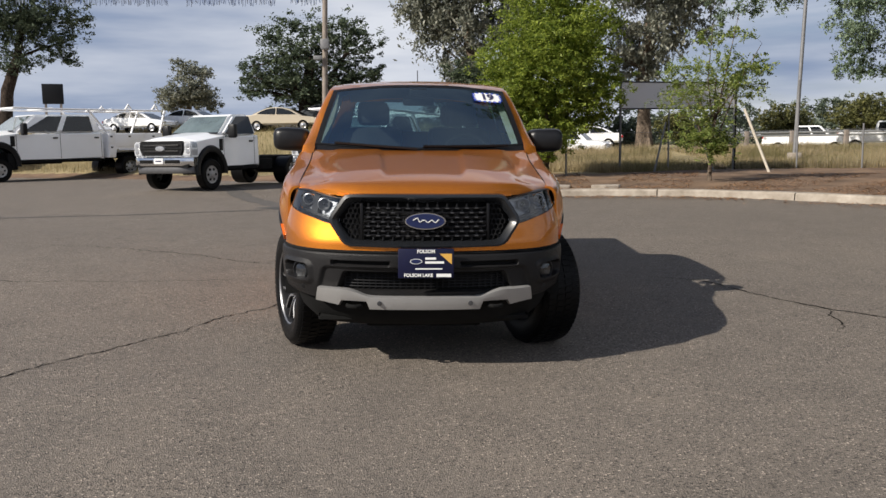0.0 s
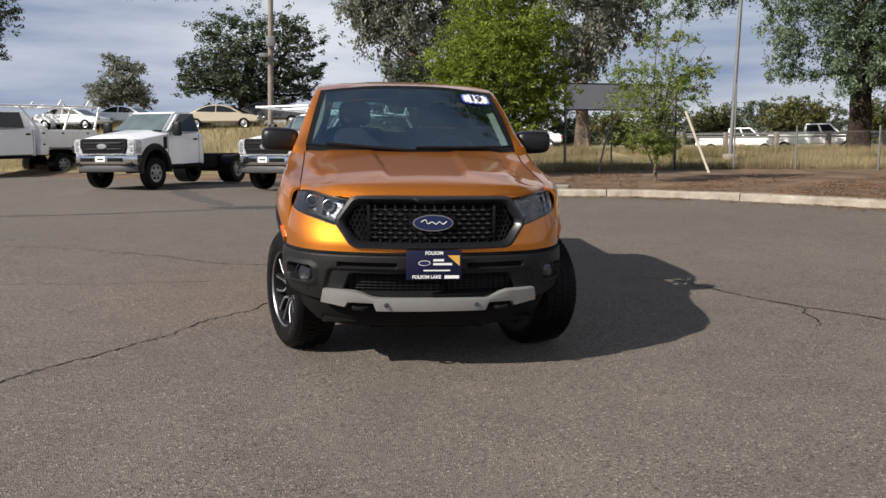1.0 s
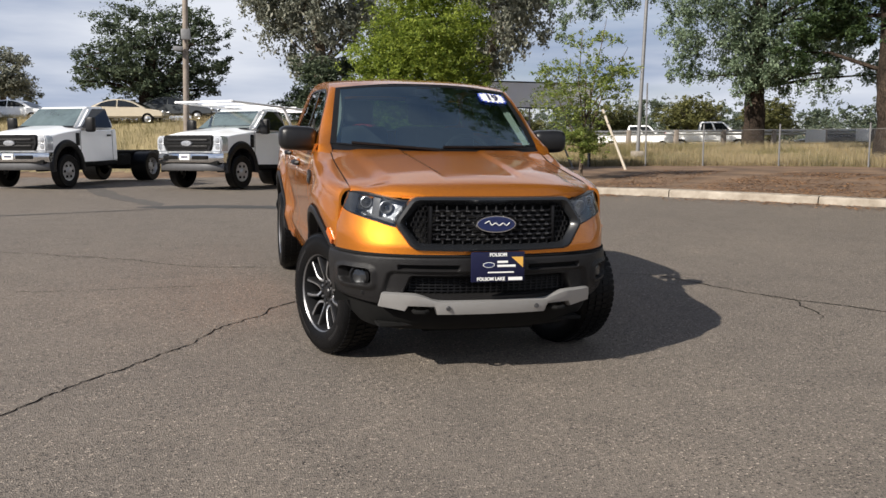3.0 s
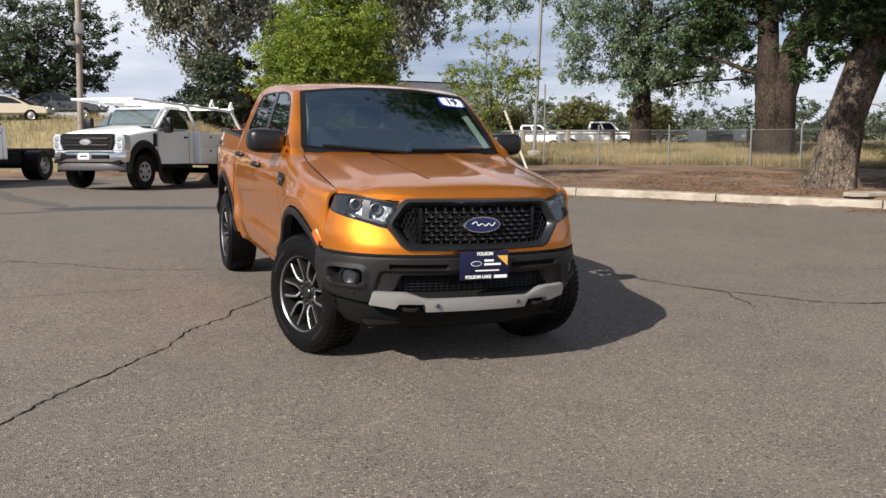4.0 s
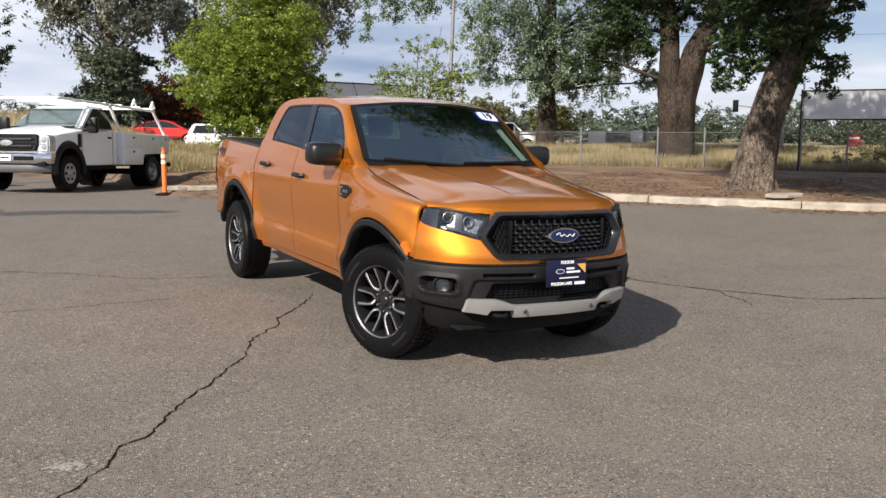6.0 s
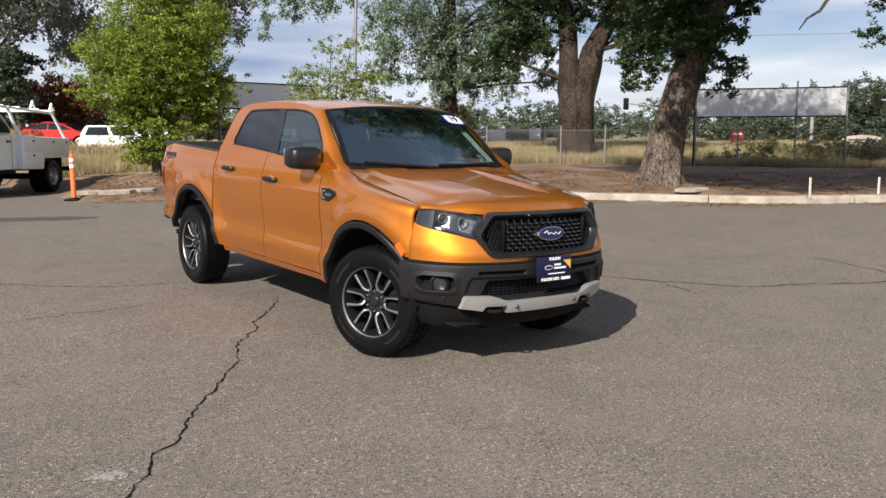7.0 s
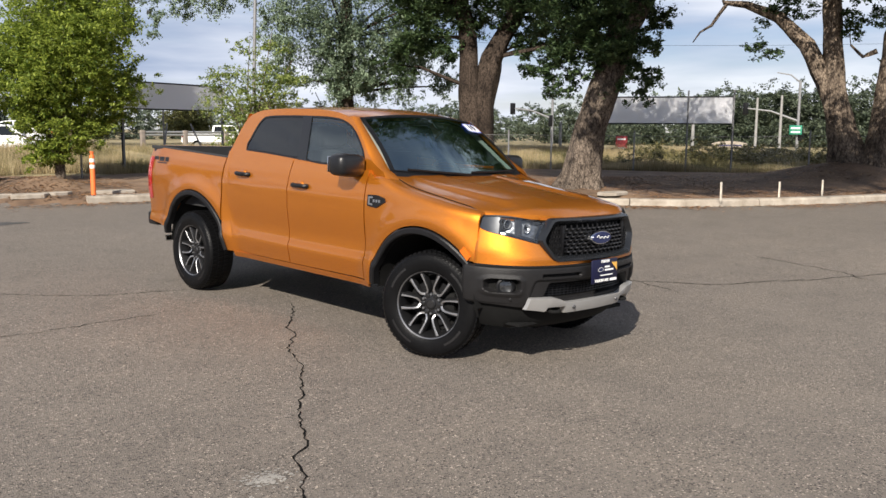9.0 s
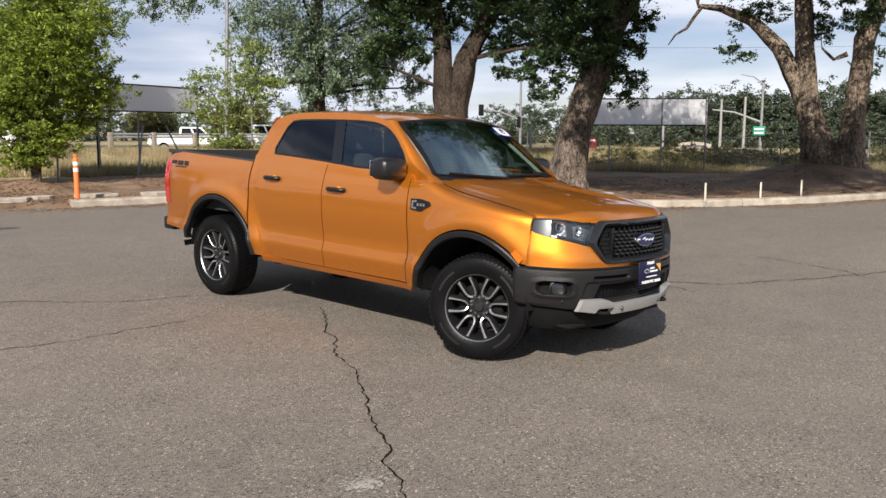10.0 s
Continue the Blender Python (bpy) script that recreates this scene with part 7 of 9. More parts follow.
# oval badge
bd = None
for nm, a, b, d, m_ in (("oval_badge", 0.118, 0.050, 0.0, CHROME), ("badge_face", 0.109, 0.043, -0.006, BLUE)):
    bm = bmesh.new()
    top = [bm.verts.new((a * 0.96 * math.cos(2 * math.pi * k / 40), -0.902 + d, 0.899 + b * 0.93 * math.sin(2 * math.pi * k / 40))) for k in range(40)]
    low = [bm.verts.new((a * math.cos(2 * math.pi * k / 40), -0.894 + d, 0.899 + b * math.sin(2 * math.pi * k / 40))) for k in range(40)]
    bot = [bm.verts.new((a * math.cos(2 * math.pi * k / 40), -0.86, 0.899 + b * math.sin(2 * math.pi * k / 40))) for k in range(40)]
    bm.faces.new(top)
    for p, q in ((top, low), (low, bot)):
        for k in range(40):
            bm.faces.new((p[k], p[(k + 1) % 40], q[(k + 1) % 40], q[k]))
    ob = part(nm, bm, m_, TRUCK if bd is None else bd, "blue oval badge with a silver rim" if bd is None else "")
    bd = bd or ob
bm = bmesh.new()
pts = dense([(-0.07, -0.911, 0.905), (-0.045, -0.911, 0.918), (-0.03, -0.911, 0.895), (-0.008, -0.911, 0.906), (0.015, -0.911, 0.893), (0.035, -0.911, 0.906), (0.055, -0.911, 0.893), (0.075, -0.911, 0.910)], 40)
tube(bm, pts, 0.0024, 5)
part("badge_flourish", bm, INKWHITE, bd, "pale wavy stroke on the badge")

# plate card
PL = thing("dealer_plate", TRUCK.matrix_world @ pose(0.003, -0.945, 0.668, 87, 0, 0), "navy dealer plate card with white lettering on the bumper", "plate")
bm = bmesh.new()
box(bm, -0.155, 0.155, -0.083, 0.083, -0.012, 0.0, 0.006)
part("plate_frame", bm, NAVY, PL)
bm = bmesh.new()
fill_panel(bm, [(0.075, 0.055), (0.143, 0.055), (0.143, -0.005)], [], lambda x, y: (x, y, 0.0025))
part("gold_corner", bm, GOLD, PL, smooth=False)
text_mesh("lettering", "FOLSOM", 0.026, Matrix.Translation((0, 0.067, 0.002)), INKWHITE, PL, "white lettering", bold=0.0009)
text_mesh("lettering", "FOLSOM LAKE", 0.025, Matrix.Translation((-0.042, -0.066, 0.002)), INKWHITE, PL, "white lettering", bold=0.0009)
for x0, x1, y0, y1 in ((0.058, 0.140, -0.075, -0.057), (-0.005, 0.055, 0.022, 0.034), (-0.005, 0.10, 0.000, 0.012), (-0.06, 0.09, -0.033, -0.026)):
    bm = bmesh.new()
    box(bm, x0, x1, y0, y1, 0.0005, 0.002)
    part("lettering_bar", bm, INKWHITE, PL)
bm = bmesh.new()
fill_panel(bm, [(-0.055 + 0.034 * math.cos(2 * math.pi * k / 24), 0.012 + 0.015 * math.sin(2 * math.pi * k / 24)) for k in range(24)], [], lambda x, y: (x, y, 0.002))
part("oval_mark", bm, INKWHITE, PL, smooth=False)
bm = bmesh.new()
fill_panel(bm, [(-0.055 + 0.030 * math.cos(2 * math.pi * k / 24), 0.012 + 0.012 * math.sin(2 * math.pi * k / 24)) for k in range(24)], [], lambda x, y: (x, y, 0.0028))
part("oval_mark_inside", bm, BLUE, PL, smooth=False)

# underside, valance and running gear
bm = bmesh.new()
cols = []
for i in range(41):
    t = -0.98 + 1.96 * i / 40
    col = []
    for z, e in ((0.452, -0.03), (0.40, -0.055), (0.33, -0.09), (0.27, -0.16), (0.255, -0.30)):
        p = nose(t, 0.46, e)
        p.z = z + 0.03 * sstep(0.6, 0.85, abs(p.x))
        col.append(bm.verts.new(p))
    cols.append(col)
for p, q in zip(cols, cols[1:]):
    for j in range(4):
        bm.faces.new((p[j], q[j], q[j + 1], p[j + 1]))
part("lower_valance", bm, UNDER, TRUCK, "black lower valance")
# The last plate is unseen, added to stop light leaking under the nose.
for nm, b in (("chassis_rail", (-0.48, -0.36, -0.5, 4.1, 0.36, 0.50)), ("chassis_rail", (0.36, 0.48, -0.5, 4.1, 0.36, 0.50)), ("gearbox", (-0.25, 0.25, -0.4, 1.6, 0.28, 0.6)), ("floor_pan", (-0.80, 0.80, 0.55, 2.60, 0.45, 0.52)), ("fuel_tank", (0.1, 0.66, 1.7, 2.6, 0.30, 0.46)), ("front_skid_plate", (-0.34, 0.34, -0.62, -0.2, 0.235, 0.262)), ("undertray", (-0.62, 0.62, -0.70, 0.62, 0.30, 0.32))):
    bm = bmesh.new()
    box(bm, *b, 0.02)
    part(nm, bm, UNDER, TRUCK)
bm = bmesh.new()
tube(bm, [(-0.7, 3.22, 0.378), (-0.2, 3.22, 0.36), (-0.14, 3.22, 0.36), (0.14, 3.22, 0.36), (0.2, 3.22, 0.36), (0.7, 3.22, 0.378)], [0.05, 0.055, 0.14, 0.14, 0.055, 0.05], 12)
part("rear_axle", bm, UNDER, TRUCK)
bm = bmesh.new()
tube(bm, [(-0.7, -0.03, 0.36), (0.7, -0.03, 0.36)], 0.045, 8)
part("front_axle", bm, UNDER, TRUCK)
bm = bmesh.new()
tube(bm, dense([(-0.35, 2.4, 0.42), (-0.45, 3.0, 0.52), (-0.58, 3.62, 0.45), (-0.66, 3.86, 0.425), (-0.80, 3.90, 0.41)], 12), 0.030, 10)
part("exhaust_pipe", bm, CHROME, TRUCK, "chrome exhaust tip")
# load bed, tailgate, rear lamps and bumper
bm = bmesh.new()
for b in ((-0.76, 0.76, 2.70, 4.14, 0.80, 0.83), (-0.79, -0.75, 2.70, 4.14, 0.80, 1.29), (0.75, 0.79, 2.70, 4.14, 0.80, 1.29), (-0.79, 0.79, 2.69, 2.73, 0.80, 1.30), (-0.76, 0.76, 4.10, 4.126, 0.80, 1.305)):
    box(bm, *b)
for v in bm.verts:
    if v.co.z > 1.0:
        v.co.z += 0.036 * (v.co.y - 2.7)
part("load_bed", bm, BEDLINER, TRUCK, "black lined load bed")
bm = bmesh.new()
box(bm, -0.70, 0.70, 4.13, 4.20, 0.66, 1.358, 0.02)
part("tailgate", bm, ORANGE, TRUCK)
bm = bmesh.new()
box(bm, -0.79, 0.79, 4.12, 4.32, 0.52, 0.66, 0.03)
part("rear_bumper", bm, GREYP, TRUCK, "dark grey rear bumper")
for s in (-1, 1):
    bm = bmesh.new()
    n = 8
    rows = []
    for i in range(9):
        z = 0.815 + 0.425 * i / 8
        w = side_x(4.15, z)
        rows.append([bm.verts.new((s * (side_x(4.075, z) + 0.004), 4.075, z)), bm.verts.new((s * (w + 0.006), 4.15, z)), bm.verts.new((s * (w - 0.01), 4.205, z)), bm.verts.new((s * (w - 0.06), 4.225, z)), bm.verts.new((s * 0.70, 4.225, z))])
    for p, q in zip(rows, rows[1:]):
        for k in range(4):
            bm.faces.new((p[k], p[k + 1], q[k + 1], q[k]))
    part("tail_lamp", bm, LENS_RED, TRUCK, "red tail lamp")

# cab back, interior
bm = bmesh.new()
fill_panel(bm, [(-0.80, 0.6), (0.80, 0.6), (0.80, 1.36), (0.66, 1.70), (-0.66, 1.70), (-0.80, 1.36)], [[(-0.62, 1.37), (0.62, 1.37), (0.55, 1.64), (-0.55, 1.64)]], lambda x, z: (x, 2.655 - max(0, z - 1.36) * 0.28, z))
part("cab_back", bm, ORANGE, TRUCK)
bm = bmesh.new()
fill_panel(bm, [(-0.63, 1.36), (0.63, 1.36), (0.56, 1.65), (-0.56, 1.65)], [], lambda x, z: (x, 2.65 - max(0, z - 1.36) * 0.28, z))
o = part("back_window", bm, GLASS_SIDE, TRUCK)
o.visible_shadow = False
bm = bmesh.new()
rows = []
for i in range(13):
    y = 1.02 + 1.5 * i / 12
    rows.append([bm.verts.new((x, y, roof_z(x * 1.06, y) - 0.035)) for x in (-0.60, -0.3, 0, 0.3, 0.60)])
for p, q in zip(rows, rows[1:]):
    for k in range(4):
        bm.faces.new((p[k], p[k + 1], q[k + 1], q[k]))
part("headliner", bm, HEADLINER, TRUCK)
bm = bmesh.new()
prism(bm, [(0.44, 1.235), (0.62, 1.262), (0.85, 1.225), (0.98, 1.12), (0.95, 0.85), (0.45, 0.85)], -0.74, 0.74, "x")
bmesh.ops.bevel(bm, geom=list(bm.edges), offset=0.02, segments=2, affect="EDGES")
part("dashboard", bm, INTERIOR, TRUCK, "dark dashboard")
bm = bmesh.new()
box(bm, -0.79, 0.79, 0.6, 2.6, 0.50, 0.62, 0.02)
for s in (-1, 1):
    box(bm, s * 0.785 - 0.025, s * 0.785 + 0.025, 0.66, 2.58, 0.55, 1.27, 0.01)
part("cabin_trim", bm, INTERIOR, TRUCK)
bm = bmesh.new()
pts = [(0.37 + 0.185 * math.cos(2 * math.pi * k / 28), 0.985 + 0.075 * math.sin(2 * math.pi * k / 28), 1.185 + 0.165 * math.sin(2 * math.pi * k / 28)) for k in range(29)]
tube(bm, pts, 0.016, 8, cap=False)
tube(bm, [(0.19, 0.985, 1.18), (0.55, 0.985, 1.18)], 0.02, 6)
tube(bm, [(0.37, 0.95, 1.06), (0.37, 0.98, 1.18)], 0.03, 6)
part("steering_wheel", bm, BLACKP, TRUCK, "black steering wheel")
for x, y in ((-0.37, 1.42), (0.37, 1.42), (-0.37, 2.28), (0.37, 2.28)):
    seat = bmesh.new()
    box(seat, x - 0.25, x + 0.25, y - 0.30, y + 0.22, 0.62, 0.86, 0.06)
    so = part("seat", seat, INTERIOR, TRUCK, "dark cloth seat")
    bm = bmesh.new()
    box(bm, -0.25, 0.25, -0.07, 0.07, 0.0, 0.62, 0.06)
    bmesh.ops.transform(bm, verts=bm.verts, matrix=pose(x, y + 0.17, 0.80, -12, 0, 0))
    part("backrest", bm, INTERIOR, so)
    bm = bmesh.new()
    box(bm, -0.13, 0.13, -0.05, 0.05, 0.64, 0.84, 0.045)
    bmesh.ops.transform(bm, verts=bm.verts, matrix=pose(x, y + 0.17, 0.80, -12, 0, 0))
    part("headrest", bm, INTERIOR, so)
bm = bmesh.new()
box(bm, -0.12, 0.12, 0.99, 1.03, 1.575, 1.645, 0.02)
part("inside_mirror", bm, BLACKP, TRUCK)


# wheels
def wheel(steer, s, y):
    """A wheel whose outer face looks along +x before it is turned for its side."""
    m = Matrix.Translation((s * (0.762 if steer else 0.78), y, 0.378)) @ Matrix.Rotation(radians(steer), 4, "Z")
    if s < 0:
        m = m @ Matrix.Rotation(math.pi, 4, "Z")
    bm = bmesh.new()
    prof = [(0.236, -0.118), (0.252, -0.126), (0.30, -0.135), (0.345, -0.130), (0.368, -0.112), (0.376, -0.085), (0.378, 0.0), (0.376, 0.085), (0.368, 0.112), (0.358, 0.124), (0.345, 0.130), (0.325, 0.134), (0.30, 0.135), (0.268, 0.131), (0.252, 0.126), (0.243, 0.122), (0.236, 0.116)]
    lathe(bm, prof, 96, "x")
    # tread blocks cut as recesses between the shoulders
    W = part("wheel", bm, RUBBER, TRUCK, "dark alloy wheel with a black all-terrain tyre", angle=25)
    W.matrix_local = m
    bm = bmesh.new()
    for k in range(60):
        a = 2 * math.pi * k / 60
        for h0, h1, sh in ((-0.108, -0.062, 0.0), (-0.052, -0.010, 0.5), (0.006, 0.050, 0.0), (0.060, 0.108, 0.5)):
            aa = a + sh * math.pi / 60
            q = Matrix.Rotation(aa, 4, "X")
            r0, r1 = 0.368, 0.3835 - (0.005 if abs(h0 + h1) > 0.12 else 0)
            vs = [bm.verts.new(q @ Vector((h, w, rr))) for rr, w0 in ((r0, 0.0172), (r1, 0.0150)) for h, w in ((h0, -w0), (h1, -w0 * 0.75), (h1, w0), (h0, w0 * 0.75))]
            bm.faces.new(vs[4:8])
            for i in range(4):
                bm.faces.new((vs[i], vs[(i + 1) % 4], vs[4 + (i + 1) % 4], vs[4 + i]))
    tagged(part("tread_block", bm, RUBBER, W, smooth=False), kind="stuff")
    bm = bmesh.new()
    for k in range(72):
        a = 2 * math.pi * k / 72
        q = Matrix.Rotation(a, 4, "X")
        vs = [bm.verts.new(q @ Vector((h, w, rr))) for rr, h in ((0.338, 0.1338), (0.352, 0.1305), (0.366, 0.1165)) for w in (-0.0095, 0.0095)]
        for i in (0, 2):
            bm.faces.new((vs[i], vs[i + 1], vs[i + 3], vs[i + 2]))
    tagged(part("shoulder_lug", bm, RUBBER, W, smooth=False), kind="stuff")
    for k, (a0, a1) in enumerate(((0.3, 0.95), (2.2, 2.8), (3.6, 4.3), (5.2, 5.75))):
        bm = bmesh.new()
        for i in range(12):
            b0, b1_ = a0 + (a1 - a0) * i / 12, a0 + (a1 - a0) * (i + 1) / 12
            vs = [bm.verts.new((0.1362 if rr < 0.31 else 0.1352, rr * math.cos(b), rr * math.sin(b))) for b, rr in ((b0, 0.294), (b1_, 0.294), (b1_, 0.310), (b0, 0.310))]
            bm.faces.new(vs)
        part("sidewall_lettering", bm, GREYP, W, "raised lettering bar on the sidewall", smooth=False)
    bm = bmesh.new()
    lathe(bm, [(0.238, -0.115), (0.215, -0.10), (0.208, 0.02), (0.215, 0.075), (0.226, 0.095), (0.229, 0.108), (0.236, 0.116), (0.244, 0.124), (0.247, 0.118), (0.240, 0.10)], 72, "x")
    R = part("rim", bm, DARKRIM, W, "gunmetal alloy rim")
    bm = bmesh.new()
    lathe(bm, [(0.2365, 0.1165), (0.2400, 0.1205), (0.2440, 0.1245)], 72, "x")
    part("rim_lip", bm, STEEL, R, "thin bright rim lip")
    # six tuning-fork spokes, each with two arms that spread to the rim
    ARM = [(0.082, 0.006, 0.010, 0.072), (0.089, 0.021, 0.0098, 0.079), (0.102, 0.0335, 0.0095, 0.086), (0.126, 0.0420, 0.0095, 0.092), (0.160, 0.0465, 0.0105, 0.096), (0.200, 0.0500, 0.0125, 0.099), (0.234, 0.0545, 0.0170, 0.101)]
    for k in range(6):
        fork, face = bmesh.new(), bmesh.new()
        ca, sa = math.cos(radians(60 * k)), math.sin(radians(60 * k))

        def at(r_, off, h):
            return (h, r_ * ca - off * sa, r_ * sa + off * ca)
        for d in (-1, 1):
            prev = prevf = None
            for i, (r_, o_, w_, h_) in enumerate(ARM):
                r0, o0 = ARM[max(0, i - 1)][:2]
                r1, o1 = ARM[min(len(ARM) - 1, i + 1)][:2]
                tr, to = r1 - r0, o1 - o0
                l = math.hypot(tr, to)
                nr_, no_ = -to / l, tr / l
                ring = [fork.verts.new(at(r_ + nr_ * e, d * (o_ + no_ * e), h)) for e, h in ((-w_ - 0.006, h_ - 0.050), (-w_ - 0.001, h_ - 0.005), (-w_ + 0.003, h_), (w_ - 0.003, h_), (w_ + 0.001, h_ - 0.005), (w_ + 0.006, h_ - 0.050))]
                ringf = [face.verts.new(at(r_ + nr_ * e, d * (o_ + no_ * e), h)) for e, h in ((-w_ + 0.0005, h_ - 0.0010), (-w_ + 0.003, h_ + 0.0012), (w_ * (0.55 if i < 3 else 0.15), h_ + 0.0012))]
                if prev:
                    for j in range(5):
                        fork.faces.new((prev[j], ring[j], ring[j + 1], prev[j + 1]))
                    for j in range(2):
                        face.faces.new((prevf[j], ringf[j], ringf[j + 1], prevf[j + 1]))
                prev, prevf = ring, ringf
        q = Matrix.Rotation(radians(60 * k), 4, "X")
        box(fork, 0.030, 0.073, 0.048, 0.096, -0.017, 0.017, 0.007, q)
        sp = part("spoke", fork, GUNMETAL, R, "forked gunmetal spoke", angle=40)
        part("machined_face", face, MACHINED, sp, "bright machined spoke face", smooth=False)
    bm = bmesh.new()
    lathe(bm, [(0.0, 0.080), (0.030, 0.079), (0.036, 0.074), (0.038, 0.066), (0.060, 0.064), (0.082, 0.058), (0.090, 0.03), (0.09, 0.0)], 40, "x")
    part("hub", bm, GUNMETAL, R)
    bm = bmesh.new()
    lathe(bm, [(0.0, 0.0825), (0.027, 0.0815), (0.030, 0.078)], 32, "x")
    part("centre_cap", bm, GREYP, R, "dark centre cap")
    for k in range(6):
        a = radians(60 * k + 30)
        bm = bmesh.new()
        lathe(bm, [(0.0, 0.078), (0.008, 0.077), (0.0105, 0.072), (0.0105, 0.055)], 6, "x")
        bmesh.ops.translate(bm, verts=bm.verts, vec=(0, 0.0697 * math.cos(a), 0.0697 * math.sin(a)))
        part("lug_nut", bm, STEEL, R)
    bm = bmesh.new()
    lathe(bm, [(0.07, 0.02), (0.165, 0.02), (0.165, -0.005), (0.07, -0.005)], 40, "x")
    part("brake_disc", bm, DARKRIM, W)
    bm = bmesh.new()
    box(bm, -0.03, 0.045, 0.09, 0.17, -0.09, 0.09, 0.015)
    part("brake_caliper", bm, UNDER, W)
    bm = bmesh.new()
    lathe(bm, [(0.0, -0.01), (0.20, -0.01)], 24, "x")
    part("dust_shield", bm, UNDER, W)


for s in (-1, 1):
    wheel(20, s, -0.03)
    wheel(0, s, 3.19)

# ---- white work trucks at the back of the lot; own axes: front to -y, origin under the front axle ----
def frustum(bm, lo, hi):
    a = [bm.verts.new(p) for p in lo]
    b = [bm.verts.new(p) for p in hi]
    n = len(lo)
    bm.faces.new(list(reversed(a)))
    bm.faces.new(b)
    for i in range(n):
        bm.faces.new((a[i], a[(i + 1) % n], b[(i + 1) % n], b[i]))


def quad_part(name, pts, material, parent, off=(0, 0, 0), label=""):
    return raw(name, [Vector(p) + Vector(off) for p in pts], [tuple(range(len(pts)))], material, parent, label)


def small_wheel(parent, x, y, r, w, s, hubmat, dual=False, holes=True):
    bm = bmesh.new()
    ww = w * (2.1 if dual else 1)
    lathe(bm, [(r * 0.58, -ww / 2), (r * 0.9, -ww / 2), (r, -ww / 2 + 0.03), (r, ww / 2 - 0.03), (r * 0.92, ww / 2), (r * 0.6, ww / 2 - 0.005), (r * 0.56, ww / 2 - 0.02)], 32, "x")
    m = Matrix.Translation((x, y, r)) @ (Matrix.Rotation(math.pi, 4, "Z") if s < 0 else Matrix.Identity(4))
    W = part("wheel", bm, RUBBER, parent)
    W.matrix_local = m
    d = 0.10 if dual else 0.03
    bm = bmesh.new()
    lathe(bm, [(r * 0.60, ww / 2 - 0.012), (r * 0.55, ww / 2 - 0.02), (r * 0.48, ww / 2 - d), (r * 0.2, ww / 2 - d + 0.02), (r * 0.16, ww / 2 - d + 0.05), (0.0, ww / 2 - d + 0.06)], 28, "x")
    part("rim", bm, hubmat, W, "pale steel rim")
    for k in range(6 if holes else 0):
        a = 2 * math.pi * k / 6
        bm = bmesh.new()
        box(bm, -0.01, 0.012, -0.035, 0.035, -0.03, 0.03, 0.008, Matrix.Translation((ww / 2 - d + 0.008, r * 0.36 * math.cos(a), r * 0.36 * math.sin(a))), 1)
        part("rim_hole", bm, UNDER, W)


def raised(truck, up, shrink):
    """Sets the body higher over slightly smaller wheels."""
    for o in truck.children:
        if o.name.startswith("wheel"):
            r = o.location.z * shrink
            o.scale = (1, shrink, shrink)
            o.location.z = r
        elif not o.name.startswith("rear_axle"):
            o.location.z += up
    return truck


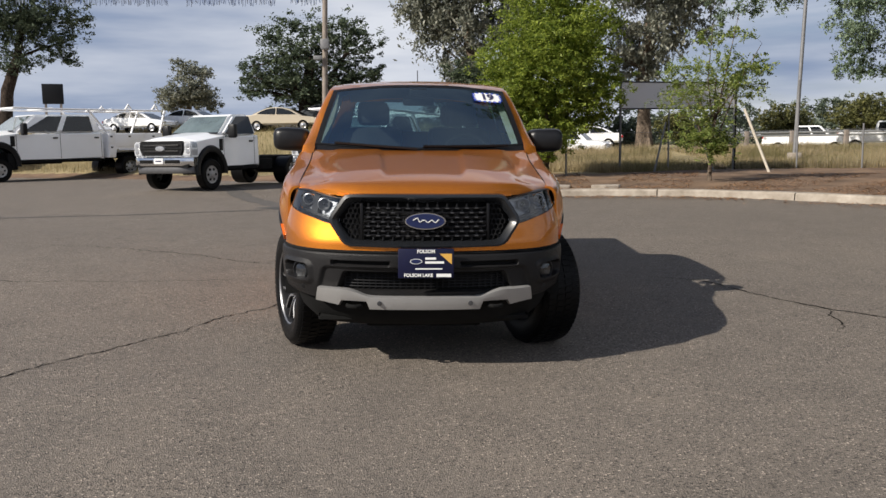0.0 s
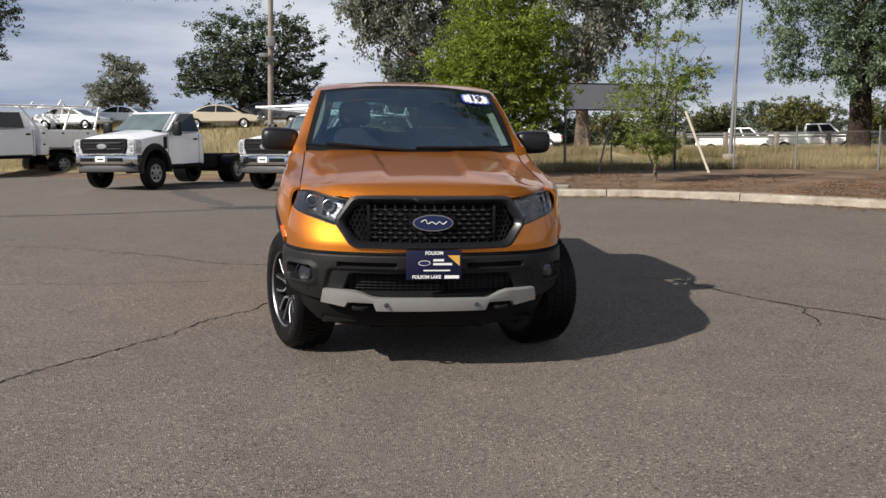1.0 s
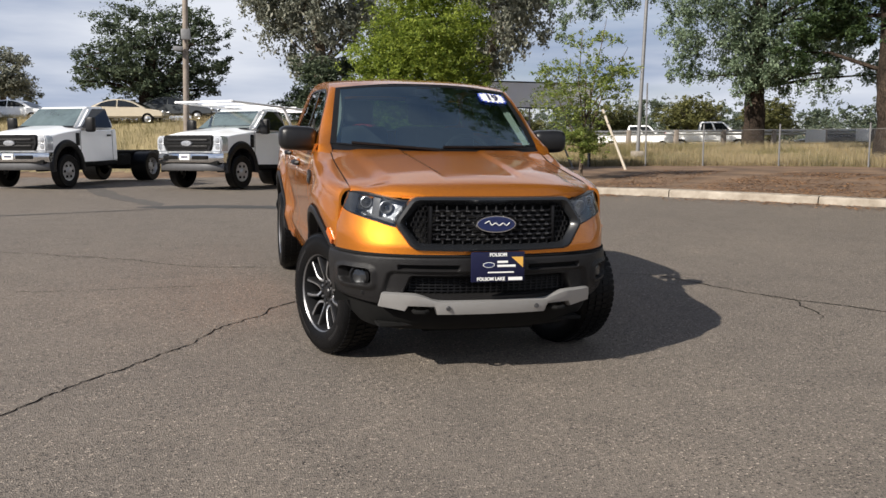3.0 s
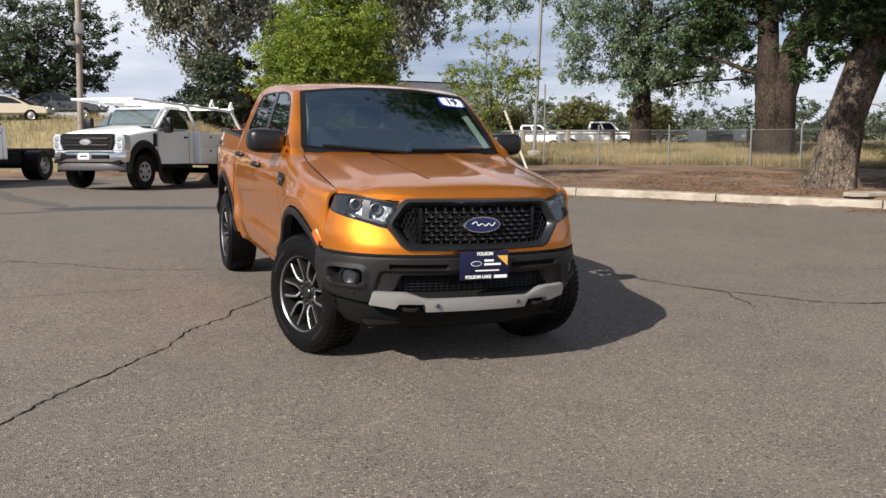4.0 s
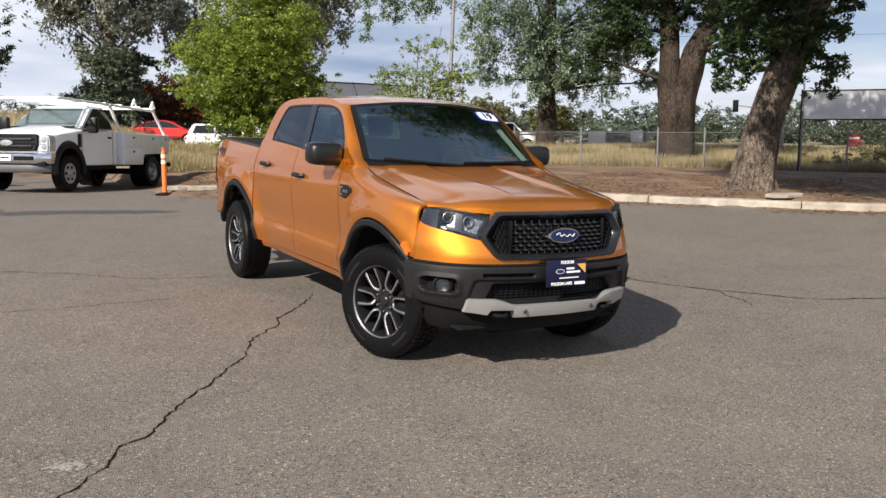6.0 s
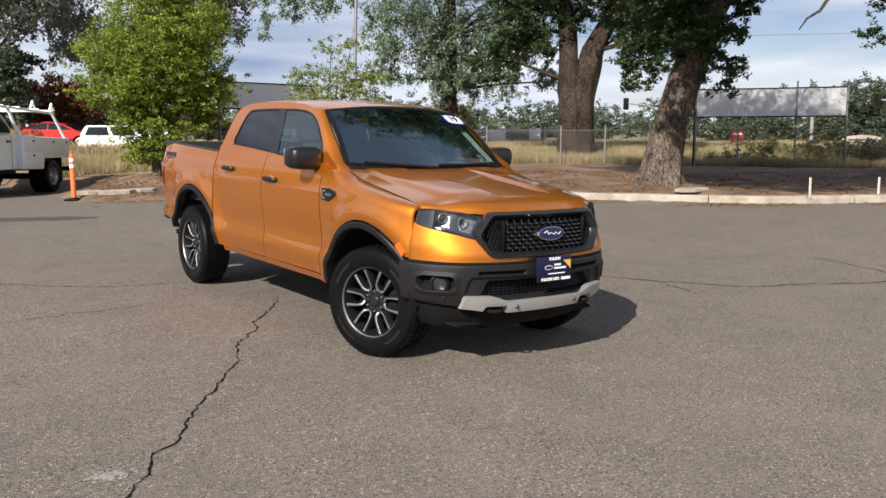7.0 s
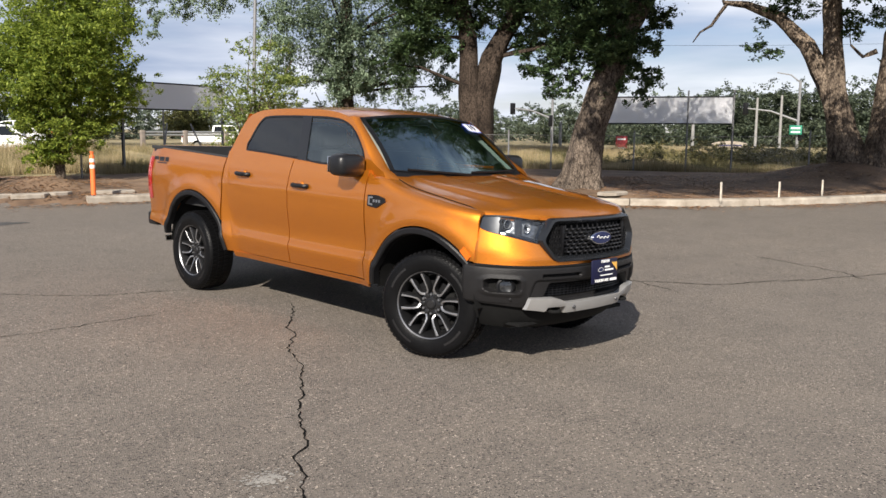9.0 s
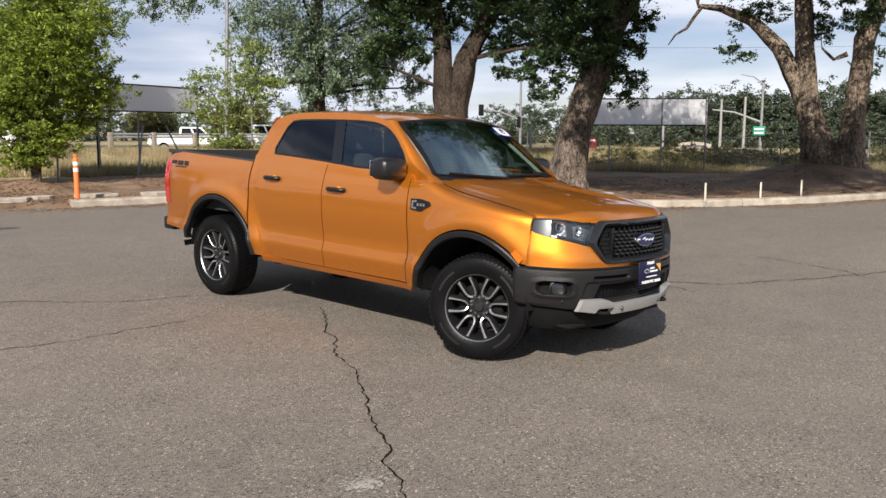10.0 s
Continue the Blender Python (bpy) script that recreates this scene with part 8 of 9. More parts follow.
def work_truck(m, crew, body, label):
    T = thing("work_truck", m, label, "truck", "white work trucks")
    cab_end = 3.42 if crew else 2.15
    wb = 4.35 if crew else (3.85 if body == "service" else 3.75)
    # lower cab body with the wheel arch cut out
    out = [(-0.70, 0.60), (-0.74, 0.86), (-0.74, 1.17), (-0.70, 1.22), (-0.30, 1.26), (0.50, 1.345), (cab_end, 1.40), (cab_end + 0.02, 0.54), (0.66, 0.54)]
    out += [(0.60 * math.cos(radians(a)), 0.44 + 0.64 * math.sin(radians(a))) for a in range(10, 171, 10)]
    bm = bmesh.new()
    prism(bm, out, -0.96, 0.96, "x")
    bmesh.ops.bevel(bm, geom=[e for e in bm.edges if abs(e.verts[0].co.x - e.verts[1].co.x) < 0.01], offset=0.05, segments=3, affect="EDGES")
    part("cab_body", bm, WHITE, T, angle=40)
    # bonnet: high in the middle, falling to the wings and the nose
    bm = bmesh.new()
    rows = []
    for i in range(13):
        v = i / 12
        row = []
        for j in range(17):
            u = -1 + j / 8
            y = -0.80 + 0.10 * abs(u) ** 3 + (1.42 - 0.06 * abs(u) ** 3) * v
            z = 1.285 + 0.185 * v ** 0.85 - 0.085 * abs(u) ** 3.5 - 0.10 * max(0, 1 - v / 0.08) ** 2
            z += 0.022 * sstep(0.62, 0.52, abs(u)) * sstep(0.0, 0.25, v)
            row.append(bm.verts.new((u * 0.925, y, z)))
        rows.append(row)
    for p, q in zip(rows, rows[1:]):
        for j in range(16):
            bm.faces.new((p[j], p[j + 1], q[j + 1], q[j]))
    r = bmesh.ops.extrude_edge_only(bm, edges=[e for e in bm.edges if e.is_boundary])
    for v in r["geom"]:
        if isinstance(v, bmesh.types.BMVert):
            v.co.z -= 0.06
    part("bonnet", bm, WHITE, T, angle=40)
    bm = bmesh.new()
    lo = [(-0.90, 0.46, 1.40), (0.90, 0.46, 1.40), (0.92, cab_end - 0.01, 1.40), (-0.92, cab_end - 0.01, 1.40)]
    hi = [(-0.73, 1.24, 1.98), (0.73, 1.24, 1.98), (0.75, cab_end - 0.14, 2.0), (-0.75, cab_end - 0.14, 2.0)]
    frustum(bm, lo, hi)
    bmesh.ops.bevel(bm, geom=list(bm.edges), offset=0.07, segments=4, affect="EDGES")
    part("cab_roof", bm, WHITE, T, angle=40)

    def on(face, u, v, off=0.012):
        """A place on a cab window face by fractions."""
        a, b, c, d = face
        p = (Vector(a) * (1 - u) + Vector(b) * u) * (1 - v) + (Vector(d) * (1 - u) + Vector(c) * u) * v
        n = (Vector(b) - Vector(a)).cross(Vector(d) - Vector(a)).normalized()
        return p + n * off
    fr = (lo[0], lo[1], hi[1], hi[0])
    quad_part("windscreen", [on(fr, *p) for p in ((0.05, 0.10), (0.95, 0.10), (0.935, 0.90), (0.065, 0.90))], SCREEN, T, label="windscreen with the sky's reflection painted in as pale teal")
    quad_part("screen_base", [on(fr, *p) for p in ((0.045, 0.04), (0.955, 0.04), (0.95, 0.115), (0.05, 0.115))], BLACKP, T, (0, -0.004, 0.003))
    for s in (-1, 1):
        fc = (lo[1], lo[2], hi[2], hi[1]) if s > 0 else (lo[3], lo[0], hi[0], hi[3])
        n = 2 if crew else 1
        for k in range(n):
            a0, a1 = (0.10 + 0.86 * k / n, 0.10 + 0.86 * (k + 1) / n - 0.06)
            if not crew:
                a0, a1 = 0.12, 0.92
            q = [(a0, 0.06), (a1, 0.06), (a1 - 0.01, 0.9), (a0 + (0.14 if k == 0 else 0.01), 0.9)]
            if s < 0:
                q = [(1 - u, v) for u, v in reversed(q)]
            quad_part("side_window", [on(fc, *p) for p in q], CARGLASS, T)
            y0 = 0.55 + (cab_end - (0.62 if crew else 0.78)) * k / n
            y1 = 0.55 + (cab_end - (0.62 if crew else 0.78)) * (k + 1) / n
            for yy in (y0, y1):
                bm = bmesh.new()
                box(bm, s * 0.962 - 0.003, s * 0.962 + 0.003, yy - 0.006, yy + 0.006, 0.58, 1.38)
                part("door_gap", bm, BLACKP, T)
            bm = bmesh.new()
            box(bm, s * 0.975 - 0.015, s * 0.975 + 0.015, y1 - 0.24, y1 - 0.08, 1.21, 1.26, 0.01)
            part("door_handle", bm, BLACKP, T)
        bm = bmesh.new()
        box(bm, s * 1.15 - 0.12, s * 1.15 + 0.12, 0.64, 0.80, 1.32, 1.70, 0.05)
        mo = part("door_mirror", bm, BLACKP, T, "large black tow mirror")
        bm = bmesh.new()
        tube(bm, [(s * 0.93, 0.75, 1.45), (s * 1.10, 0.72, 1.45)], 0.03, 6)
        part("mirror_arm", bm, BLACKP, mo)
        # arch trim
        bm = bmesh.new()
        rings = []
        for a in range(-6, 187, 8):
            c, d = math.cos(radians(a)), math.sin(radians(a))
            rings.append([bm.verts.new((s * x, r * c, 0.42 + r * 1.07 * d)) for r, x in ((0.50, 0.60), (0.50, 0.995), (0.53, 1.012), (0.625, 1.012), (0.665, 0.965))])
        for p, q in zip(rings, rings[1:]):
            for k in range(4):
                bm.faces.new((p[k], q[k], q[k + 1], p[k + 1]))
        part("arch_trim", bm, BLACKP, T, "black wheel arch trim")
        bm = bmesh.new()
        box(bm, min(s * 0.50, s * 0.95), max(s * 0.50, s * 0.95), 0.30, 0.62, 0.42, 1.0, 0.02)
        box(bm, min(s * 0.50, s * 0.72), max(s * 0.50, s * 0.72), -0.62, 0.62, 0.42, 1.05, 0.02)
        part("wheel_well", bm, UNDER, T)
        if body == "service" and not crew:
            bm = bmesh.new()
            box(bm, min(s * 0.60, s * 1.04), max(s * 0.60, s * 1.04), wb + 0.42, wb + 0.50, 0.22, 0.88, 0.01)
            part("mud_flap", bm, UNDER, T)
        small_wheel(T, s * 0.86, 0.0, 0.41, 0.25, s, SILVER)
        small_wheel(T, s * 0.80, wb, 0.41, 0.24, s, SILVER, dual=True)
        # head lamps wrap round the corners
        bm = bmesh.new()
        prism(bm, [(s * 0.62, 0.845), (s * 0.955, 0.845), (s * 0.978, 0.95), (s * 0.978, 1.17), (s * 0.94, 1.235), (s * 0.72, 1.245), (s * 0.765, 1.10), (s * 0.765, 0.98)], -0.80, -0.52, "y")
        bmesh.ops.bevel(bm, geom=list(bm.edges), offset=0.03, segments=2, affect="EDGES")
        hl = part("headlamp", bm, LAMPWHITE, T, "clear headlamp with stacked lenses")
        for z in (0.965, 1.12):
            bm = bmesh.new()
            lathe(bm, [(0.0, -0.815), (0.05, -0.812), (0.062, -0.80), (0.062, -0.78)], 18, "y")
            bmesh.ops.translate(bm, verts=bm.verts, vec=(s * 0.86, 0, z))
            part("lamp_lens", bm, SATIN, hl)
        bm = bmesh.new()
        box(bm, s * 0.84 - 0.10, s * 0.84 + 0.10, -0.812, -0.80, 1.035, 1.05, 0.003)
        part("lamp_bar", bm, SATIN, hl)
        bm = bmesh.new()
        box(bm, s * 0.97 - 0.01, s * 0.97 + 0.012, 0.36, 0.50, 0.98, 1.30, 0.01)
        part("fender_vent", bm, BLACKP, T)
        bm = bmesh.new()
        box(bm, min(s * 0.70, s * 0.98), max(s * 0.70, s * 0.98), 0.62, cab_end - 0.1, 0.45, 0.56, 0.02)
        part("running_board", bm, UNDER, T)
    # grille: a black surround, dark slots and two broad bars
    bm = bmesh.new()
    prism(bm, [(-0.68, 1.255), (0.68, 1.255), (0.735, 1.20), (0.745, 1.04), (0.66, 0.87), (-0.66, 0.87), (-0.745, 1.04), (-0.735, 1.20)], -0.84, -0.72, "y")
    bmesh.ops.bevel(bm, geom=list(bm.edges), offset=0.02, segments=2, affect="EDGES")
    g = part("grille", bm, BLACKP, T, "large black grille with two broad bars")
    for z0, z1, hx in ((0.905, 0.955, 0.60), (1.005, 1.055, 0.67), (1.105, 1.155, 0.67), (1.195, 1.215, 0.62)):
        bm = bmesh.new()
        box(bm, -hx, hx, -0.843, -0.835, z0, z1, 0.003)
        part("grille_slot", bm, UNDER, g)
    for z in (0.98, 1.13):
        bm = bmesh.new()
        box(bm, -0.60, 0.60, -0.865, -0.838, z - 0.028, z + 0.028, 0.012)
        part("grille_bar", bm, GREYP, g)
    bm = bmesh.new()
    lathe(bm, [(0.0, -0.895), (0.15, -0.89), (0.165, -0.87), (0.165, -0.84)], 28, "y")
    bmesh.ops.scale(bm, verts=bm.verts, vec=(1, 1, 0.42))
    bmesh.ops.translate(bm, verts=bm.verts, vec=(0, 0, 1.055))
    part("oval_badge", bm, SATIN, g, "pale oval badge")

    def bumper_band(name, z0, z1, hx, y0, material, parent, label="", deep=0.16):
        """A band across the nose with its ends swept back."""
        bm = bmesh.new()
        cols = []
        for j in range(21):
            u = -1 + j / 10
            y = y0 + 0.20 * abs(u) ** 4
            cols.append([bm.verts.new((u * hx, y + d, z)) for d, z in ((deep, z0), (0.02, z0), (0.0, z0 + 0.02), (-0.012, (z0 + z1) / 2), (0.0, z1 - 0.02), (0.03, z1), (deep, z1))])
        for p, q in zip(cols, cols[1:]):
            for k in range(6):
                bm.faces.new((p[k], q[k], q[k + 1], p[k + 1]))
        for c in (cols[0], cols[-1]):
            bm.faces.new(c)
        return part(name, bm, material, parent, label, angle=40)
    bp = bumper_band("front_bumper", 0.60, 0.83, 0.985, -0.93, CHROME, T, "bright chrome bumper")
    bumper_band("bumper_valance", 0.40, 0.58, 0.95, -0.89, VALANCE, bp, "grey lower bumper band")
    for x0, x1 in ((-0.66, -0.20), (0.20, 0.66)):
        bm = bmesh.new()
        box(bm, x0, x1, -0.945, -0.90, 0.67, 0.76, 0.01)
        part("bumper_slot", bm, UNDER, bp)
    bm = bmesh.new()
    box(bm, -0.90, 0.90, -0.86, -0.70, 0.56, 0.62)
    part("bumper_gap", bm, UNDER, bp)
    bm = bmesh.new()
    box(bm, -0.15, 0.15, -0.958, -0.94, 0.655, 0.80, 0.005)
    pl = part("plate", bm, INKWHITE, T, "white plate card")
    bm = bmesh.new()
    box(bm, -0.10, 0.10, -0.962, -0.957, 0.71, 0.75)
    part("lettering_bar", bm, INKDARK, pl)
    for s in (-1, 1):
        bm = bmesh.new()
        box(bm, s * 0.42 - 0.05, s * 0.42 + 0.05, 0.4, wb + 1.1, 0.52, 0.72, 0.01)
        part("chassis_rail", bm, UNDER, T)
    bm = bmesh.new()
    box(bm, -0.5, 0.5, -0.6, 2.2, 0.40, 0.66, 0.03)
    part("underside", bm, UNDER, T)
    bm = bmesh.new()
    tube(bm, [(-0.8, wb, 0.41), (0.8, wb, 0.41)], 0.08, 8)
    part("rear_axle", bm, UNDER, T)
    if body == "chassis":
        for b in ((-0.52, 0.52, cab_end + 0.1, wb + 0.95, 0.70, 0.80), (-0.78, -0.45, 2.35, 3.05, 0.36, 0.76), (-0.95, 0.95, wb + 0.50, wb + 0.54, 0.30, 0.80), (-0.35, 0.35, cab_end + 0.15, cab_end + 0.6, 0.74, 0.98), (0.45, 0.78, 2.35, 3.05, 0.40, 0.72)):
            bm = bmesh.new()
            box(bm, *b, 0.03)
            part("tank", bm, UNDER, T)
        bm = bmesh.new()
        box(bm, -0.9, 0.9, wb + 1.0, wb + 1.1, 0.52, 0.80, 0.02)
        part("rear_crossmember", bm, UNDER, T)
        return raised(T, 0.07, 1.02)
    y0, y1 = (cab_end + 0.12, wb + 1.25) if crew else (cab_end + 0.12, wb + 0.95)
    for s in (-1, 1):
        bm = bmesh.new()
        o = [(y0, 0.56), (wb - 0.55, 0.56), (wb - 0.52, 0.86), (wb + 0.52, 0.86), (wb + 0.55, 0.60 if crew else 0.86), (y1, 0.60 if crew else 0.86), (y1, 1.38), (y0, 1.38)]
        prism(bm, o, min(s * 0.62, s * 1.06), max(s * 0.62, s * 1.06), "x")
        bmesh.ops.bevel(bm, geom=list(bm.edges), offset=0.015, segments=1, affect="EDGES")
        bx = part("service_box", bm, OFFWHITE, T, "white steel tool compartments")
        for a, b, c, d in ((y0 + 0.03, wb - 0.60, 0.62, 0.98), (y0 + 0.03, wb - 0.60, 1.0, 1.34), (wb - 0.54, wb + 0.5, 0.92, 1.34), (wb + 0.56, y1 - 0.04, 0.64 if crew else 0.92, 1.34)):
            bm = bmesh.new()
            box(bm, s * 1.068 - 0.008, s * 1.068 + 0.008, a, b, c, d, 0.006)
            dr = part("compartment_door", bm, OFFWHITE, bx)
            bm = bmesh.new()
            box(bm, s * 1.08 - 0.006, s * 1.08 + 0.006, (a + b) / 2 - 0.04, (a + b) / 2 + 0.04, d - 0.10, d - 0.05, 0.003)
            part("latch", bm, BLACKP, dr)
    bm = bmesh.new()
    box(bm, -0.62, 0.62, y0, y1, 0.74, 0.80)
    part("bed_floor", bm, GALV, T)
    bm = bmesh.new()
    box(bm, -1.02, 1.02, y1, y1 + 0.18, 0.50, 0.62, 0.02)
    part("rear_step", bm, UNDER, T)
    if not crew:
        bm = bmesh.new()
        box(bm, -0.62, 0.62, y0 + 0.02, y0 + 0.42, 0.82, 1.42, 0.03)
        part("transverse_box", bm, OFFWHITE, T, "white upright tool box behind the cab")
    # ladder rack
    rz = 2.16 if crew else 2.07
    for yy in (y0 + 0.9, y1 - 0.15 if crew else y1 - 0.62):
        for s in (-1, 1):
            bm = bmesh.new()
            tube(bm, [(s * 0.90, yy - 0.12, rz + 0.03), (s * 0.90, yy, rz + 0.2), (s * 0.90, yy + 0.12, rz + 0.03)], 0.03, 6)
            part("rack_stop", bm, OFFWHITE, T, "white load stop on the rack")
    for s in (-1, 1):
        bm = bmesh.new()
        tube(bm, [(s * 0.84, 0.55 if crew else -0.25, rz + 0.02), (s * 0.88, 1.6, rz), (s * 0.92, y1 + 0.1 if crew else y1 - 0.55, rz - (0 if crew else 0.05))], 0.030, 8)
        part("rack_rail", bm, OFFWHITE, T, "white ladder rack rail")
        for yy, lean in ((y0 + 0.05, -0.62 if crew else -0.40), (y1 - 0.04, 0.28 if crew else -0.62)):
            bm = bmesh.new()
            tube(bm, [(s * 0.95, yy, 1.38), (s * 0.90, yy + lean, rz)], 0.04, 8)
            part("rack_upright", bm, OFFWHITE, T)
    for yy in (0.6 if crew else -0.2, 0.8, 1.8, y0 + 0.3, (y0 + y1) / 2, y1 - 0.05 if crew else y1 - 0.55):
        bm = bmesh.new()
        tube(bm, [(-0.88, yy, rz + 0.02), (0.88, yy, rz + 0.02)], 0.026, 8)
        part("rack_bar", bm, OFFWHITE, T)
    return raised(T, 0.12 if crew else 0.04, 0.88 if crew else 1.02)


work_truck(pose(-1.72, 17.05, 0.02, -1.9, 0, -38.0), False, "service", "white single-cab service truck with a ladder rack and tool boxes")
work_truck(pose(-5.82, 17.4, 0.10, 0, 0, -27.0) @ Matrix.Scale(0.96, 4), False, "chassis", "white single-cab chassis truck with a bare black frame")
work_truck(pose(-15.75, 27.9, 0.0, 0, 0, -43) @ Matrix.Scale(1.2, 4), True, "service", "white crew-cab utility truck with a ladder rack")


def far_car(m, kind, paint, label, group):
    C = thing("parked_car", m, label, "car", group)
    if kind == "sedan":
        out = [(-2.25, 0.38), (-2.28, 0.62), (-2.1, 0.78), (-1.0, 0.92), (1.35, 0.98), (2.15, 0.95), (2.28, 0.70), (2.25, 0.38)]
        lo = [(-0.84, -1.15, 0.90), (0.84, -1.15, 0.90), (0.84, 1.55, 0.97), (-0.84, 1.55, 0.97)]
        hi = [(-0.62, -0.25, 1.42), (0.62, -0.25, 1.42), (0.62, 0.75, 1.42), (-0.62, 0.75, 1.42)]
    elif kind == "suv":
        out = [(-2.25, 0.42), (-2.28, 0.75), (-2.1, 0.95), (-1.05, 1.08), (2.2, 1.12), (2.28, 0.80), (2.25, 0.42)]
        lo = [(-0.88, -1.15, 1.06), (0.88, -1.15, 1.06), (0.88, 2.15, 1.12), (-0.88, 2.15, 1.12)]
        hi = [(-0.70, -0.45, 1.68), (0.70, -0.45, 1.68), (0.70, 1.85, 1.68), (-0.70, 1.85, 1.68)]
    else:
        out = [(-2.8, 0.55), (-2.85, 0.95), (-2.7, 1.12), (-1.5, 1.22), (2.85, 1.24), (2.9, 0.55)]
        lo = [(-0.92, -1.5, 1.20), (0.92, -1.5, 1.20), (0.92, 0.75, 1.22), (-0.92, 0.75, 1.22)]
        hi = [(-0.74, -0.8, 1.86), (0.74, -0.8, 1.86), (0.74, 0.62, 1.86), (-0.74, 0.62, 1.86)]
    bm = bmesh.new()
    prism(bm, out, -0.90, 0.90, "x")
    bmesh.ops.bevel(bm, geom=list(bm.edges), offset=0.09, segments=3, affect="EDGES")
    part("body", bm, paint, C, angle=45)
    if kind == "sedan":
        line = [(-1.30, 0.90), (-0.95, 1.08), (-0.55, 1.27), (-0.10, 1.39), (0.35, 1.42), (0.80, 1.37), (1.25, 1.22), (1.80, 0.95)]
        half = lambda z: 0.84 - (z - 0.90) * 0.42
        cols = []
        bm = bmesh.new()
        for y, z in line:
            cols.append([bm.verts.new((-half(0.9), y, 0.88)), bm.verts.new((-half(z), y, z - 0.03)), bm.verts.new((-half(z) + 0.10, y, z)), bm.verts.new((half(z) - 0.10, y, z)), bm.verts.new((half(z), y, z - 0.03)), bm.verts.new((half(0.9), y, 0.88))])
        for p, q in zip(cols, cols[1:]):
            for k in range(5):
                bm.faces.new((p[k], q[k], q[k + 1], p[k + 1]))
        part("cabin", bm, paint, C, angle=60)
        for s in (-1, 1):
            for pane in ([(-1.0, 0.97), (-0.58, 1.20), (-0.12, 1.33), (0.22, 1.36), (0.22, 0.99)], [(0.30, 0.99), (0.30, 1.36), (0.72, 1.32), (1.12, 1.20), (1.42, 1.03)]):
                quad_part("side_window", [(s * (half(z) + 0.022), y, z) for y, z in pane], CARGLASS, C)
        for nm, a, b in (("windscreen", (-1.22, 0.955), (-0.60, 1.265)), ("back_window", (0.95, 1.335), (1.68, 1.02))):
            quad_part(nm, [(-half(a[1]) + 0.13, a[0], a[1] + 0.016), (half(a[1]) - 0.13, a[0], a[1] + 0.016), (half(b[1]) - 0.13, b[0], b[1] + 0.016), (-half(b[1]) + 0.13, b[0], b[1] + 0.016)], CARGLASS, C)
    else:
        bm = bmesh.new()
        frustum(bm, lo, hi)
        bmesh.ops.bevel(bm, geom=list(bm.edges), offset=0.06, segments=3, affect="EDGES")
        part("cabin", bm, paint, C, angle=45)
    faces = {"windscreen": (lo[0], lo[1], hi[1], hi[0]), "side_window": (lo[1], lo[2], hi[2], hi[1]), "back_window": (lo[2], lo[3], hi[3], hi[2])}
    for nm, fc in [] if kind == "sedan" else list(faces.items()) + [("side_window", (lo[3], lo[0], hi[0], hi[3]))]:
        n = (Vector(fc[1]) - Vector(fc[0])).cross(Vector(fc[3]) - Vector(fc[0])).normalized() * 0.012
        spans = ((0.08, 0.47), (0.53, 0.92)) if nm == "side_window" else ((0.07, 0.93),)
        for u0, u1 in spans:
            q = []
            for u, v in ((u0, 0.1), (u1, 0.1), (u1, 0.86), (u0, 0.86)):
                q.append((Vector(fc[0]) * (1 - u) + Vector(fc[1]) * u) * (1 - v) + (Vector(fc[3]) * (1 - u) + Vector(fc[2]) * u) * v + n)
            quad_part(nm, q, CARGLASS, C)
    r = 0.33 if kind != "pickup" else 0.39
    wy = 1.4 if kind != "pickup" else 1.8
    for s in (-1, 1):
        for y in (-wy, wy):
            small_wheel(C, s * 0.80, y, r, 0.22, s, SATIN, holes=False)
    for s in (-1, 1):
        bm = bmesh.new()
        box(bm, s * 0.72 - 0.13, s * 0.72 + 0.13, out[1][0] - 0.01, out[1][0] + 0.12, out[1][1] + 0.0, out[1][1] + 0.14, 0.03)
        part("headlamp", bm, SATIN, C)
        bm = bmesh.new()
        box(bm, s * 0.72 - 0.13, s * 0.72 + 0.13, -out[1][0] - 0.10, -out[1][0] + 0.01, out[1][1] + 0.05, out[1][1] + 0.2, 0.03)
        part("tail_lamp", bm, LENS_RED, C)
    return C


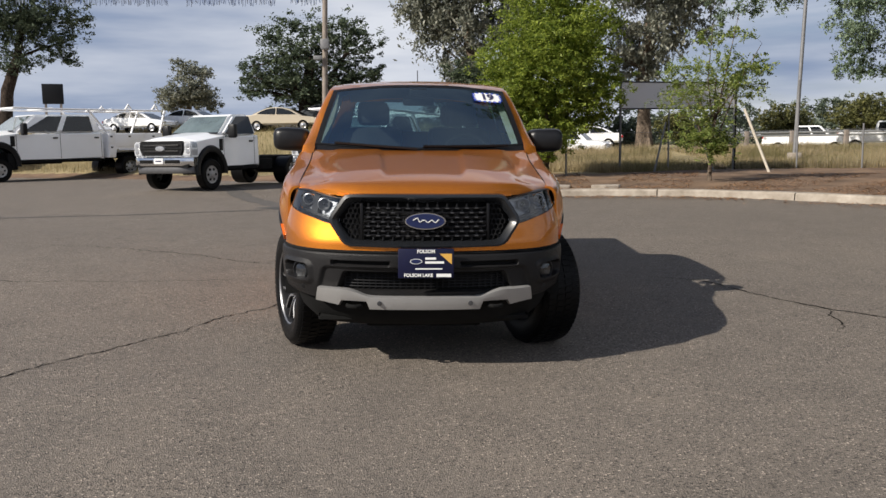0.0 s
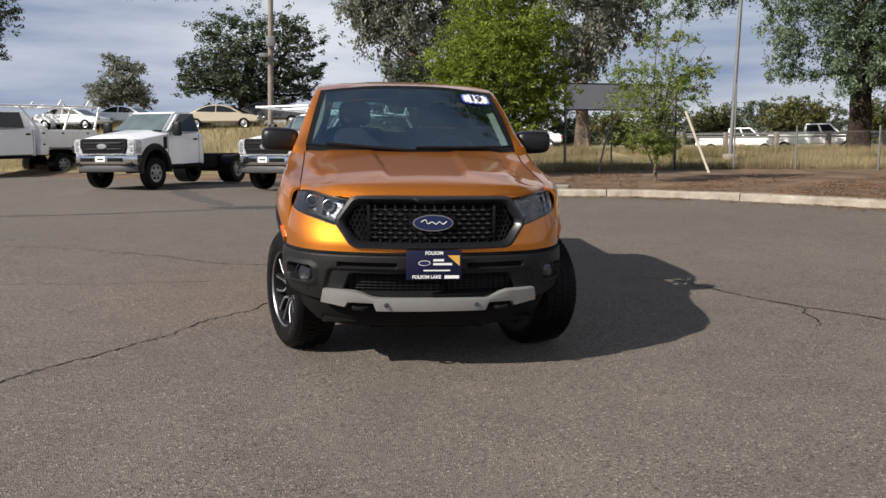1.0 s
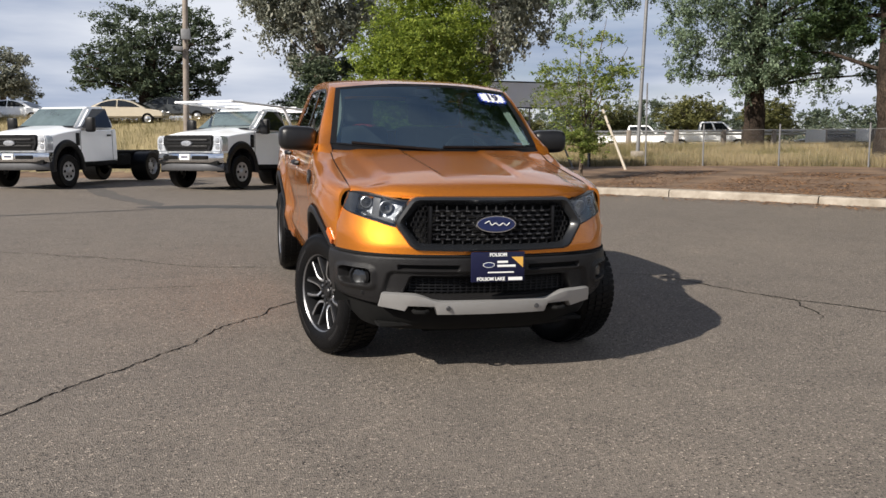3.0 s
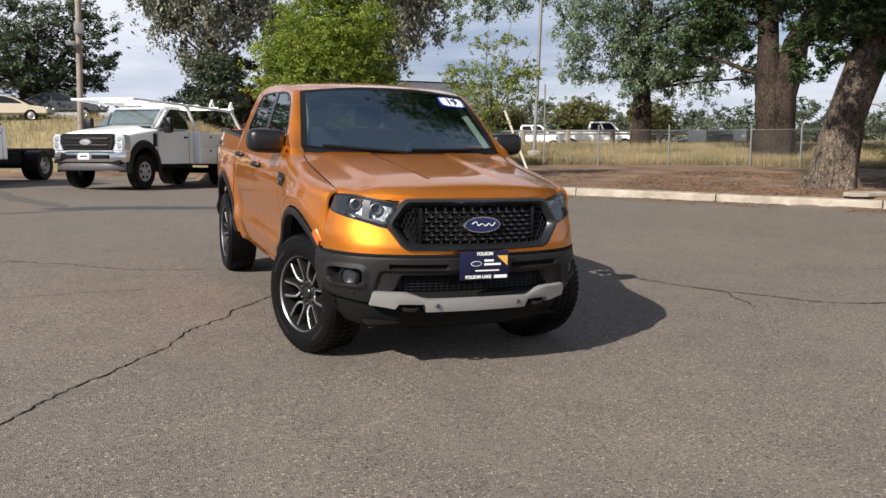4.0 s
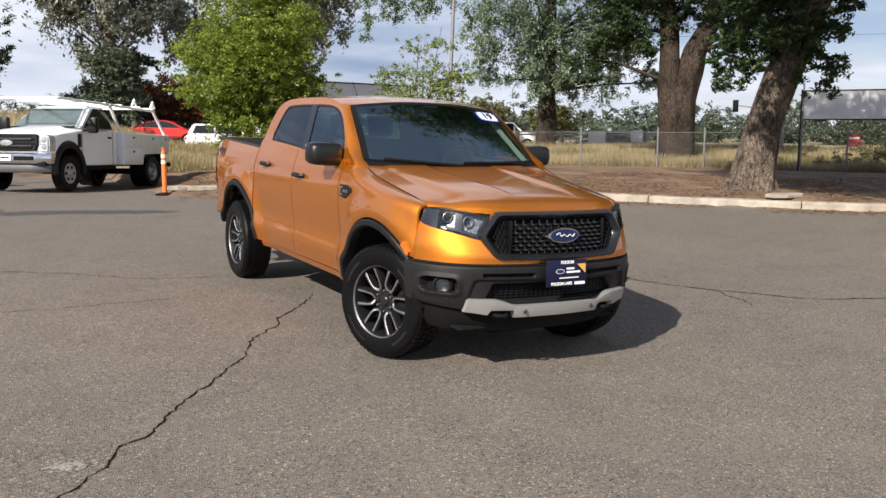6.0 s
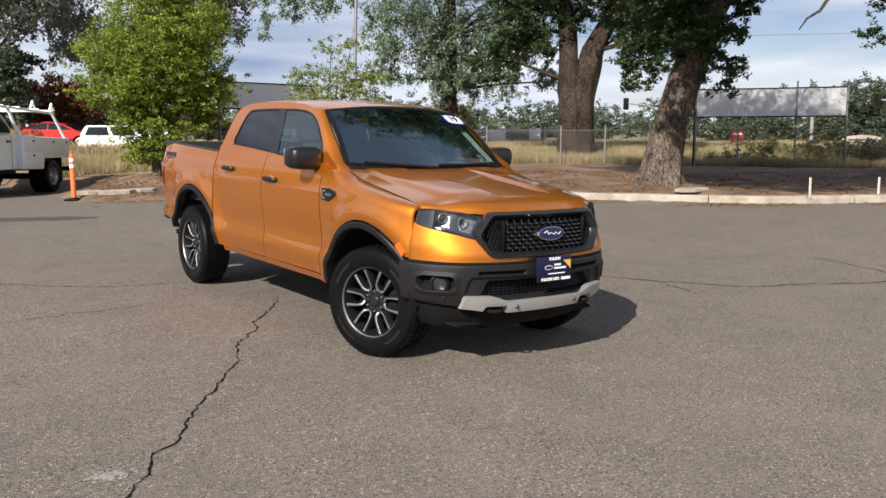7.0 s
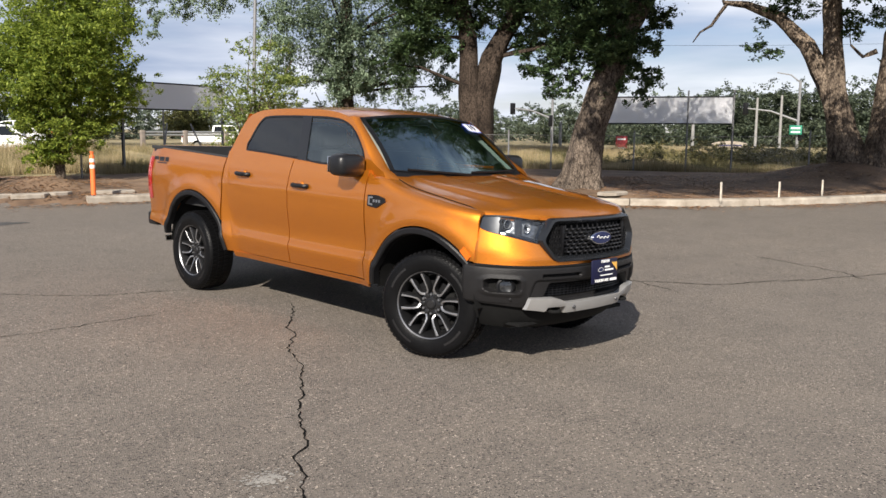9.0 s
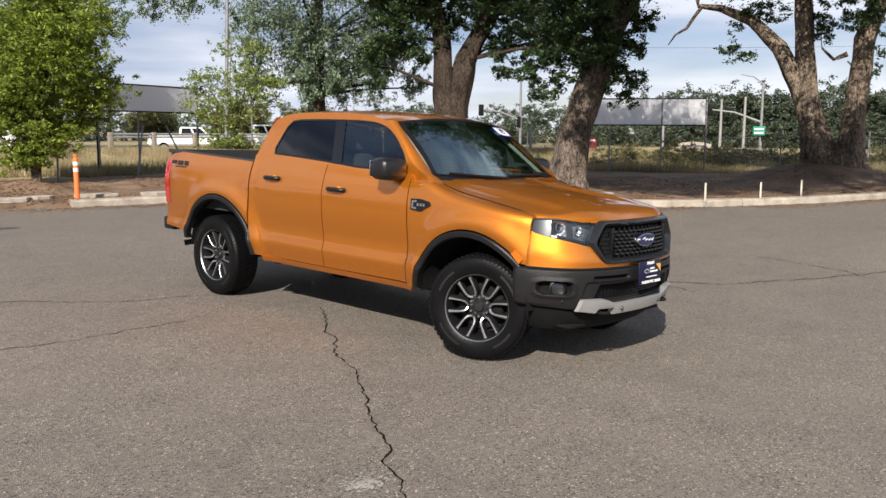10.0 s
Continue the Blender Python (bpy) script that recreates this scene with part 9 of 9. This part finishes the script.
def parked(x, y, turn, kind, paint, label, group, scale=0.82, dz=0.0):
    far_car(pose(x, y, height(x, y) + dz, 0, 0, turn) @ Matrix.Scale(scale, 4), kind, paint, label, group)


parked(-5.2, 33.0, 80, "sedan", BEIGE, "beige sedan parked on the grassy bank", "cars on the bank", 0.74, -0.10)
parked(-3.3, 35.6, 75, "sedan", DARKCAR, "dark grey sedan parked on the grassy bank", "cars on the bank", 0.80)
parked(-10.4, 38.4, 70, "sedan", WHITE, "white sedan parked on the grassy bank", "cars on the bank", 0.74, -0.15)
parked(-12.6, 37.0, 72, "sedan", WHITE, "white sedan parked on the grassy bank", "cars on the bank", 0.74, 0.1)
parked(-15.4, 36.0, 68, "suv", WHITE, "white car parked behind the utility truck", "cars on the bank", 0.82, 0.4)
parked(-19.0, 35.0, 68, "sedan", WHITE, "white car parked at the end of the bank", "cars on the bank", 0.82, 0.4)
parked(5.6, 37.0, 60, "sedan", REDCAR, "red car parked beyond the dry grass", "cars beyond the grass", 0.8, 0.0)
parked(7.8, 34.5, 65, "suv", WHITE, "white car parked beyond the dry grass", "cars beyond the grass", 0.8, -0.3)
parked(25.0, 38.0, 60, "pickup", WHITE, "white pickup truck parked along the road", "vehicles along the road", 0.84, -0.22)
parked(22.4, 41.5, 60, "pickup", WHITE, "white pickup truck parked along the road", "vehicles along the road", 0.80, -0.3)
parked(31.0, 35.6, -120, "sedan", DARKCAR, "dark car parked along the road", "vehicles along the road", 0.8, -0.3)
parked(9.4, 38.6, -105, "sedan", WHITE, "white sedan standing on the road", "vehicles along the road", 0.82, 0.1)

t = thing("dark_sign_board", look((-14.9, 32.5, 0), (0, -5, 0)) @ pose(0, 0, 0, -90, 0, 0), "dark rectangular sign board on two posts", "sign")
bm = bmesh.new()
box(bm, -0.42, 0.42, -0.06, 0.06, 3.1, 3.95, 0.02)
part("board", bm, BLACKP, t)
for s in (-1, 1):
    bm = bmesh.new()
    box(bm, s * 0.3 - 0.05, s * 0.3 + 0.05, -0.05, 0.05, 0.8, 3.15)
    part("post", bm, WOODPOLE, t)
